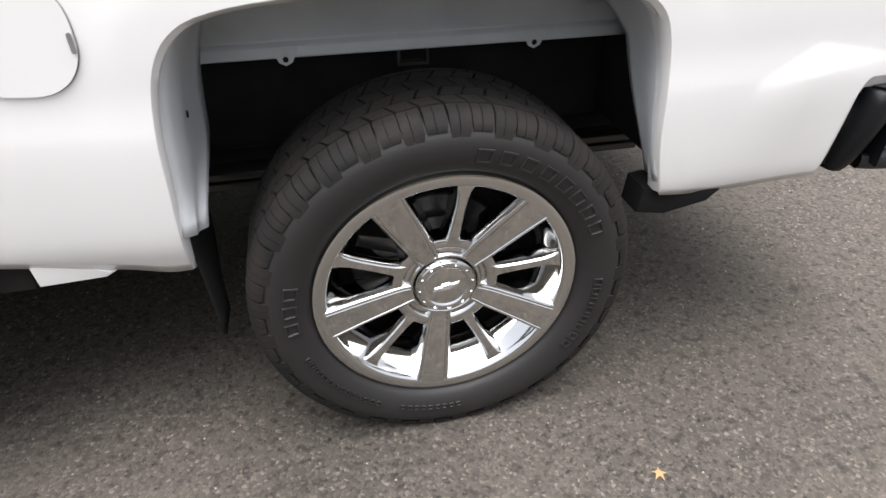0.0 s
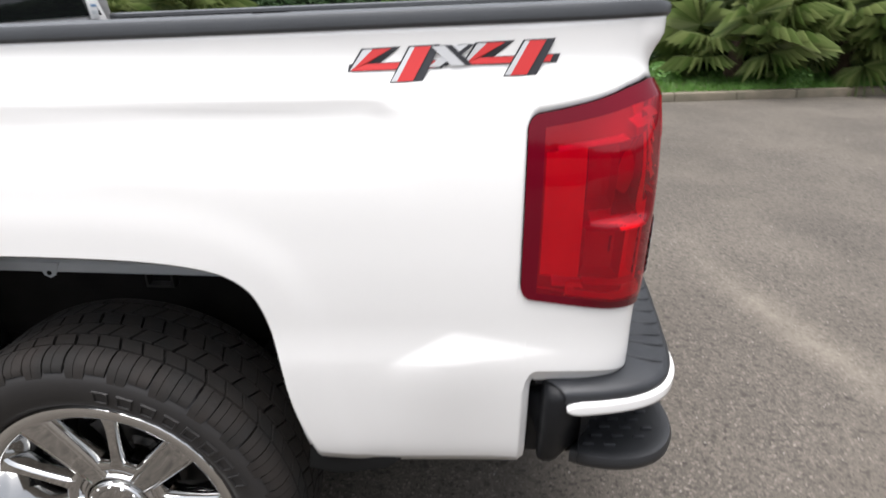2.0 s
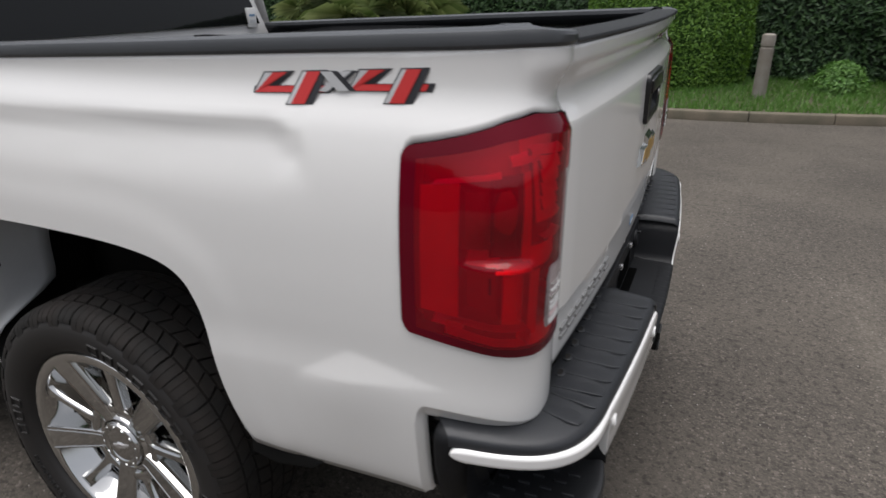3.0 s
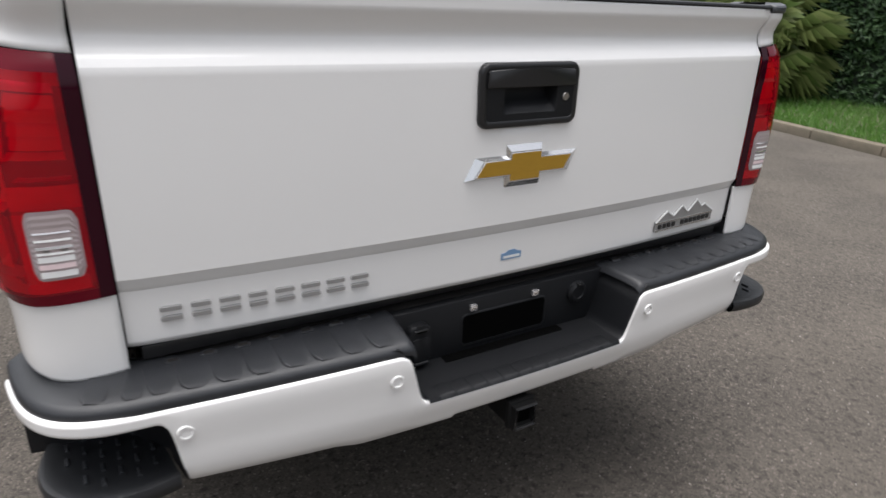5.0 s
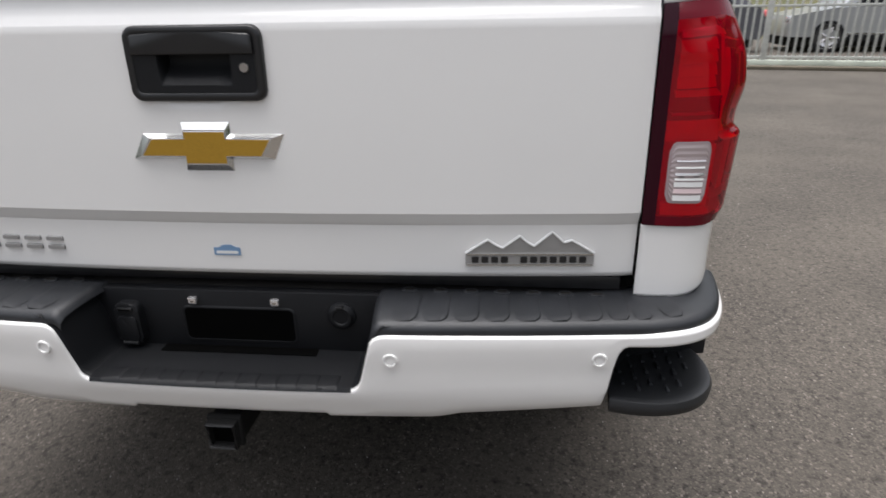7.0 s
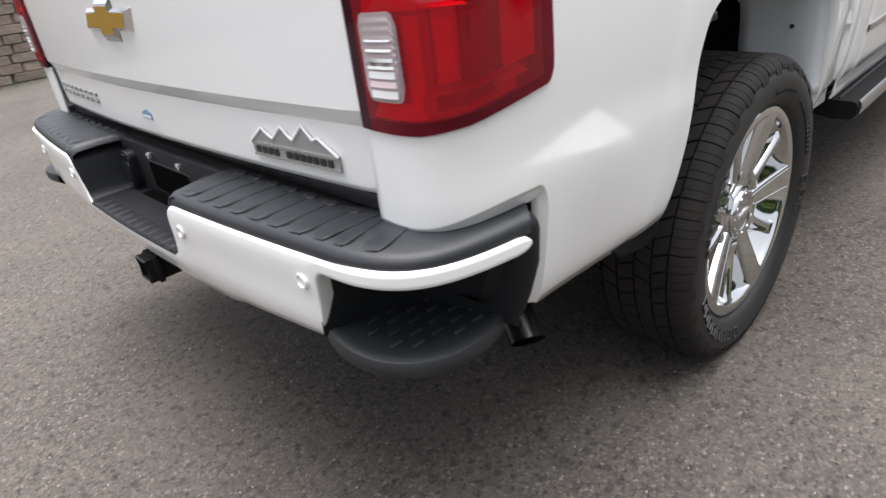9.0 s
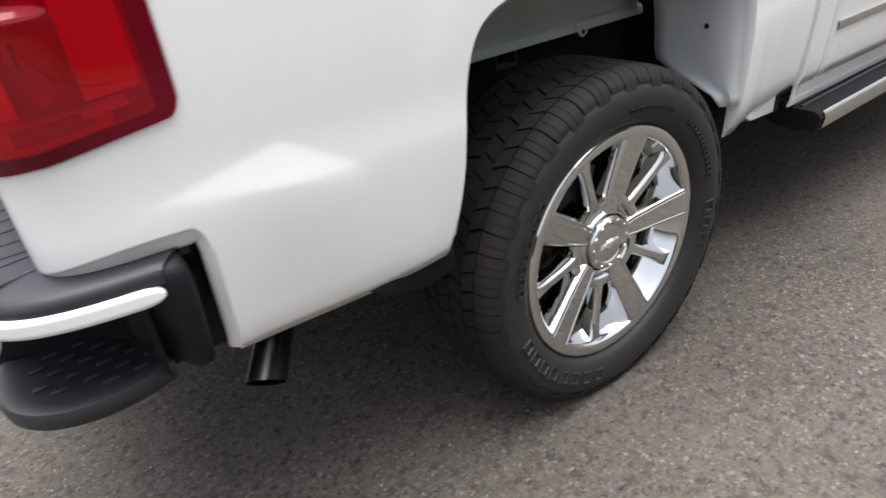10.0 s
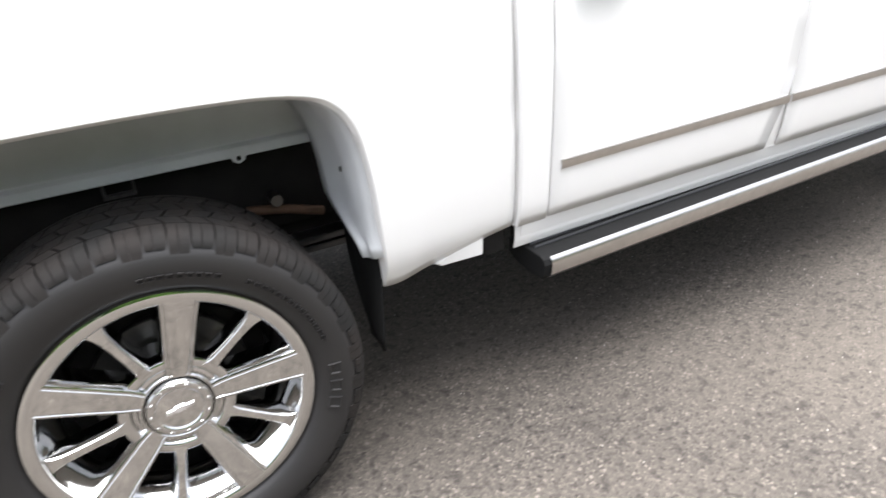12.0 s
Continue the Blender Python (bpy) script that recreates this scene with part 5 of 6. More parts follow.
# -- wheels --
def wheel_meshes():
    """Meshes of one wheel about its centre, the outer face towards minus y."""
    made = {}
    # rim: dished cone, flat outer face, outer lip
    bm = lathe([(0.2205, -0.012), (0.2210, -0.040), (0.2235, -0.049), (0.2285, -0.060), (0.238, -0.078), (0.248, -0.096), (0.2535, -0.107), (0.2555, -0.1125), (0.2575, -0.1160), (0.2605, -0.1185), (0.265, -0.1200),
                (0.272, -0.1212), (0.2785, -0.1212), (0.2835, -0.1195), (0.2872, -0.1150), (0.288, -0.108), (0.284, -0.095), (0.262, -0.05), (0.262, 0.10), (0.25, 0.10)], 120)
    made["wheel"] = (bm, CHROME, 30)

    def spoke(table, section):
        return sheet([[(r, v, u) for u, v in section(w, yf)] for r, w, yf in table])

    made["wide_spoke"] = (spoke(((0.0725, 0.0270, -0.0890), (0.088, 0.0292, -0.0895), (0.105, 0.0315, -0.0925), (0.13, 0.0330, -0.0965), (0.17, 0.0355, -0.1030), (0.21, 0.0380, -0.1100), (0.24, 0.0400, -0.1160), (0.2585, 0.0415, -0.1192), (0.2700, 0.0430, -0.1208)),
                                lambda w, yf: [(-w - 0.007, yf + 0.055), (-w - 0.0025, yf + 0.020), (-w - 0.0005, yf + 0.0100), (-w + 0.0050, yf + 0.0012), (-w + 0.0075, yf), (-w + 0.0100, yf), (-w + 0.0115, yf + 0.0016), (-w + 0.0130, yf + 0.0016), (-w + 0.0145, yf + 0.0004),
                                               (w - 0.0145, yf + 0.0004), (w - 0.0130, yf + 0.0016), (w - 0.0115, yf + 0.0016), (w - 0.0100, yf), (w - 0.0075, yf), (w - 0.0050, yf + 0.0012), (w + 0.0005, yf + 0.0100), (w + 0.0025, yf + 0.020), (w + 0.007, yf + 0.055)]), CHROME, 25)
    made["narrow_spoke"] = (spoke(((0.098, 0.0300, -0.0865), (0.106, 0.0220, -0.0885), (0.114, 0.0165, -0.0900), (0.126, 0.0138, -0.0920), (0.16, 0.0125, -0.0965), (0.20, 0.0125, -0.1015), (0.225, 0.0138, -0.1045), (0.240, 0.0165, -0.1060), (0.249, 0.0205, -0.1065), (0.254, 0.0250, -0.1065)),
                                  lambda w, yf: [(-w - 0.005, yf + 0.045), (-w - 0.001, yf + 0.011), (-w + 0.0025, yf + 0.0025), (-w + 0.0050, yf), (w - 0.0050, yf), (w - 0.0025, yf + 0.0025), (w + 0.001, yf + 0.011), (w + 0.005, yf + 0.045)]), CHROME, 30)
    # hub disc with a grooved ring, centre cap, raised dashes on its rim
    made["hub"] = (lathe([(0.0, -0.078), (0.0695, -0.078), (0.0715, -0.0865), (0.0740, -0.0885), (0.0775, -0.0885), (0.0800, -0.0860), (0.0830, -0.0800), (0.0900, -0.0790), (0.0935, -0.0840), (0.0965, -0.0870), (0.100, -0.0880), (0.1130, -0.0885), (0.1165, -0.0865), (0.1185, -0.0810), (0.1200, -0.055), (0.1200, 0.0)], 72), CHROME, 35)
    made["centre_cap"] = (lathe([(0.0, -0.0945), (0.0470, -0.0940), (0.0500, -0.0970), (0.0530, -0.0982), (0.0600, -0.0982), (0.0635, -0.0970), (0.0670, -0.0925), (0.0685, -0.082)], 64), CHROME, 30)
    bm = bmesh.new()
    for k in range(12):
        a = radians(30 * k + 15)
        rows = []
        for da, h, half in ((-6.5, 0.0, 0.0015), (-5.0, 0.0030, 0.0028), (0.0, 0.0040, 0.0032), (5.0, 0.0030, 0.0028), (6.5, 0.0, 0.0015)):
            b = a + radians(da)
            rows.append([((0.0585 + dr) * math.cos(b), -0.0978 - dh, (0.0585 + dr) * math.sin(b)) for dr, dh in ((-half, 0.0), (-half * 0.5, h * 0.9), (half * 0.5, h * 0.9), (half, 0.0))])
        sheet(rows, bm=bm)
    made["cap_stud"] = (bm, CHROME, 50)
    made["cap_mark"] = (prism([(u * 0.21, v * 0.21) for u, v in CROSS], lambda u, v, w: (u * 0.94 - v * 0.34, -0.0938 - w, u * 0.34 + v * 0.94), 0.005, taper=(0.88, 0.62)), LAMPWHITE, 20)
    # brake
    made["brake_disc"] = (lathe([(0.07, 0.015), (0.165, 0.015), (0.168, 0.02), (0.168, 0.035), (0.07, 0.04)], 48), STEEL, 30)
    bm = prism([(0.10, -0.05), (0.19, -0.06), (0.20, 0.0), (0.19, 0.06), (0.10, 0.05)], lambda u, v, w: (-u, 0.045 - w, v + 0.03), 0.075, bevel=0.012)
    made["brake_caliper"] = (bm, STEEL, 30)
    # barrel in darker chrome: shade between the spokes put into its colour
    made["barrel"] = (lathe([(0.2175, 0.06), (0.219, 0.02), (0.2206, -0.0125)], 64), CHAR, 30)
    # dark disc added behind the spokes to blacken their gaps
    made["barrel_shade_disc"] = (lathe([(0.05, 0.05), (0.2395, 0.05)], 48), VOID, 30)
    # tyre carcass
    half = [(0.268, 0.090), (0.274, 0.104), (0.2815, 0.114), (0.286, 0.121), (0.292, 0.126), (0.305, 0.1335), (0.325, 0.138), (0.340, 0.1385), (0.350, 0.1370), (0.358, 0.1345), (0.368, 0.1285), (0.378, 0.1180), (0.3835, 0.102), (0.387, 0.06), (0.388, 0.0)]
    prof = [(r, -y) for r, y in half] + [(r, y) for r, y in half[-2::-1]]
    made["tyre"] = (lathe(prof, 120), RUBBER, 40)
    # tread: three rib rows and two rows of shoulder blocks
    bm = bmesh.new()

    def block(ring_a, ring_b):
        """A solid between two outlines of equal length."""
        a, b = [bm.verts.new(p) for p in ring_a], [bm.verts.new(p) for p in ring_b]
        bm.faces.new(b)
        for k in range(len(a)):
            bm.faces.new((a[k], a[(k + 1) % len(a)], b[(k + 1) % len(a)], b[k]))

    def polar(r, a, y):
        return (r * math.cos(a), y, r * math.sin(a))

    rng = random.Random(3)
    N = 58
    step = 2 * math.pi / N
    for k in range(N):
        a0 = k * step + rng.uniform(-0.003, 0.003)
        for y0, y1, skew, gap in ((-0.081, -0.046, 0.35, 0.07), (-0.041, -0.0022, -0.3, 0.06), (0.0022, 0.041, 0.3, 0.06), (0.046, 0.081, -0.35, 0.07)):
            w = step * (1 - gap)
            sk = skew * step
            lo = [polar(0.390, a0, y0), polar(0.390, a0 + w, y0), polar(0.390, a0 + w + sk, y1), polar(0.390, a0 + sk, y1)]
            hi = [polar(0.3985, a0 + 0.004, y0 + 0.001), polar(0.3985, a0 + w - 0.004, y0 + 0.001), polar(0.399, a0 + w + sk - 0.004, y1 - 0.001), polar(0.399, a0 + sk + 0.004, y1 - 0.001)]
            block(lo, hi)
        for sgn, begin, share in ((-1, 0.0, 0.50), (-1, 0.53, 0.40), (1, 0.0, 0.50), (1, 0.53, 0.40)):
            w = step * share
            b0_all = a0 + step * begin
            tip = 0.350 if k % 2 else 0.3655
            y_tip = sgn * (0.1335 if k % 2 else 0.1305)
            p = [(0.3978, sgn * 0.086, 0.0, 1.0), (0.3962, sgn * 0.099, 0.0, 1.0), (0.3930, sgn * 0.110, 0.0, 1.0), (0.3880, sgn * 0.1185, 0.0, 1.0), (0.3800, sgn * 0.1265, 0.0, 1.0), ((tip + 0.380) / 2 + 0.002, (y_tip + sgn * 0.1265) / 2 + sgn * 0.0025, 0.03, 0.97), (tip, y_tip * 1.010, 0.10 + 0.08 * (k % 2), 0.90 - 0.08 * (k % 2))]
            rows_o = []
            for r, y, f0, f1 in p:
                rows_o.append((r, y, b0_all + w * (f0 if begin == 0.0 else 0.0), b0_all + w * (1.0 if begin == 0.0 else f1)))
            for (r0, ya, b0, b1), (r1, yb, c0, c1) in zip(rows_o[:-1], rows_o[1:]):
                lift = 0.0014
                bm.faces.new([bm.verts.new(polar(r0 + lift * 0.4, b0, ya * 1.008)), bm.verts.new(polar(r0 + lift * 0.4, b1, ya * 1.008)), bm.verts.new(polar(r1 + lift * 0.4, c1, yb * 1.008)), bm.verts.new(polar(r1 + lift * 0.4, c0, yb * 1.008))])
                for e0, e1 in ((b0, c0), (b1, c1)):
                    bm.faces.new([bm.verts.new(polar(r0 + lift * 0.4, e0, ya * 1.008)), bm.verts.new(polar(r1 + lift * 0.4, e1, yb * 1.008)), bm.verts.new(polar(r1 - 0.013, e1, yb * 0.93)), bm.verts.new(polar(r0 - 0.013, e0, ya * 0.93))])
            r, y, b0, b1 = rows_o[0]
            bm.faces.new([bm.verts.new(polar(r, b0, y * 1.008)), bm.verts.new(polar(r, b1, y * 1.008)), bm.verts.new(polar(r - 0.012, b1, y)), bm.verts.new(polar(r - 0.012, b0, y))])
    bmesh.ops.remove_doubles(bm, verts=bm.verts, dist=0.0004)
    made["tread"] = (bm, TREAD, 42)
    # raised maker's lettering on the sidewall as plain bars
    bars = []
    for a0, n, h, r in ((88, 8, 0.030, 0.322), (176, 3, 0.028, 0.318), (208, 14, 0.010, 0.315), (258, 9, 0.010, 0.315), (335, 8, 0.018, 0.320)):
        for k in range(n):
            pitch = 7.9 if h > 0.018 else 4.6 if h > 0.012 else 3.0
            a = radians(a0 - k * pitch if a0 < 170 else a0 + k * pitch)
            w = radians(pitch * 0.34)
            bm = bmesh.new()
            ring = []
            for rr, aa in ((r - h / 2, a - w), (r - h / 2, a + w), (r + h / 2, a + w), (r + h / 2, a - w)):
                yb = -lerp([(0.305, 0.1335), (0.325, 0.138), (0.340, 0.1385)], rr)
                ring.append((rr, aa, yb))
            ca, cr = a, r
            loops = []
            for grow, rise in ((1.0, 0.002), (0.93, -0.0045), (0.74, -0.0045), (0.62, 0.0005)):
                loops.append([bm.verts.new(polar(cr + (rr - cr) * grow, ca + (aa - ca) * grow, yb + rise)) for rr, aa, yb in ring])
            for la, lb in zip(loops[:-1], loops[1:]):
                for j in range(4):
                    bm.faces.new((la[j], la[(j + 1) % 4], lb[(j + 1) % 4], lb[j]))
            bars.append(bm)
    merged = bmesh.new()
    tmp = bpy.data.meshes.new("tmp")
    for b in bars:
        b.to_mesh(tmp)
        merged.from_mesh(tmp)
        b.free()
    bpy.data.meshes.remove(tmp)
    made["sidewall_relief"] = (merged, RUBBER, 20)
    return made


WHEEL = wheel_meshes()
for name, (bm, mat, angle) in WHEEL.items():
    if name in ("tyre", "tread", "sidewall_relief"):
        for v in bm.verts:
            v.co.x, v.co.z = v.co.x * 1.035, v.co.z * 1.035
            v.co.y = v.co.y * (1.0 if v.co.y < 0 else 1.06) - 0.004
first = {}
for x, y, turn, spin in ((0.0, -0.885, 0, 8.5), (0.008, 0.888, 180, 193.5), (-3.645, -0.865, 0, 30), (-3.645, 0.865, 180, 50)):
    m = Matrix.Translation((x, y, 0.397)) @ Matrix.Rotation(radians(turn), 4, "Z") @ Matrix.Rotation(radians(spin), 4, "Y")
    hub_ob = None
    for name, (bm, mat, angle) in WHEEL.items():
        turns = [0.0]
        if name == "wide_spoke":
            turns = [72 * k - 90 for k in range(5)]
        elif name == "narrow_spoke":
            turns = [72 * k - 54 for k in range(5)]
        for a in turns:
            if name not in first:
                ob = part(name, bm, mat, truck, angle=angle)
                first[name] = ob
            else:
                ob = again(name, first[name], truck)
            if name == "wheel":
                hub_ob = ob
                ob.matrix_basis = m
                tagged(ob, label="chrome ten-spoke wheel with an all-terrain tyre")
            else:
                ob.parent = hub_ob
                ob.matrix_basis = Matrix.Rotation(radians(-a), 4, "Y")
                if name in ("sidewall_relief", "tread", "cap_stud"):
                    tagged(ob, kind="stuff")

# -- fuel door --
bm = prism(rounded(0.195, 0.184, 0.082, 10), lambda u, v, w: (-0.649 + u, -1.0006 - w, 0.975 + v), 0.0035, bevel=0.0015)
for v in bm.verts:
    p = skin(v.co.x, v.co.z)
    v.co.y = -p.y - 0.0005 - (0.004 if v.co.y < -1.002 else 0.0)
fuel = part("fuel_door", bm, WHITE, truck, "round white fuel filler door")
bm = bmesh.new()
ring = rounded(0.1985, 0.1875, 0.0838, 10)
ring2 = rounded(0.1945, 0.1835, 0.0818, 10)
rows = [[(-0.649 + u, -skin(-0.649 + u, 0.975 + v).y - 0.0012, 0.975 + v) for u, v in o] for o in (ring, ring2)]
# ring laid on the skin, grey for the shade in the gap
part("fuel_door_gap", sheet(rows, True), SEAM, fuel)
# raised bar, grey for the dark line of the notch's shade
part("finger_notch", prism(rounded(0.007, 0.030, 0.0034), lambda u, v, w: (-0.5565 + u, -skin(-0.55, 0.96).y - 0.0055 - w, 0.962 + v), 0.0012), SEAM, fuel)


# -- decal: "4x4" on the bed side --
FOUR_EDGE = [[(548, 326), (697, 326), (618, 388), (600, 416), (494, 416)], [(500, 386), (870, 388), (856, 423), (494, 416)], [(728, 326), (849, 326), (782, 469), (655, 469)]]
FOUR_LIGHT = [[(555, 331), (594, 331), (514, 411), (503, 411)], [(734, 331), (754, 331), (688, 464), (662, 464)]]
FOUR_RED = [[(592, 331), (662, 331), (566, 389), (556, 412), (509, 412)], [(522, 388), (843, 391), (832, 418), (508, 413)], [(752, 331), (814, 331), (746, 465), (684, 465)]]
BAR_A = [(381, 332), (432, 332), (510, 414), (460, 416)]
BAR_B = [(472, 333), (522, 333), (412, 416), (370, 414)]


def decal(sg):
    def at(u, v, lift):
        x = 0.563 + u if sg < 0 else 0.563 + 0.318 - u
        z = 1.3065 + 0.055 * (u if sg < 0 else 0.318 - u) + v
        p = skin(x, z, lift)
        return (x, sg * p.y, z)

    def shape(bm, polys, shift, lift, moves=((0.0, 0.0),)):
        for n, (du, dv) in enumerate(moves):
            for m, poly in enumerate(polys):
                bm.faces.new([bm.verts.new(at((px + shift - 65) * 0.000415 + 0.002 + du, (467 - py) * 0.000375 + dv, lift + 0.00006 * n + 0.00002 * m)) for px, py in poly])
        return bm

    mark = None
    for shift in (0, -434):
        ob = part("numeral_edge", shape(bmesh.new(), FOUR_EDGE, shift, 0.0007), DECALBLACK, mark or truck, smooth=False)
        mark = mark or ob
        part("numeral_highlight", shape(bmesh.new(), FOUR_LIGHT, shift, 0.0021), DECALSILVER, mark, smooth=False)
        part("numeral_four", shape(bmesh.new(), FOUR_RED, shift, 0.0024), DECALRED, mark, "red slanted numeral 4 with a silver and dark edge", smooth=False)
    for n, poly in enumerate((BAR_B, BAR_A)):
        part("letter_edge", shape(bmesh.new(), [poly], 0, 0.0029 + 0.0008 * n, ((0.0110, 0.0004), (0.0045, 0.0008))), DECALBLACK, mark, smooth=False)
        part("letter_x", shape(bmesh.new(), [poly], 0, 0.0034 + 0.0008 * n), DECALSILVER, mark, "silver letter x", smooth=False)


for sg in (-1, 1):
    decal(sg)


# -- cab --
CABSIDE = [(0.475, 0.928), (0.50, 0.936), (0.545, 0.941), (0.552, 0.950), (0.60, 0.961), (0.69, 0.970), (0.80, 0.979), (0.95, 0.988), (1.10, 0.987), (1.20, 0.975), (1.27, 0.955), (1.29, 0.943)]
WINSIDE = [(1.29, 0.938), (1.50, 0.878), (1.75, 0.778), (1.80, 0.743)]


def cab_panel(name, x0, x1, z0, z1, sg, parent, out=0.0, label="", curve0=0.0):
    nx, nz = 14, 26
    rows = []
    for i in range(nx + 1):
        row = []
        for j in range(nz + 1):
            z = z0 + (z1 - z0) * j / nz
            x = x0 + (x1 - x0) * i / nx + curve0 * ss((0.78 - z) / 0.22) * (i / nx)
            row.append((x, sg * (lerp(CABSIDE, z) + out), z))
        rows.append(row)
    ob = part(name, sheet(rows), WHITE, parent, label, angle=35)
    return solid(ob, 0.006, centre=(-1.5, 0, 0.9))


for sg in (-1, 1):
    # rear corner of the cab, rocker, doors
    cab_panel("cab_corner", -0.884, -0.9735, 0.548, 1.29, sg, truck, -0.002)
    rows = [[(x, sg * (lerp(CABSIDE, z) - 0.002 - d), z) for x, d in ((-0.884, 0.0), (-0.880, 0.004), (-0.878, 0.06))] for z in [0.548 + 0.742 * k / 20 for k in range(21)]]
    part("cab_corner_edge", sheet(rows), WHITE, truck)
    cab_panel("rocker_panel", -0.884, -2.95, 0.478, 0.5535, sg, truck, -0.006)
    for name, x0, x1 in (("rear_door", -0.977, -1.888), ("front_door", -1.891, -2.92)):
        door = cab_panel(name, x0, x1, 0.556, 1.285, sg, truck, 0.0, "white side door with a chrome strip", curve0=0.055 if name == "rear_door" else 0.0)
        lo, hi = (x1 + 0.004, x0 - 0.026) if name == "rear_door" else (x1 + 0.05, x0 - 0.004)
        rows = []
        for a, b in ((0.0, -0.0125), (0.006, -0.0115), (0.0075, -0.004), (0.0075, 0.004), (0.006, 0.0115), (0.0, 0.0125)):
            rows.append([(x, sg * (lerp(CABSIDE, 0.700 + b) + a), 0.700 + b + 0.012 * (-(x + 1.0)) / 1.0 * 0.9) for x in (lo, (lo + hi) / 2, hi)])
        part("door_strip", sheet(rows), SATIN, door, "brushed chrome strip")
        rows = [[(x0 - 0.06 if j == 0 else x1 + 0.03, sg * (lerp(WINSIDE, z) - 0.004), z) for j in range(2)] for z in (1.30, 1.5, 1.74)]
        part("door_window", sheet(rows), GLASS, door, "dark side window")
        part("door_handle", box_bm((x0 - 0.22, min(sg * 0.988, sg * 1.028), 1.13), (x0 - 0.06, max(sg * 0.988, sg * 1.028), 1.165), 0.012), CHROME, door, "chrome door handle")
    # white flange that closes the gap between cab and bed
    rows = [[(x, sg * (skin(-0.865, z).y - d), z) for x, d in ((-0.873, 0.008), (-0.878, 0.010), (-0.884, 0.020))] for z in [0.57 + 0.76 * k / 12 for k in range(13)]]
    part("bed_corner_flange", sheet(rows), WHITE, truck)
    # dark backing behind the door gaps and the window frames
    rows = [[(x, sg * (lerp(CABSIDE, z) - 0.0075), z) for x in (-0.90, -2.95)] for z in (0.50, 0.56, 0.70, 0.95, 1.2, 1.285)]
    part("door_backing", sheet(rows), WHITE, truck)
    rows = [[(x, sg * (lerp(WINSIDE, z) - 0.012), z) for x in (-0.90, -1.6, -2.45 - 0.55 * (1.80 - z) / 0.5)] for z in (1.28, 1.4, 1.5, 1.75, 1.80)]
    part("cab_pillar_panel", sheet(rows), WHITE, truck)
    # running board
    prof = [(0.834, 0.412), (0.834, 0.452), (0.854, 0.456), (0.989, 0.452), (1.002, 0.444), (1.008, 0.430), (1.002, 0.398), (0.989, 0.385), (0.934, 0.380), (0.854, 0.395)]
    xs = [-0.925, -0.935, -1.6, -2.3, -3.0, -3.01]
    bm = sheet([[(x, sg * (0.92 + (y - 0.92) * (0.97 if k in (0, 5) else 1)), 0.42 + (z - 0.42) * (0.95 if k in (0, 5) else 1) - 0.012 * (x + 0.93) + 0.014) for y, z in prof] for k, x in enumerate(xs)], True)
    bm.verts.ensure_lookup_table()
    bm.faces.new([bm.verts[k] for k in range(10)])
    bm.faces.new([bm.verts[len(bm.verts) - 10 + k] for k in range(10)])
    board = part("running_board", bm, MATTEBLACK, truck, "black running board with a brushed chrome edge", angle=30)
    prof = [(1.0015, 0.4508), (1.006, 0.446), (1.0095, 0.440), (1.012, 0.429), (1.006, 0.397), (0.992, 0.383)]
    bm = sheet([[(x, sg * y, z - 0.012 * (x + 0.93) + 0.014) for y, z in prof] for x in (-0.945, -1.6, -2.3, -3.0)])
    part("board_edge", bm, SATIN, board, "brushed chrome edge", angle=30)
    for y in (0.864, 0.889, 0.914, 0.939):
        part("board_groove", tube([(-0.94, sg * y, 0.470), (-3.0, sg * y, 0.495)], 0.0045, 6), GLOSSBLACK, board)
    part("board_bracket", box_bm((-1.06, min(sg * 0.72, sg * 0.86), 0.40), (-1.0, max(sg * 0.72, sg * 0.86), 0.45), 0.01), VOID, board)
    part("cab_mount", box_bm((-0.868, min(sg * 0.78, sg * 0.905), 0.47), (-0.800, max(sg * 0.78, sg * 0.905), 0.545), 0.006), VOID, truck)
    # cab's front wing
    rows = [[(x, sg * (lerp(CABSIDE, z) + 0.02), z) for z in ([0.99 + 0.28 * k / 6 for k in range(7)] if -4.15 < x < -3.15 else [0.56 + 0.71 * k / 6 for k in range(7)])] for x in (-2.93, -3.0, -3.12, -3.16, -3.4, -3.65, -3.9, -4.14, -4.18, -4.45)]
    solid(part("front_wing", sheet(rows), WHITE, truck), 0.006, centre=(-3.6, 0, 0.9))

# back of the cab with the dark rear window
BACK = -0.905
rows = [[(BACK - 0.24 * ss((z - 1.30) / 0.9), y * (1 if z < 1.3 else lerp([(1.3, 1.0), (1.80, 0.80)], z)), z) for y in (-0.895, -0.6, 0, 0.6, 0.895)] for z in (0.86, 1.28, 1.30, 1.5, 1.70, 1.80)]
part("cab_back", sheet(rows), WHITE, truck)
rows = [[(BACK + 0.010 - 0.24 * ss((z - 1.30) / 0.9), y * lerp([(1.3, 1.0), (1.80, 0.80)], z), z) for y in (-0.845, -0.28, -0.275, 0.275, 0.28, 0.845)] for z in (1.340, 1.45, 1.60, 1.73)]
back_window = part("rear_window", sheet(rows), GLASS, truck, "dark rear cab window with a small sticker")
part("window_sticker", box_bm((BACK - 0.002, 0.745, 1.325), (BACK + 0.0125, 0.805, 1.415), 0.001), PAPER, back_window, "small white inspection sticker")
part("sticker_bar", box_bm((BACK + 0.012, 0.755, 1.375), (BACK + 0.0135, 0.795, 1.385)), BLUE, back_window)
part("sticker_bar", box_bm((BACK + 0.012, 0.755, 1.345), (BACK + 0.0135, 0.795, 1.360)), LINER, back_window)
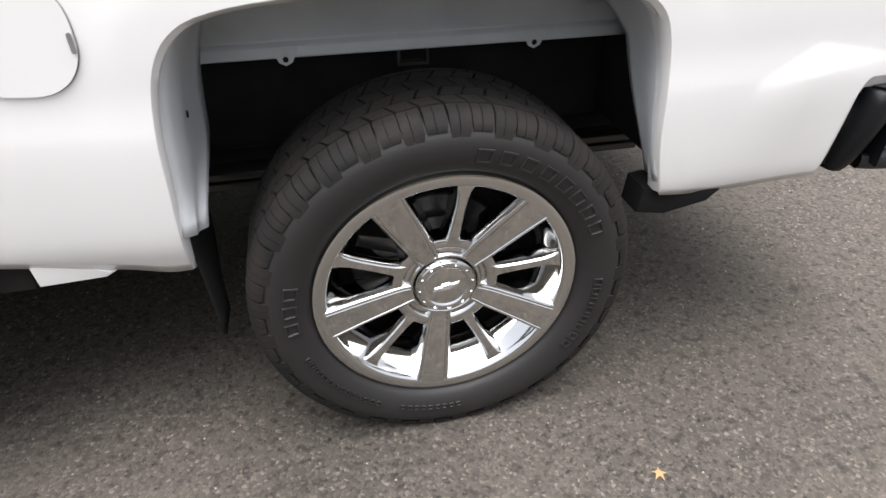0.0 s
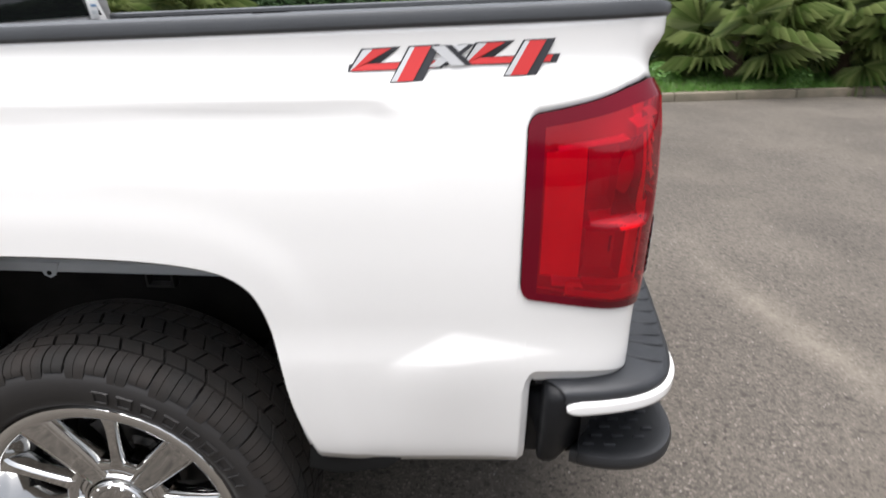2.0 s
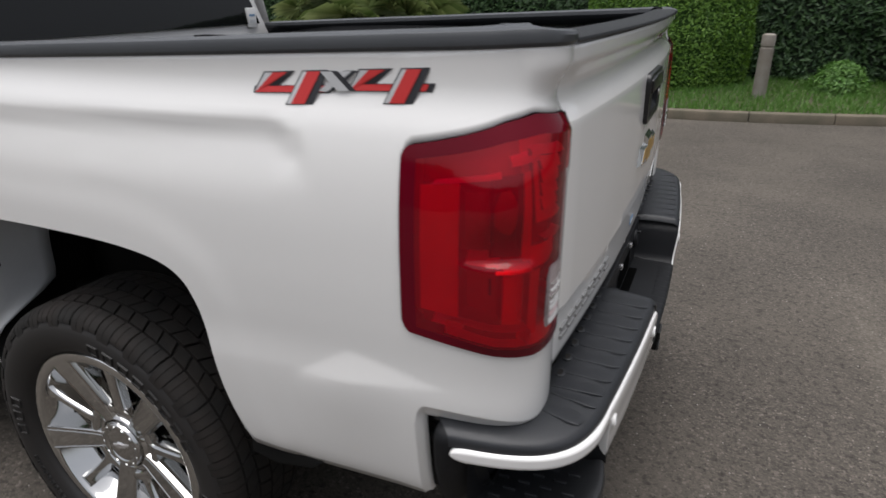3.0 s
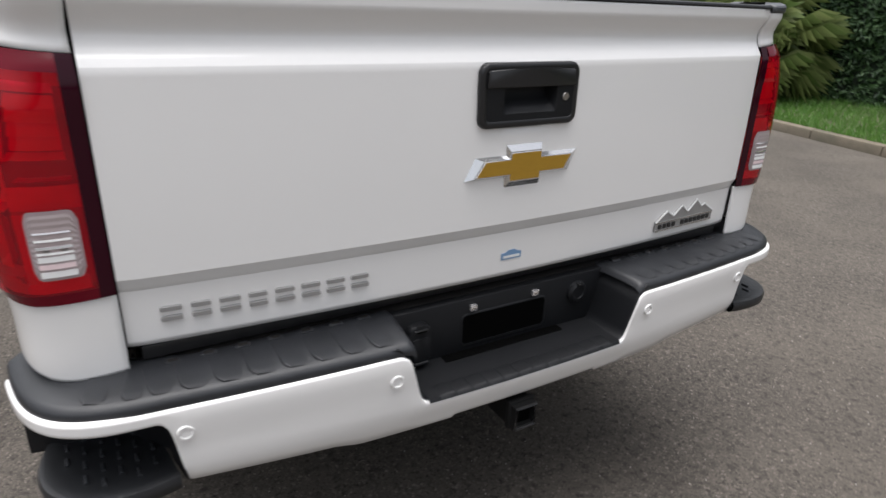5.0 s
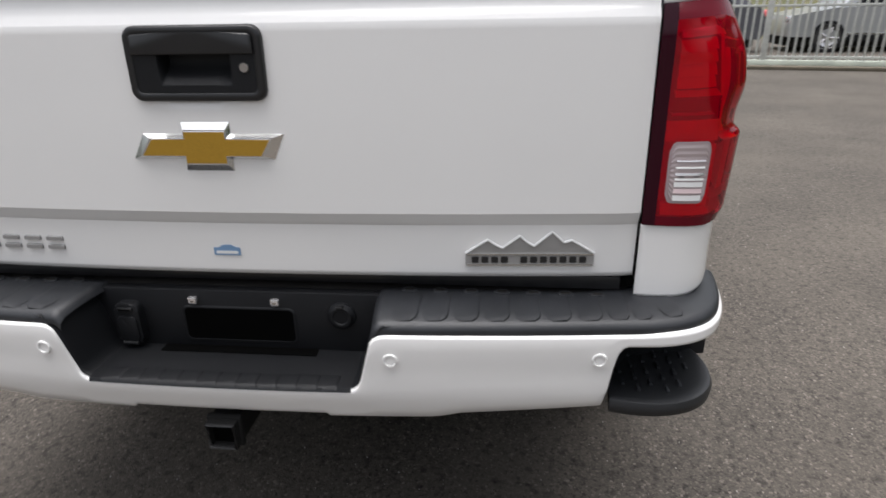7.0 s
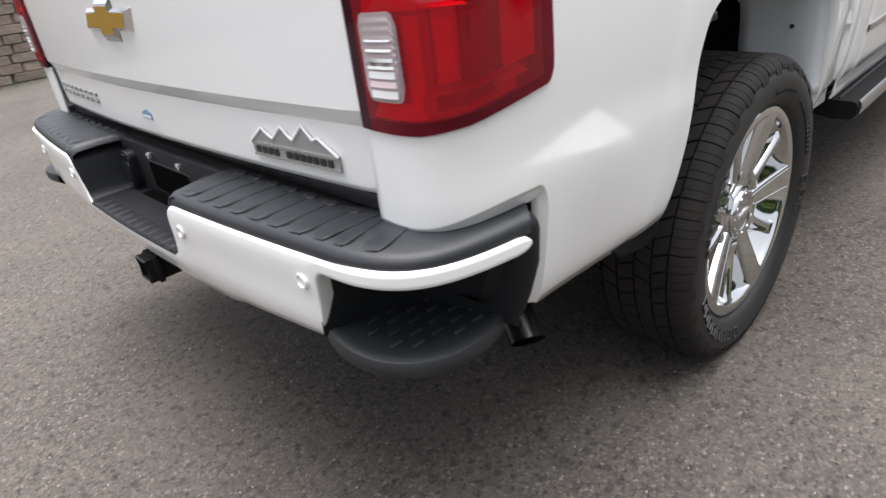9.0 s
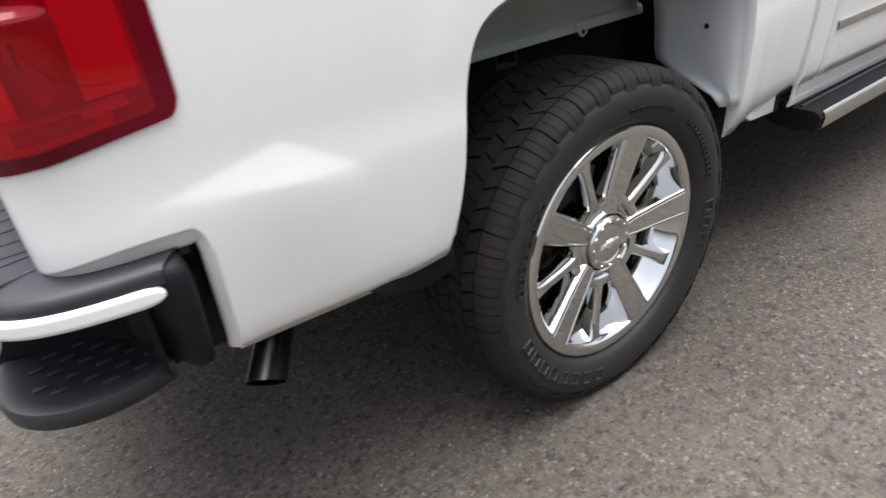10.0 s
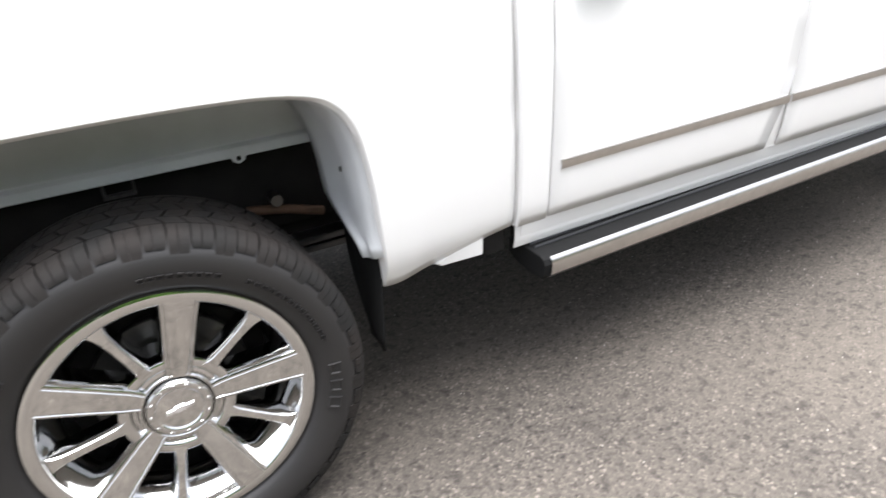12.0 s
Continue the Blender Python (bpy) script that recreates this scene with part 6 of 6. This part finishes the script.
# roof, screen, bonnet, nose
rows = [[(x, y, z + 0.035 * (1 - (y / 0.7) ** 2)) for y in (-0.70, -0.5, -0.2, 0.2, 0.5, 0.70)] for x, z in ((-1.05, 1.80), (-1.2, 1.835), (-1.8, 1.85), (-2.3, 1.82), (-2.5, 1.79))]
part("cab_roof", sheet(rows), WHITE, truck)
rows = [[(x, y * w, z) for y in (-1, -0.5, 0, 0.5, 1)] for x, z, w in ((-2.5, 1.80, 0.70), (-2.8, 1.55, 0.80), (-3.08, 1.29, 0.88))]
part("windscreen", sheet(rows), GLASS, truck)
rows = [[(x, y, z - 0.05 * (y / 0.93) ** 2) for y in (-0.93, -0.6, -0.2, 0.2, 0.6, 0.93)] for x, z in ((-3.06, 1.30), (-3.6, 1.285), (-4.2, 1.25), (-4.45, 1.20))]
part("bonnet", sheet(rows), WHITE, truck)
part("grille", box_bm((-4.50, -0.88, 0.72), (-4.43, 0.88, 1.19), 0.03), CHROME, truck)
part("front_bumper", box_bm((-4.60, -0.98, 0.48), (-4.40, 0.98, 0.72), 0.05), CHROME, truck)


# ---- surroundings ----
def kerb_y(x):
    return 6.08 + 0.255 * math.sqrt((x - 0.6) ** 2 + 1.0)


XS = [-10.3 + 0.915 * k for k in range(27)]
kerb = thing("kerb", "weathered concrete kerb along the grass verge", "kerb", kind="structure")
for a, b in zip(XS[:-1], XS[1:]):
    b -= 0.012
    rows = []
    for x in (a, (a + b) / 2, b):
        y = kerb_y(x)
        rows.append([(x, y - 0.005, -0.03), (x, y, 0.085), (x, y + 0.012, 0.105), (x, y + 0.13, 0.112), (x, y + 0.14, -0.03)])
    bm = sheet(rows)
    bm.verts.ensure_lookup_table()
    bm.faces.new([bm.verts[k] for k in range(5)])
    bm.faces.new([bm.verts[10 + k] for k in range(5)])
    part("kerb_stone", bm, CONCRETE, kerb, angle=50)

rng = random.Random(11)


def verge_z(x, y):
    return 0.095 + 0.05 * ss((y - kerb_y(x)) / 1.5) + 0.012 * noise.noise((x * 1.3, y * 1.3, 0))


rows = []
for i in range(9):
    rows.append([(x, kerb_y(x) + 0.13 + (11.5 - kerb_y(x) - 0.13) * i / 8, verge_z(x, kerb_y(x) + 0.13 + (11.5 - kerb_y(x)) * i / 8)) for x in XS])
tagged(link("grass_verge", sheet(rows), SOIL), "grassy verge behind the kerb", "verge", kind="structure")


def blades(name, count, place, height, width, mat, label, category):
    verts, faces = [], []
    for _ in range(count):
        x, y, z = place()
        a = rng.uniform(0, 2 * math.pi)
        h, w = height * rng.uniform(0.5, 1.25), width * rng.uniform(0.7, 1.3)
        lx, ly = rng.gauss(0, 0.35) * h, rng.gauss(0, 0.35) * h
        n = len(verts)
        verts += [(x - w * math.cos(a), y - w * math.sin(a), z), (x + w * math.cos(a), y + w * math.sin(a), z), (x + lx, y + ly, z + h)]
        faces.append((n, n + 1, n + 2))
    me = bpy.data.meshes.new(name)
    me.from_pydata(verts, [], faces)
    me.materials.append(mat)
    return tagged(new(name, me), label, category, kind="stuff")


def on_verge():
    x = rng.uniform(-9.5, 9.5)
    y = kerb_y(x) + 0.13 + (rng.random() ** 1.3) * 2.9
    return x, y, verge_z(x, y) - 0.005


blades("grass", 52000, on_verge, 0.092, 0.0065, GRASS, "short green grass on the verge", "grass")


def leaf_cards(points, size, mat, name, parent=None):
    """Many small leaves, each a folded quad, at points with normals."""
    verts, faces = [], []
    for p, nrm in points:
        nrm = (Vector(nrm) + Vector((rng.gauss(0, 0.5), rng.gauss(0, 0.5), rng.gauss(0, 0.5)))).normalized()
        t = nrm.orthogonal().normalized()
        t.rotate(Matrix.Rotation(rng.uniform(0, 6.28), 3, nrm))
        b = nrm.cross(t)
        s = size * rng.uniform(0.6, 1.4)
        n = len(verts)
        p = Vector(p)
        verts += [p - t * s, p + b * s * 0.42 + nrm * s * 0.15, p + t * s, p - b * s * 0.42 + nrm * s * 0.15]
        faces += [(n, n + 1, n + 2), (n, n + 2, n + 3)]
    me = bpy.data.meshes.new(name)
    me.from_pydata(verts, [], faces)
    me.materials.append(mat)
    ob = new(name, me)
    if parent:
        ob.parent = parent
    return ob


def hedge(name, x0, x1, y, height, depth, leaves, label, size=0.035, y_slope=0.0):
    h = thing(name, label, "hedge")

    def front(x, z):
        return y + y_slope * (x - x0) + 0.16 * noise.noise((x * 0.7, z * 0.7, 1.0)) + 0.07 * noise.noise((x * 2.3, z * 2.3, 5.0)) - 0.10 * (z / height)
    rows = []
    nx = int((x1 - x0) / 0.3)
    for i in range(nx + 1):
        x = x0 + (x1 - x0) * i / nx
        row = [(x, front(x, height * j / 10), 0.05 + height * j / 10) for j in range(11)]
        row += [(x, front(x, height) + depth, height + 0.1), (x, front(x, height) + depth, 0.0)]
        rows.append(row)
    # added core sheet, coloured as the shade behind the leaves
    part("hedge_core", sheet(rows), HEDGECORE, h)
    pts = []
    for _ in range(leaves):
        x, z = rng.uniform(x0, x1), rng.uniform(0.02, height)
        pts.append(((x, front(x, z) - rng.uniform(-0.02, 0.09), z + 0.05), (0, -1, 0.5)))
    for _ in range(leaves // 6):
        x, d = rng.uniform(x0, x1), rng.uniform(0, depth)
        pts.append(((x, front(x, height) + d, height + 0.08 + rng.uniform(0, 0.1)), (0, 0, 1)))
    tagged(leaf_cards(pts, size, HEDGE, "hedge_leaves", h), kind="stuff")
    return h


hedge("clipped_hedge", -7.6, 13.4, 9.50, 3.5, 1.0, 72000, "tall dark green clipped hedge behind the verge", 0.045)


def topiary(x, y, radius, height):
    t = thing("topiary", "bright green clipped conifer column in front of the hedge", "topiary", at=(x, y, 0.1))

    def r_at(z, a):
        f = z / height
        base = radius * (0.92 + 0.22 * f if f < 0.25 else 0.975 - 0.28 * (f - 0.25)) * (1 - 0.7 * ss((f - 0.9) / 0.1))
        sq = 1.0 + 0.06 * math.cos(4 * a)
        return base * sq * (1 + 0.05 * noise.noise((math.cos(a) * 2, math.sin(a) * 2, z * 1.5)))
    rows = []
    for j in range(17):
        z = height * j / 16
        rows.append([(r_at(z, 2 * math.pi * k / 36) * 0.97 * math.cos(2 * math.pi * k / 36), r_at(z, 2 * math.pi * k / 36) * 0.97 * math.sin(2 * math.pi * k / 36), z) for k in range(36)])
    # added core, its dark colour paints the shade within the foliage
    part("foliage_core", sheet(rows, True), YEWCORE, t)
    pts = []
    for _ in range(30000):
        a, z = rng.uniform(math.pi * 0.9, math.pi * 2.1), rng.uniform(0.0, height)
        r = r_at(z, a) + rng.uniform(-0.03, 0.03)
        pts.append(((r * math.cos(a), r * math.sin(a), z), (math.cos(a), math.sin(a), 0.6)))
    tagged(leaf_cards(pts, 0.024, YEW, "foliage", t), kind="stuff")


topiary(0.31, 8.80, 1.20, 3.3)


def palm(x, y, trunk_h, reach, count, seed):
    r = random.Random(seed)
    p = thing("fan_palm", "bushy green fan palm with pale blade tips", "palm", at=(x, y, 0.1), group="fan palms")
    rings = [(0, 0, 0), (0.03, 0.02, trunk_h * 0.5), (0.0, 0.04, trunk_h)]
    part("trunk", tube(rings, [0.14, 0.12, 0.10], 10), TRUNK, p, "fibrous brown trunk")
    verts, faces = [], []
    stems = bmesh.new()
    for k in range(count):
        az = r.uniform(0, 2 * math.pi)
        el = radians(r.uniform(-25, 80))
        ln = reach * r.uniform(0.55, 1.0)
        d = Vector((math.cos(az) * math.cos(el), math.sin(az) * math.cos(el), math.sin(el)))
        base = Vector((0.02, 0.03, trunk_h * r.uniform(0.55, 1.0)))
        tip = base + d * ln * 0.55 + Vector((0, 0, -0.08 * ln))
        tube([base, base + d * ln * 0.3, tip], [0.009, 0.007, 0.005], 5, stems, caps=False)
        side = d.cross(Vector((0, 0, 1)))
        side = side.normalized() if side.length > 0.1 else Vector((1, 0, 0))
        up = side.cross(d).normalized()
        tilt = r.uniform(-0.6, 0.6)
        side = (side * math.cos(tilt) + up * math.sin(tilt)).normalized()
        up = side.cross(d).normalized()
        blade_n = 24
        for j in range(blade_n):
            a = radians(-125 + 250 * j / (blade_n - 1))
            bl = ln * 0.48 * (0.75 + 0.25 * math.cos(a)) * r.uniform(0.88, 1.08)
            way = (d * math.cos(a) + side * math.sin(a)).normalized()
            wide = way.cross(up).normalized() * bl * 0.021
            mid = tip + way * bl * 0.6 + up * 0.06 * bl
            end = tip + way * bl + Vector((0, 0, -0.20 * bl)) - up * 0.03 * bl
            n = len(verts)
            verts += [tip, mid + wide, end, mid - wide]
            faces += [(n, n + 1, n + 2), (n, n + 2, n + 3)]
    me = bpy.data.meshes.new("crown")
    me.from_pydata(verts, [], faces)
    me.materials.append(PALM)
    crown = new("crown", me)
    crown.parent = p
    part("leaf_stalk", stems, PALM, p)
    return p


palm(4.70, 8.36, 0.83, 1.70, 110, 1)
palm(6.4, 8.5, 1.1, 1.64, 95, 2)
palm(-4.46, 8.63, 1.05, 1.55, 115, 3)
palm(8.3, 8.9, 1.0, 1.74, 80, 4)
palm(-6.1, 9.0, 1.0, 1.42, 80, 5)


def low_shrub(x, y, r0, h):
    s = thing("low_shrub", "low leafy green shrub on the verge", "shrub", at=(x, y, 0.1), group="low shrubs")
    pts = []
    for _ in range(2600):
        a, e = rng.uniform(0, 6.28), rng.uniform(0, 1.5)
        rad = r0 * (0.8 + 0.3 * noise.noise((a, e * 2, x))) * rng.uniform(0.75, 1.0)
        pts.append(((rad * math.cos(a) * math.cos(e), rad * math.sin(a) * math.cos(e), h * math.sin(e) * rng.uniform(0.7, 1)), (math.cos(a), math.sin(a), 0.8)))
    tagged(leaf_cards(pts, 0.03, GRASS, "foliage", s), kind="stuff")
    part("stem", tube([(0, 0, -0.02), (0, 0, h * 0.7)], 0.015, 6), TRUNK, s)


low_shrub(2.70, 8.36, 0.5, 0.47)
low_shrub(3.5, 8.0, 0.39, 0.31)
low_shrub(5.4, 7.85, 0.39, 0.33)

# bollard
bol = thing("bollard", "weathered wooden bollard on the grass verge", "bollard", at=(1.70, 7.62, 0.06))
bm = lathe([(0.086, 0.0), (0.084, 0.70), (0.077, 0.708), (0.077, 0.722), (0.084, 0.73), (0.084, 0.85), (0.078, 0.868), (0.05, 0.88), (0.0, 0.884)], 24)
bmesh.ops.rotate(bm, matrix=Matrix.Rotation(radians(90), 3, "X"), verts=bm.verts)
part("post", bm, WOOD, bol)

# ---- gate, sill and the yard beyond ----
A, B = Vector((-11.3, 2.1, 0)), Vector((-9.7, 8.6, 0))
along = (B - A).normalized()
span = (B - A).length
yaw = math.degrees(math.atan2(along.y, along.x))
gate = thing("yard_gate", "grey galvanised bar gate standing on a pale sill", "gate", at=(A.x, A.y, 0.0), rz=yaw)
part("gate_sill", box_bm((-0.1, -0.06, 0.0), (span + 0.1, 0.06, 0.15), 0.02), SILL, gate, "pale green painted sill")
part("threshold", box_bm((-0.1, -0.36, -0.02), (span + 0.1, -0.06, 0.06), 0.01), CONCRETE, gate)
n_bars = int(span / 0.128)
bar0 = None
for k in range(n_bars + 1):
    if bar0 is None:
        bar0 = part("bar", box_bm((-0.019, -0.012, 0.15), (0.019, 0.012, 2.05), 0.004), GATEPAINT, gate)
        bar0.matrix_basis = Matrix.Translation((0.05, 0, 0))
    else:
        again("bar", bar0, gate, Matrix.Translation((0.05 + k * (span - 0.1) / n_bars, 0, 0)))
for z in (0.20, 1.10, 1.95):
    part("rail", box_bm((0, -0.018, z - 0.022), (span, 0.018, z + 0.022), 0.004), GATEPAINT, gate)
for x in (-0.04, span * 0.5, span + 0.04):
    part("post", box_bm((x - 0.05, -0.05, 0.0), (x + 0.05, 0.05, 2.15), 0.008), GATEPAINT, gate)


def side_hedge(name, p, q, height, leaves, label):
    h = thing(name, label, "hedge", at=(p[0], p[1], 0.0), rz=math.degrees(math.atan2(q[1] - p[1], q[0] - p[0])))
    ln = math.hypot(q[0] - p[0], q[1] - p[1])

    def front(x, z):
        return 0.18 * noise.noise((x * 1.1, z * 1.1, 9.0)) + 0.08 * noise.noise((x * 3, z * 3, 2.0))
    rows = []
    for i in range(13):
        x = ln * i / 12
        rows.append([(x, front(x, height * j / 10), height * j / 10) for j in range(11)] + [(x, 0.8, height), (x, 0.8, 0)])
    # core sheet added behind the ivy, dark as the shade inside it
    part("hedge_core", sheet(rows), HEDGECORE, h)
    pts = []
    for _ in range(leaves):
        x, z = rng.uniform(-0.1, ln + 0.1), rng.uniform(0, height)
        pts.append(((x, front(x, z) - rng.uniform(-0.02, 0.10), z), (0, -1, 0.5)))
    tagged(leaf_cards(pts, 0.05, HEDGE, "hedge_leaves", h), kind="stuff")


side_hedge("ivy_hedge", (-9.75, 8.95), (-6.9, 9.9), 3.0, 9000, "dark ivy hedge beside the gate post")
side_hedge("ivy_hedge", (-12.6, -1.8), (-11.6, 1.75), 2.6, 9000, "dark ivy hedge beside the yard gate")


# parked cars behind the gate
def parked_car(x, y, rz, paint, label, estate):
    c = thing("parked_car", label, "car", at=(x, y, 0), rz=rz, group="cars parked behind the gate")
    W = 1.8
    low = [(-2.25, 0.35), (-2.3, 0.6), (-2.2, 0.82), (-1.3, 0.98), (2.1, 1.02), (2.25, 0.80), (2.28, 0.45), (2.2, 0.30)]
    bm = prism(low, lambda u, v, w: (u, -W / 2 + w, v), W, bevel=0.05)
    part("body", bm, paint, c)
    top = [(-1.25, 0.97), (-0.45, 1.46), (0.3, 1.52), (1.4, 1.48), (2.05 if estate else 1.8, 1.0)]
    bm = prism(top, lambda u, v, w: (u, (-W / 2 + 0.08 + w * 0.915) * (1 - 0.14 * ss((v - 1.0) / 0.5)), v), W, bevel=0.03)
    part("roof", bm, paint, c)
    for sgn in (-1, 1):
        for pts in ([(-0.95, 1.03), (-0.38, 1.40), (0.28, 1.45), (0.30, 1.04)], [(0.38, 1.04), (0.36, 1.45), (1.25, 1.41), (1.55, 1.05)]):
            bm = prism(pts, lambda u, v, w, sgn=sgn: (u, sgn * ((W / 2 - 0.05) * (1 - 0.14 * ss((v - 1.0) / 0.5)) + w + 0.012), v), 0.01)
            part("side_window", bm, GLASS, c)
        part("chrome_strip", box_bm((-1.0, sgn * W / 2 - 0.012, 0.40), (1.1, sgn * W / 2 + 0.012, 0.43), 0.004), CHROME, c)
        part("sill_trim", box_bm((-0.95, sgn * W / 2 - 0.016, 0.24), (1.0, sgn * W / 2 + 0.010, 0.39), 0.01), PLASTIC, c)
        part("window_line", tube([(-1.0, sgn * (W / 2 - 0.02), 1.015), (1.7, sgn * (W / 2 - 0.02), 1.03)], 0.012, 6), CHROME, c)
        part("rear_light", box_bm((2.12, sgn * 0.72 - 0.14, 0.80), (2.285, sgn * 0.72 + 0.14, 0.95), 0.02), REDIN, c)
        part("headlight", box_bm((-2.27, sgn * 0.66 - 0.18, 0.66), (-2.12, sgn * 0.66 + 0.18, 0.80), 0.02), LAMPWHITE, c)
        for wx in (-1.38, 1.38):
            tyre = part("tyre", lathe([(0.20, -0.10), (0.30, -0.105), (0.325, -0.08), (0.325, 0.08), (0.30, 0.105), (0.2, 0.1)], 32), RUBBER, c)
            tyre.matrix_basis = Matrix.Translation((wx, sgn * (W / 2 - 0.10), 0.325))
            bm = lathe([(0.0, sgn * 0.10), (0.05, sgn * 0.10), (0.06, sgn * 0.085), (0.235, sgn * 0.09), (0.255, sgn * 0.106)], 32)
            for k in range(5):
                a = 2 * math.pi * k / 5
                tube([(0.05 * math.cos(a), sgn * 0.105, 0.05 * math.sin(a)), (0.24 * math.cos(a), sgn * 0.108, 0.24 * math.sin(a))], 0.022, 6, bm)
            part("rim", bm, LAMPWHITE, tyre)
            arch = part("wheel_arch", lathe([(0.30, -0.03), (0.37, -0.03), (0.37, 0.03), (0.30, 0.03)], 32, close=True), PLASTIC, c)
            arch.matrix_basis = Matrix.Translation((wx, sgn * (W / 2 - 0.018), 0.335))
    part("underside", box_bm((-2.1, -0.8, 0.11), (2.1, 0.8, 0.4), 0.05), VOID, c)
    return c


parked_car(-14.8, 4.3, 88, CARGREY, "dark grey estate car with chrome window line", True)
parked_car(-14.6, 9.35, 88, CARSILVER, "silver car parked beyond the gate", False)


def far_trees(name, x0, x1, y0, y1, height, count, label, seed):
    """A loose bank of foliage behind everything else."""
    r = random.Random(seed)
    t = thing(name, label, "trees", kind="stuff")
    pts = []
    for _ in range(count):
        f = r.random()
        x, y = x0 + (x1 - x0) * f, y0 + (y1 - y0) * f
        top = height * (0.75 + 0.35 * noise.noise((f * 6, seed, 0)))
        z = r.uniform(0, top)
        pts.append(((x + r.gauss(0, 0.4), y + r.gauss(0, 0.4), z), (r.gauss(0, 1), r.gauss(0, 1), 0.5)))
    tagged(leaf_cards(pts, 0.22, HEDGE, "tree_leaves", t), kind="stuff")


far_trees("far_foliage", -24, -22, -10, 22, 5.5, 9000, "far bank of trees beyond the yard", 2)
# dry grass bank behind the parked cars
rows = [[(-19.0 - 0.3 * k, y, 0.6 * k + 0.1 * noise.noise((y, k, 0))) for y in range(-10, 24, 2)] for k in range(4)]
tagged(link("dry_bank", sheet(rows), material("dry_grass", (0.24, 0.215, 0.12), 0.9, vary=0.7, vscale=3, second=(0.11, 0.13, 0.06))), "dry yellowish grass bank beyond the parked cars", "bank", kind="structure")

# ---- stone wall on the driver's side of the yard ----
wall = thing("stone_wall", "low brown wall of rough stone courses", "wall", at=(0, -8.7, 0), kind="structure")
part("wall_core", box_bm((-14, -0.32, 0.0), (14, -0.04, 1.25), 0.02), STONE, wall)
stones = []
for k in range(5):
    bm = box_bm((-0.5, -0.06, 0.0), (0.5, 0.06, 1.0), 0.045, 1)
    for v in bm.verts:
        v.co += Vector((rng.uniform(-0.03, 0.03), rng.uniform(-0.012, 0.012), rng.uniform(-0.04, 0.04)))
    ob = part("stone", bm, STONE, wall, smooth=False)
    stones.append(ob)
first_used = set()
for row in range(10):
    x = -9.5 + rng.uniform(0, 0.2)
    while x < 0.5:
        w = rng.uniform(0.22, 0.55)
        k = rng.randrange(5)
        m = Matrix.Translation((x + w / 2, -0.035, 0.008 + row * 0.122)) @ Matrix.Diagonal((w * 0.975, rng.uniform(0.85, 1.2), 0.116, 1))
        if k not in first_used:
            stones[k].matrix_basis = m
            first_used.add(k)
        else:
            again("stone", stones[k], wall, m)
        x += w
blades("wall_weeds", 500, lambda: (rng.uniform(-8, 9), -8.55 + abs(rng.gauss(0, 0.12)), 0.0), 0.10, 0.008, GRASS, "weeds at the foot of the stone wall", "weeds")
far_trees("wall_foliage", -14, 14, -11.5, -11.5, 3.2, 9000, "dark shrubs behind the stone wall", 7)

# a fallen leaf and pale chips on the asphalt
leaf = bmesh.new()
ring = [leaf.verts.new((0.02 * r0 * math.cos(a), 0.02 * r0 * math.sin(a), 0.002 + 0.006 * (k % 2))) for k, (r0, a) in enumerate(((1, 0), (0.35, 0.6), (1.0, 1.25), (0.4, 1.9), (0.9, 2.5), (0.4, 3.1), (0.9, 3.8), (0.35, 4.4), (1.0, 5.0), (0.4, 5.6)))]
leaf.faces.new(ring)
fl = tagged(link("fallen_leaf", leaf, material("ochre_leaf", (0.36, 0.23, 0.11), 0.7, vary=0.4, vscale=60), smooth=False), "small ochre fallen leaf on the asphalt", "leaf")
fl.matrix_basis = Matrix.Translation((0.43, -1.27, 0.001))
verts, faces = [], []
for _ in range(3600):
    x, y = rng.uniform(-3, 5), rng.uniform(-3.5, 5)
    s, a = rng.uniform(0.0015, 0.0042), rng.uniform(0, 3)
    n = len(verts)
    for c0, z in ((1.0, -0.001), (0.55, s * 0.7)):
        for q in range(4):
            verts.append((x + s * c0 * math.cos(a + q * 1.57), y + s * c0 * 0.8 * math.sin(a + q * 1.57), z))
    faces += [(n + 4, n + 5, n + 6, n + 7)] + [(n + q, n + (q + 1) % 4, n + 4 + (q + 1) % 4, n + 4 + q) for q in range(4)]
me = bpy.data.meshes.new("stone_chips")
me.from_pydata(verts, [], faces)
me.materials.append(material("pale_stone_chip", (0.30, 0.28, 0.255), 0.8, vary=0.5, vscale=3))
tagged(new("stone_chips", me), "loose pale stone chips on the asphalt", "gravel", kind="stuff")
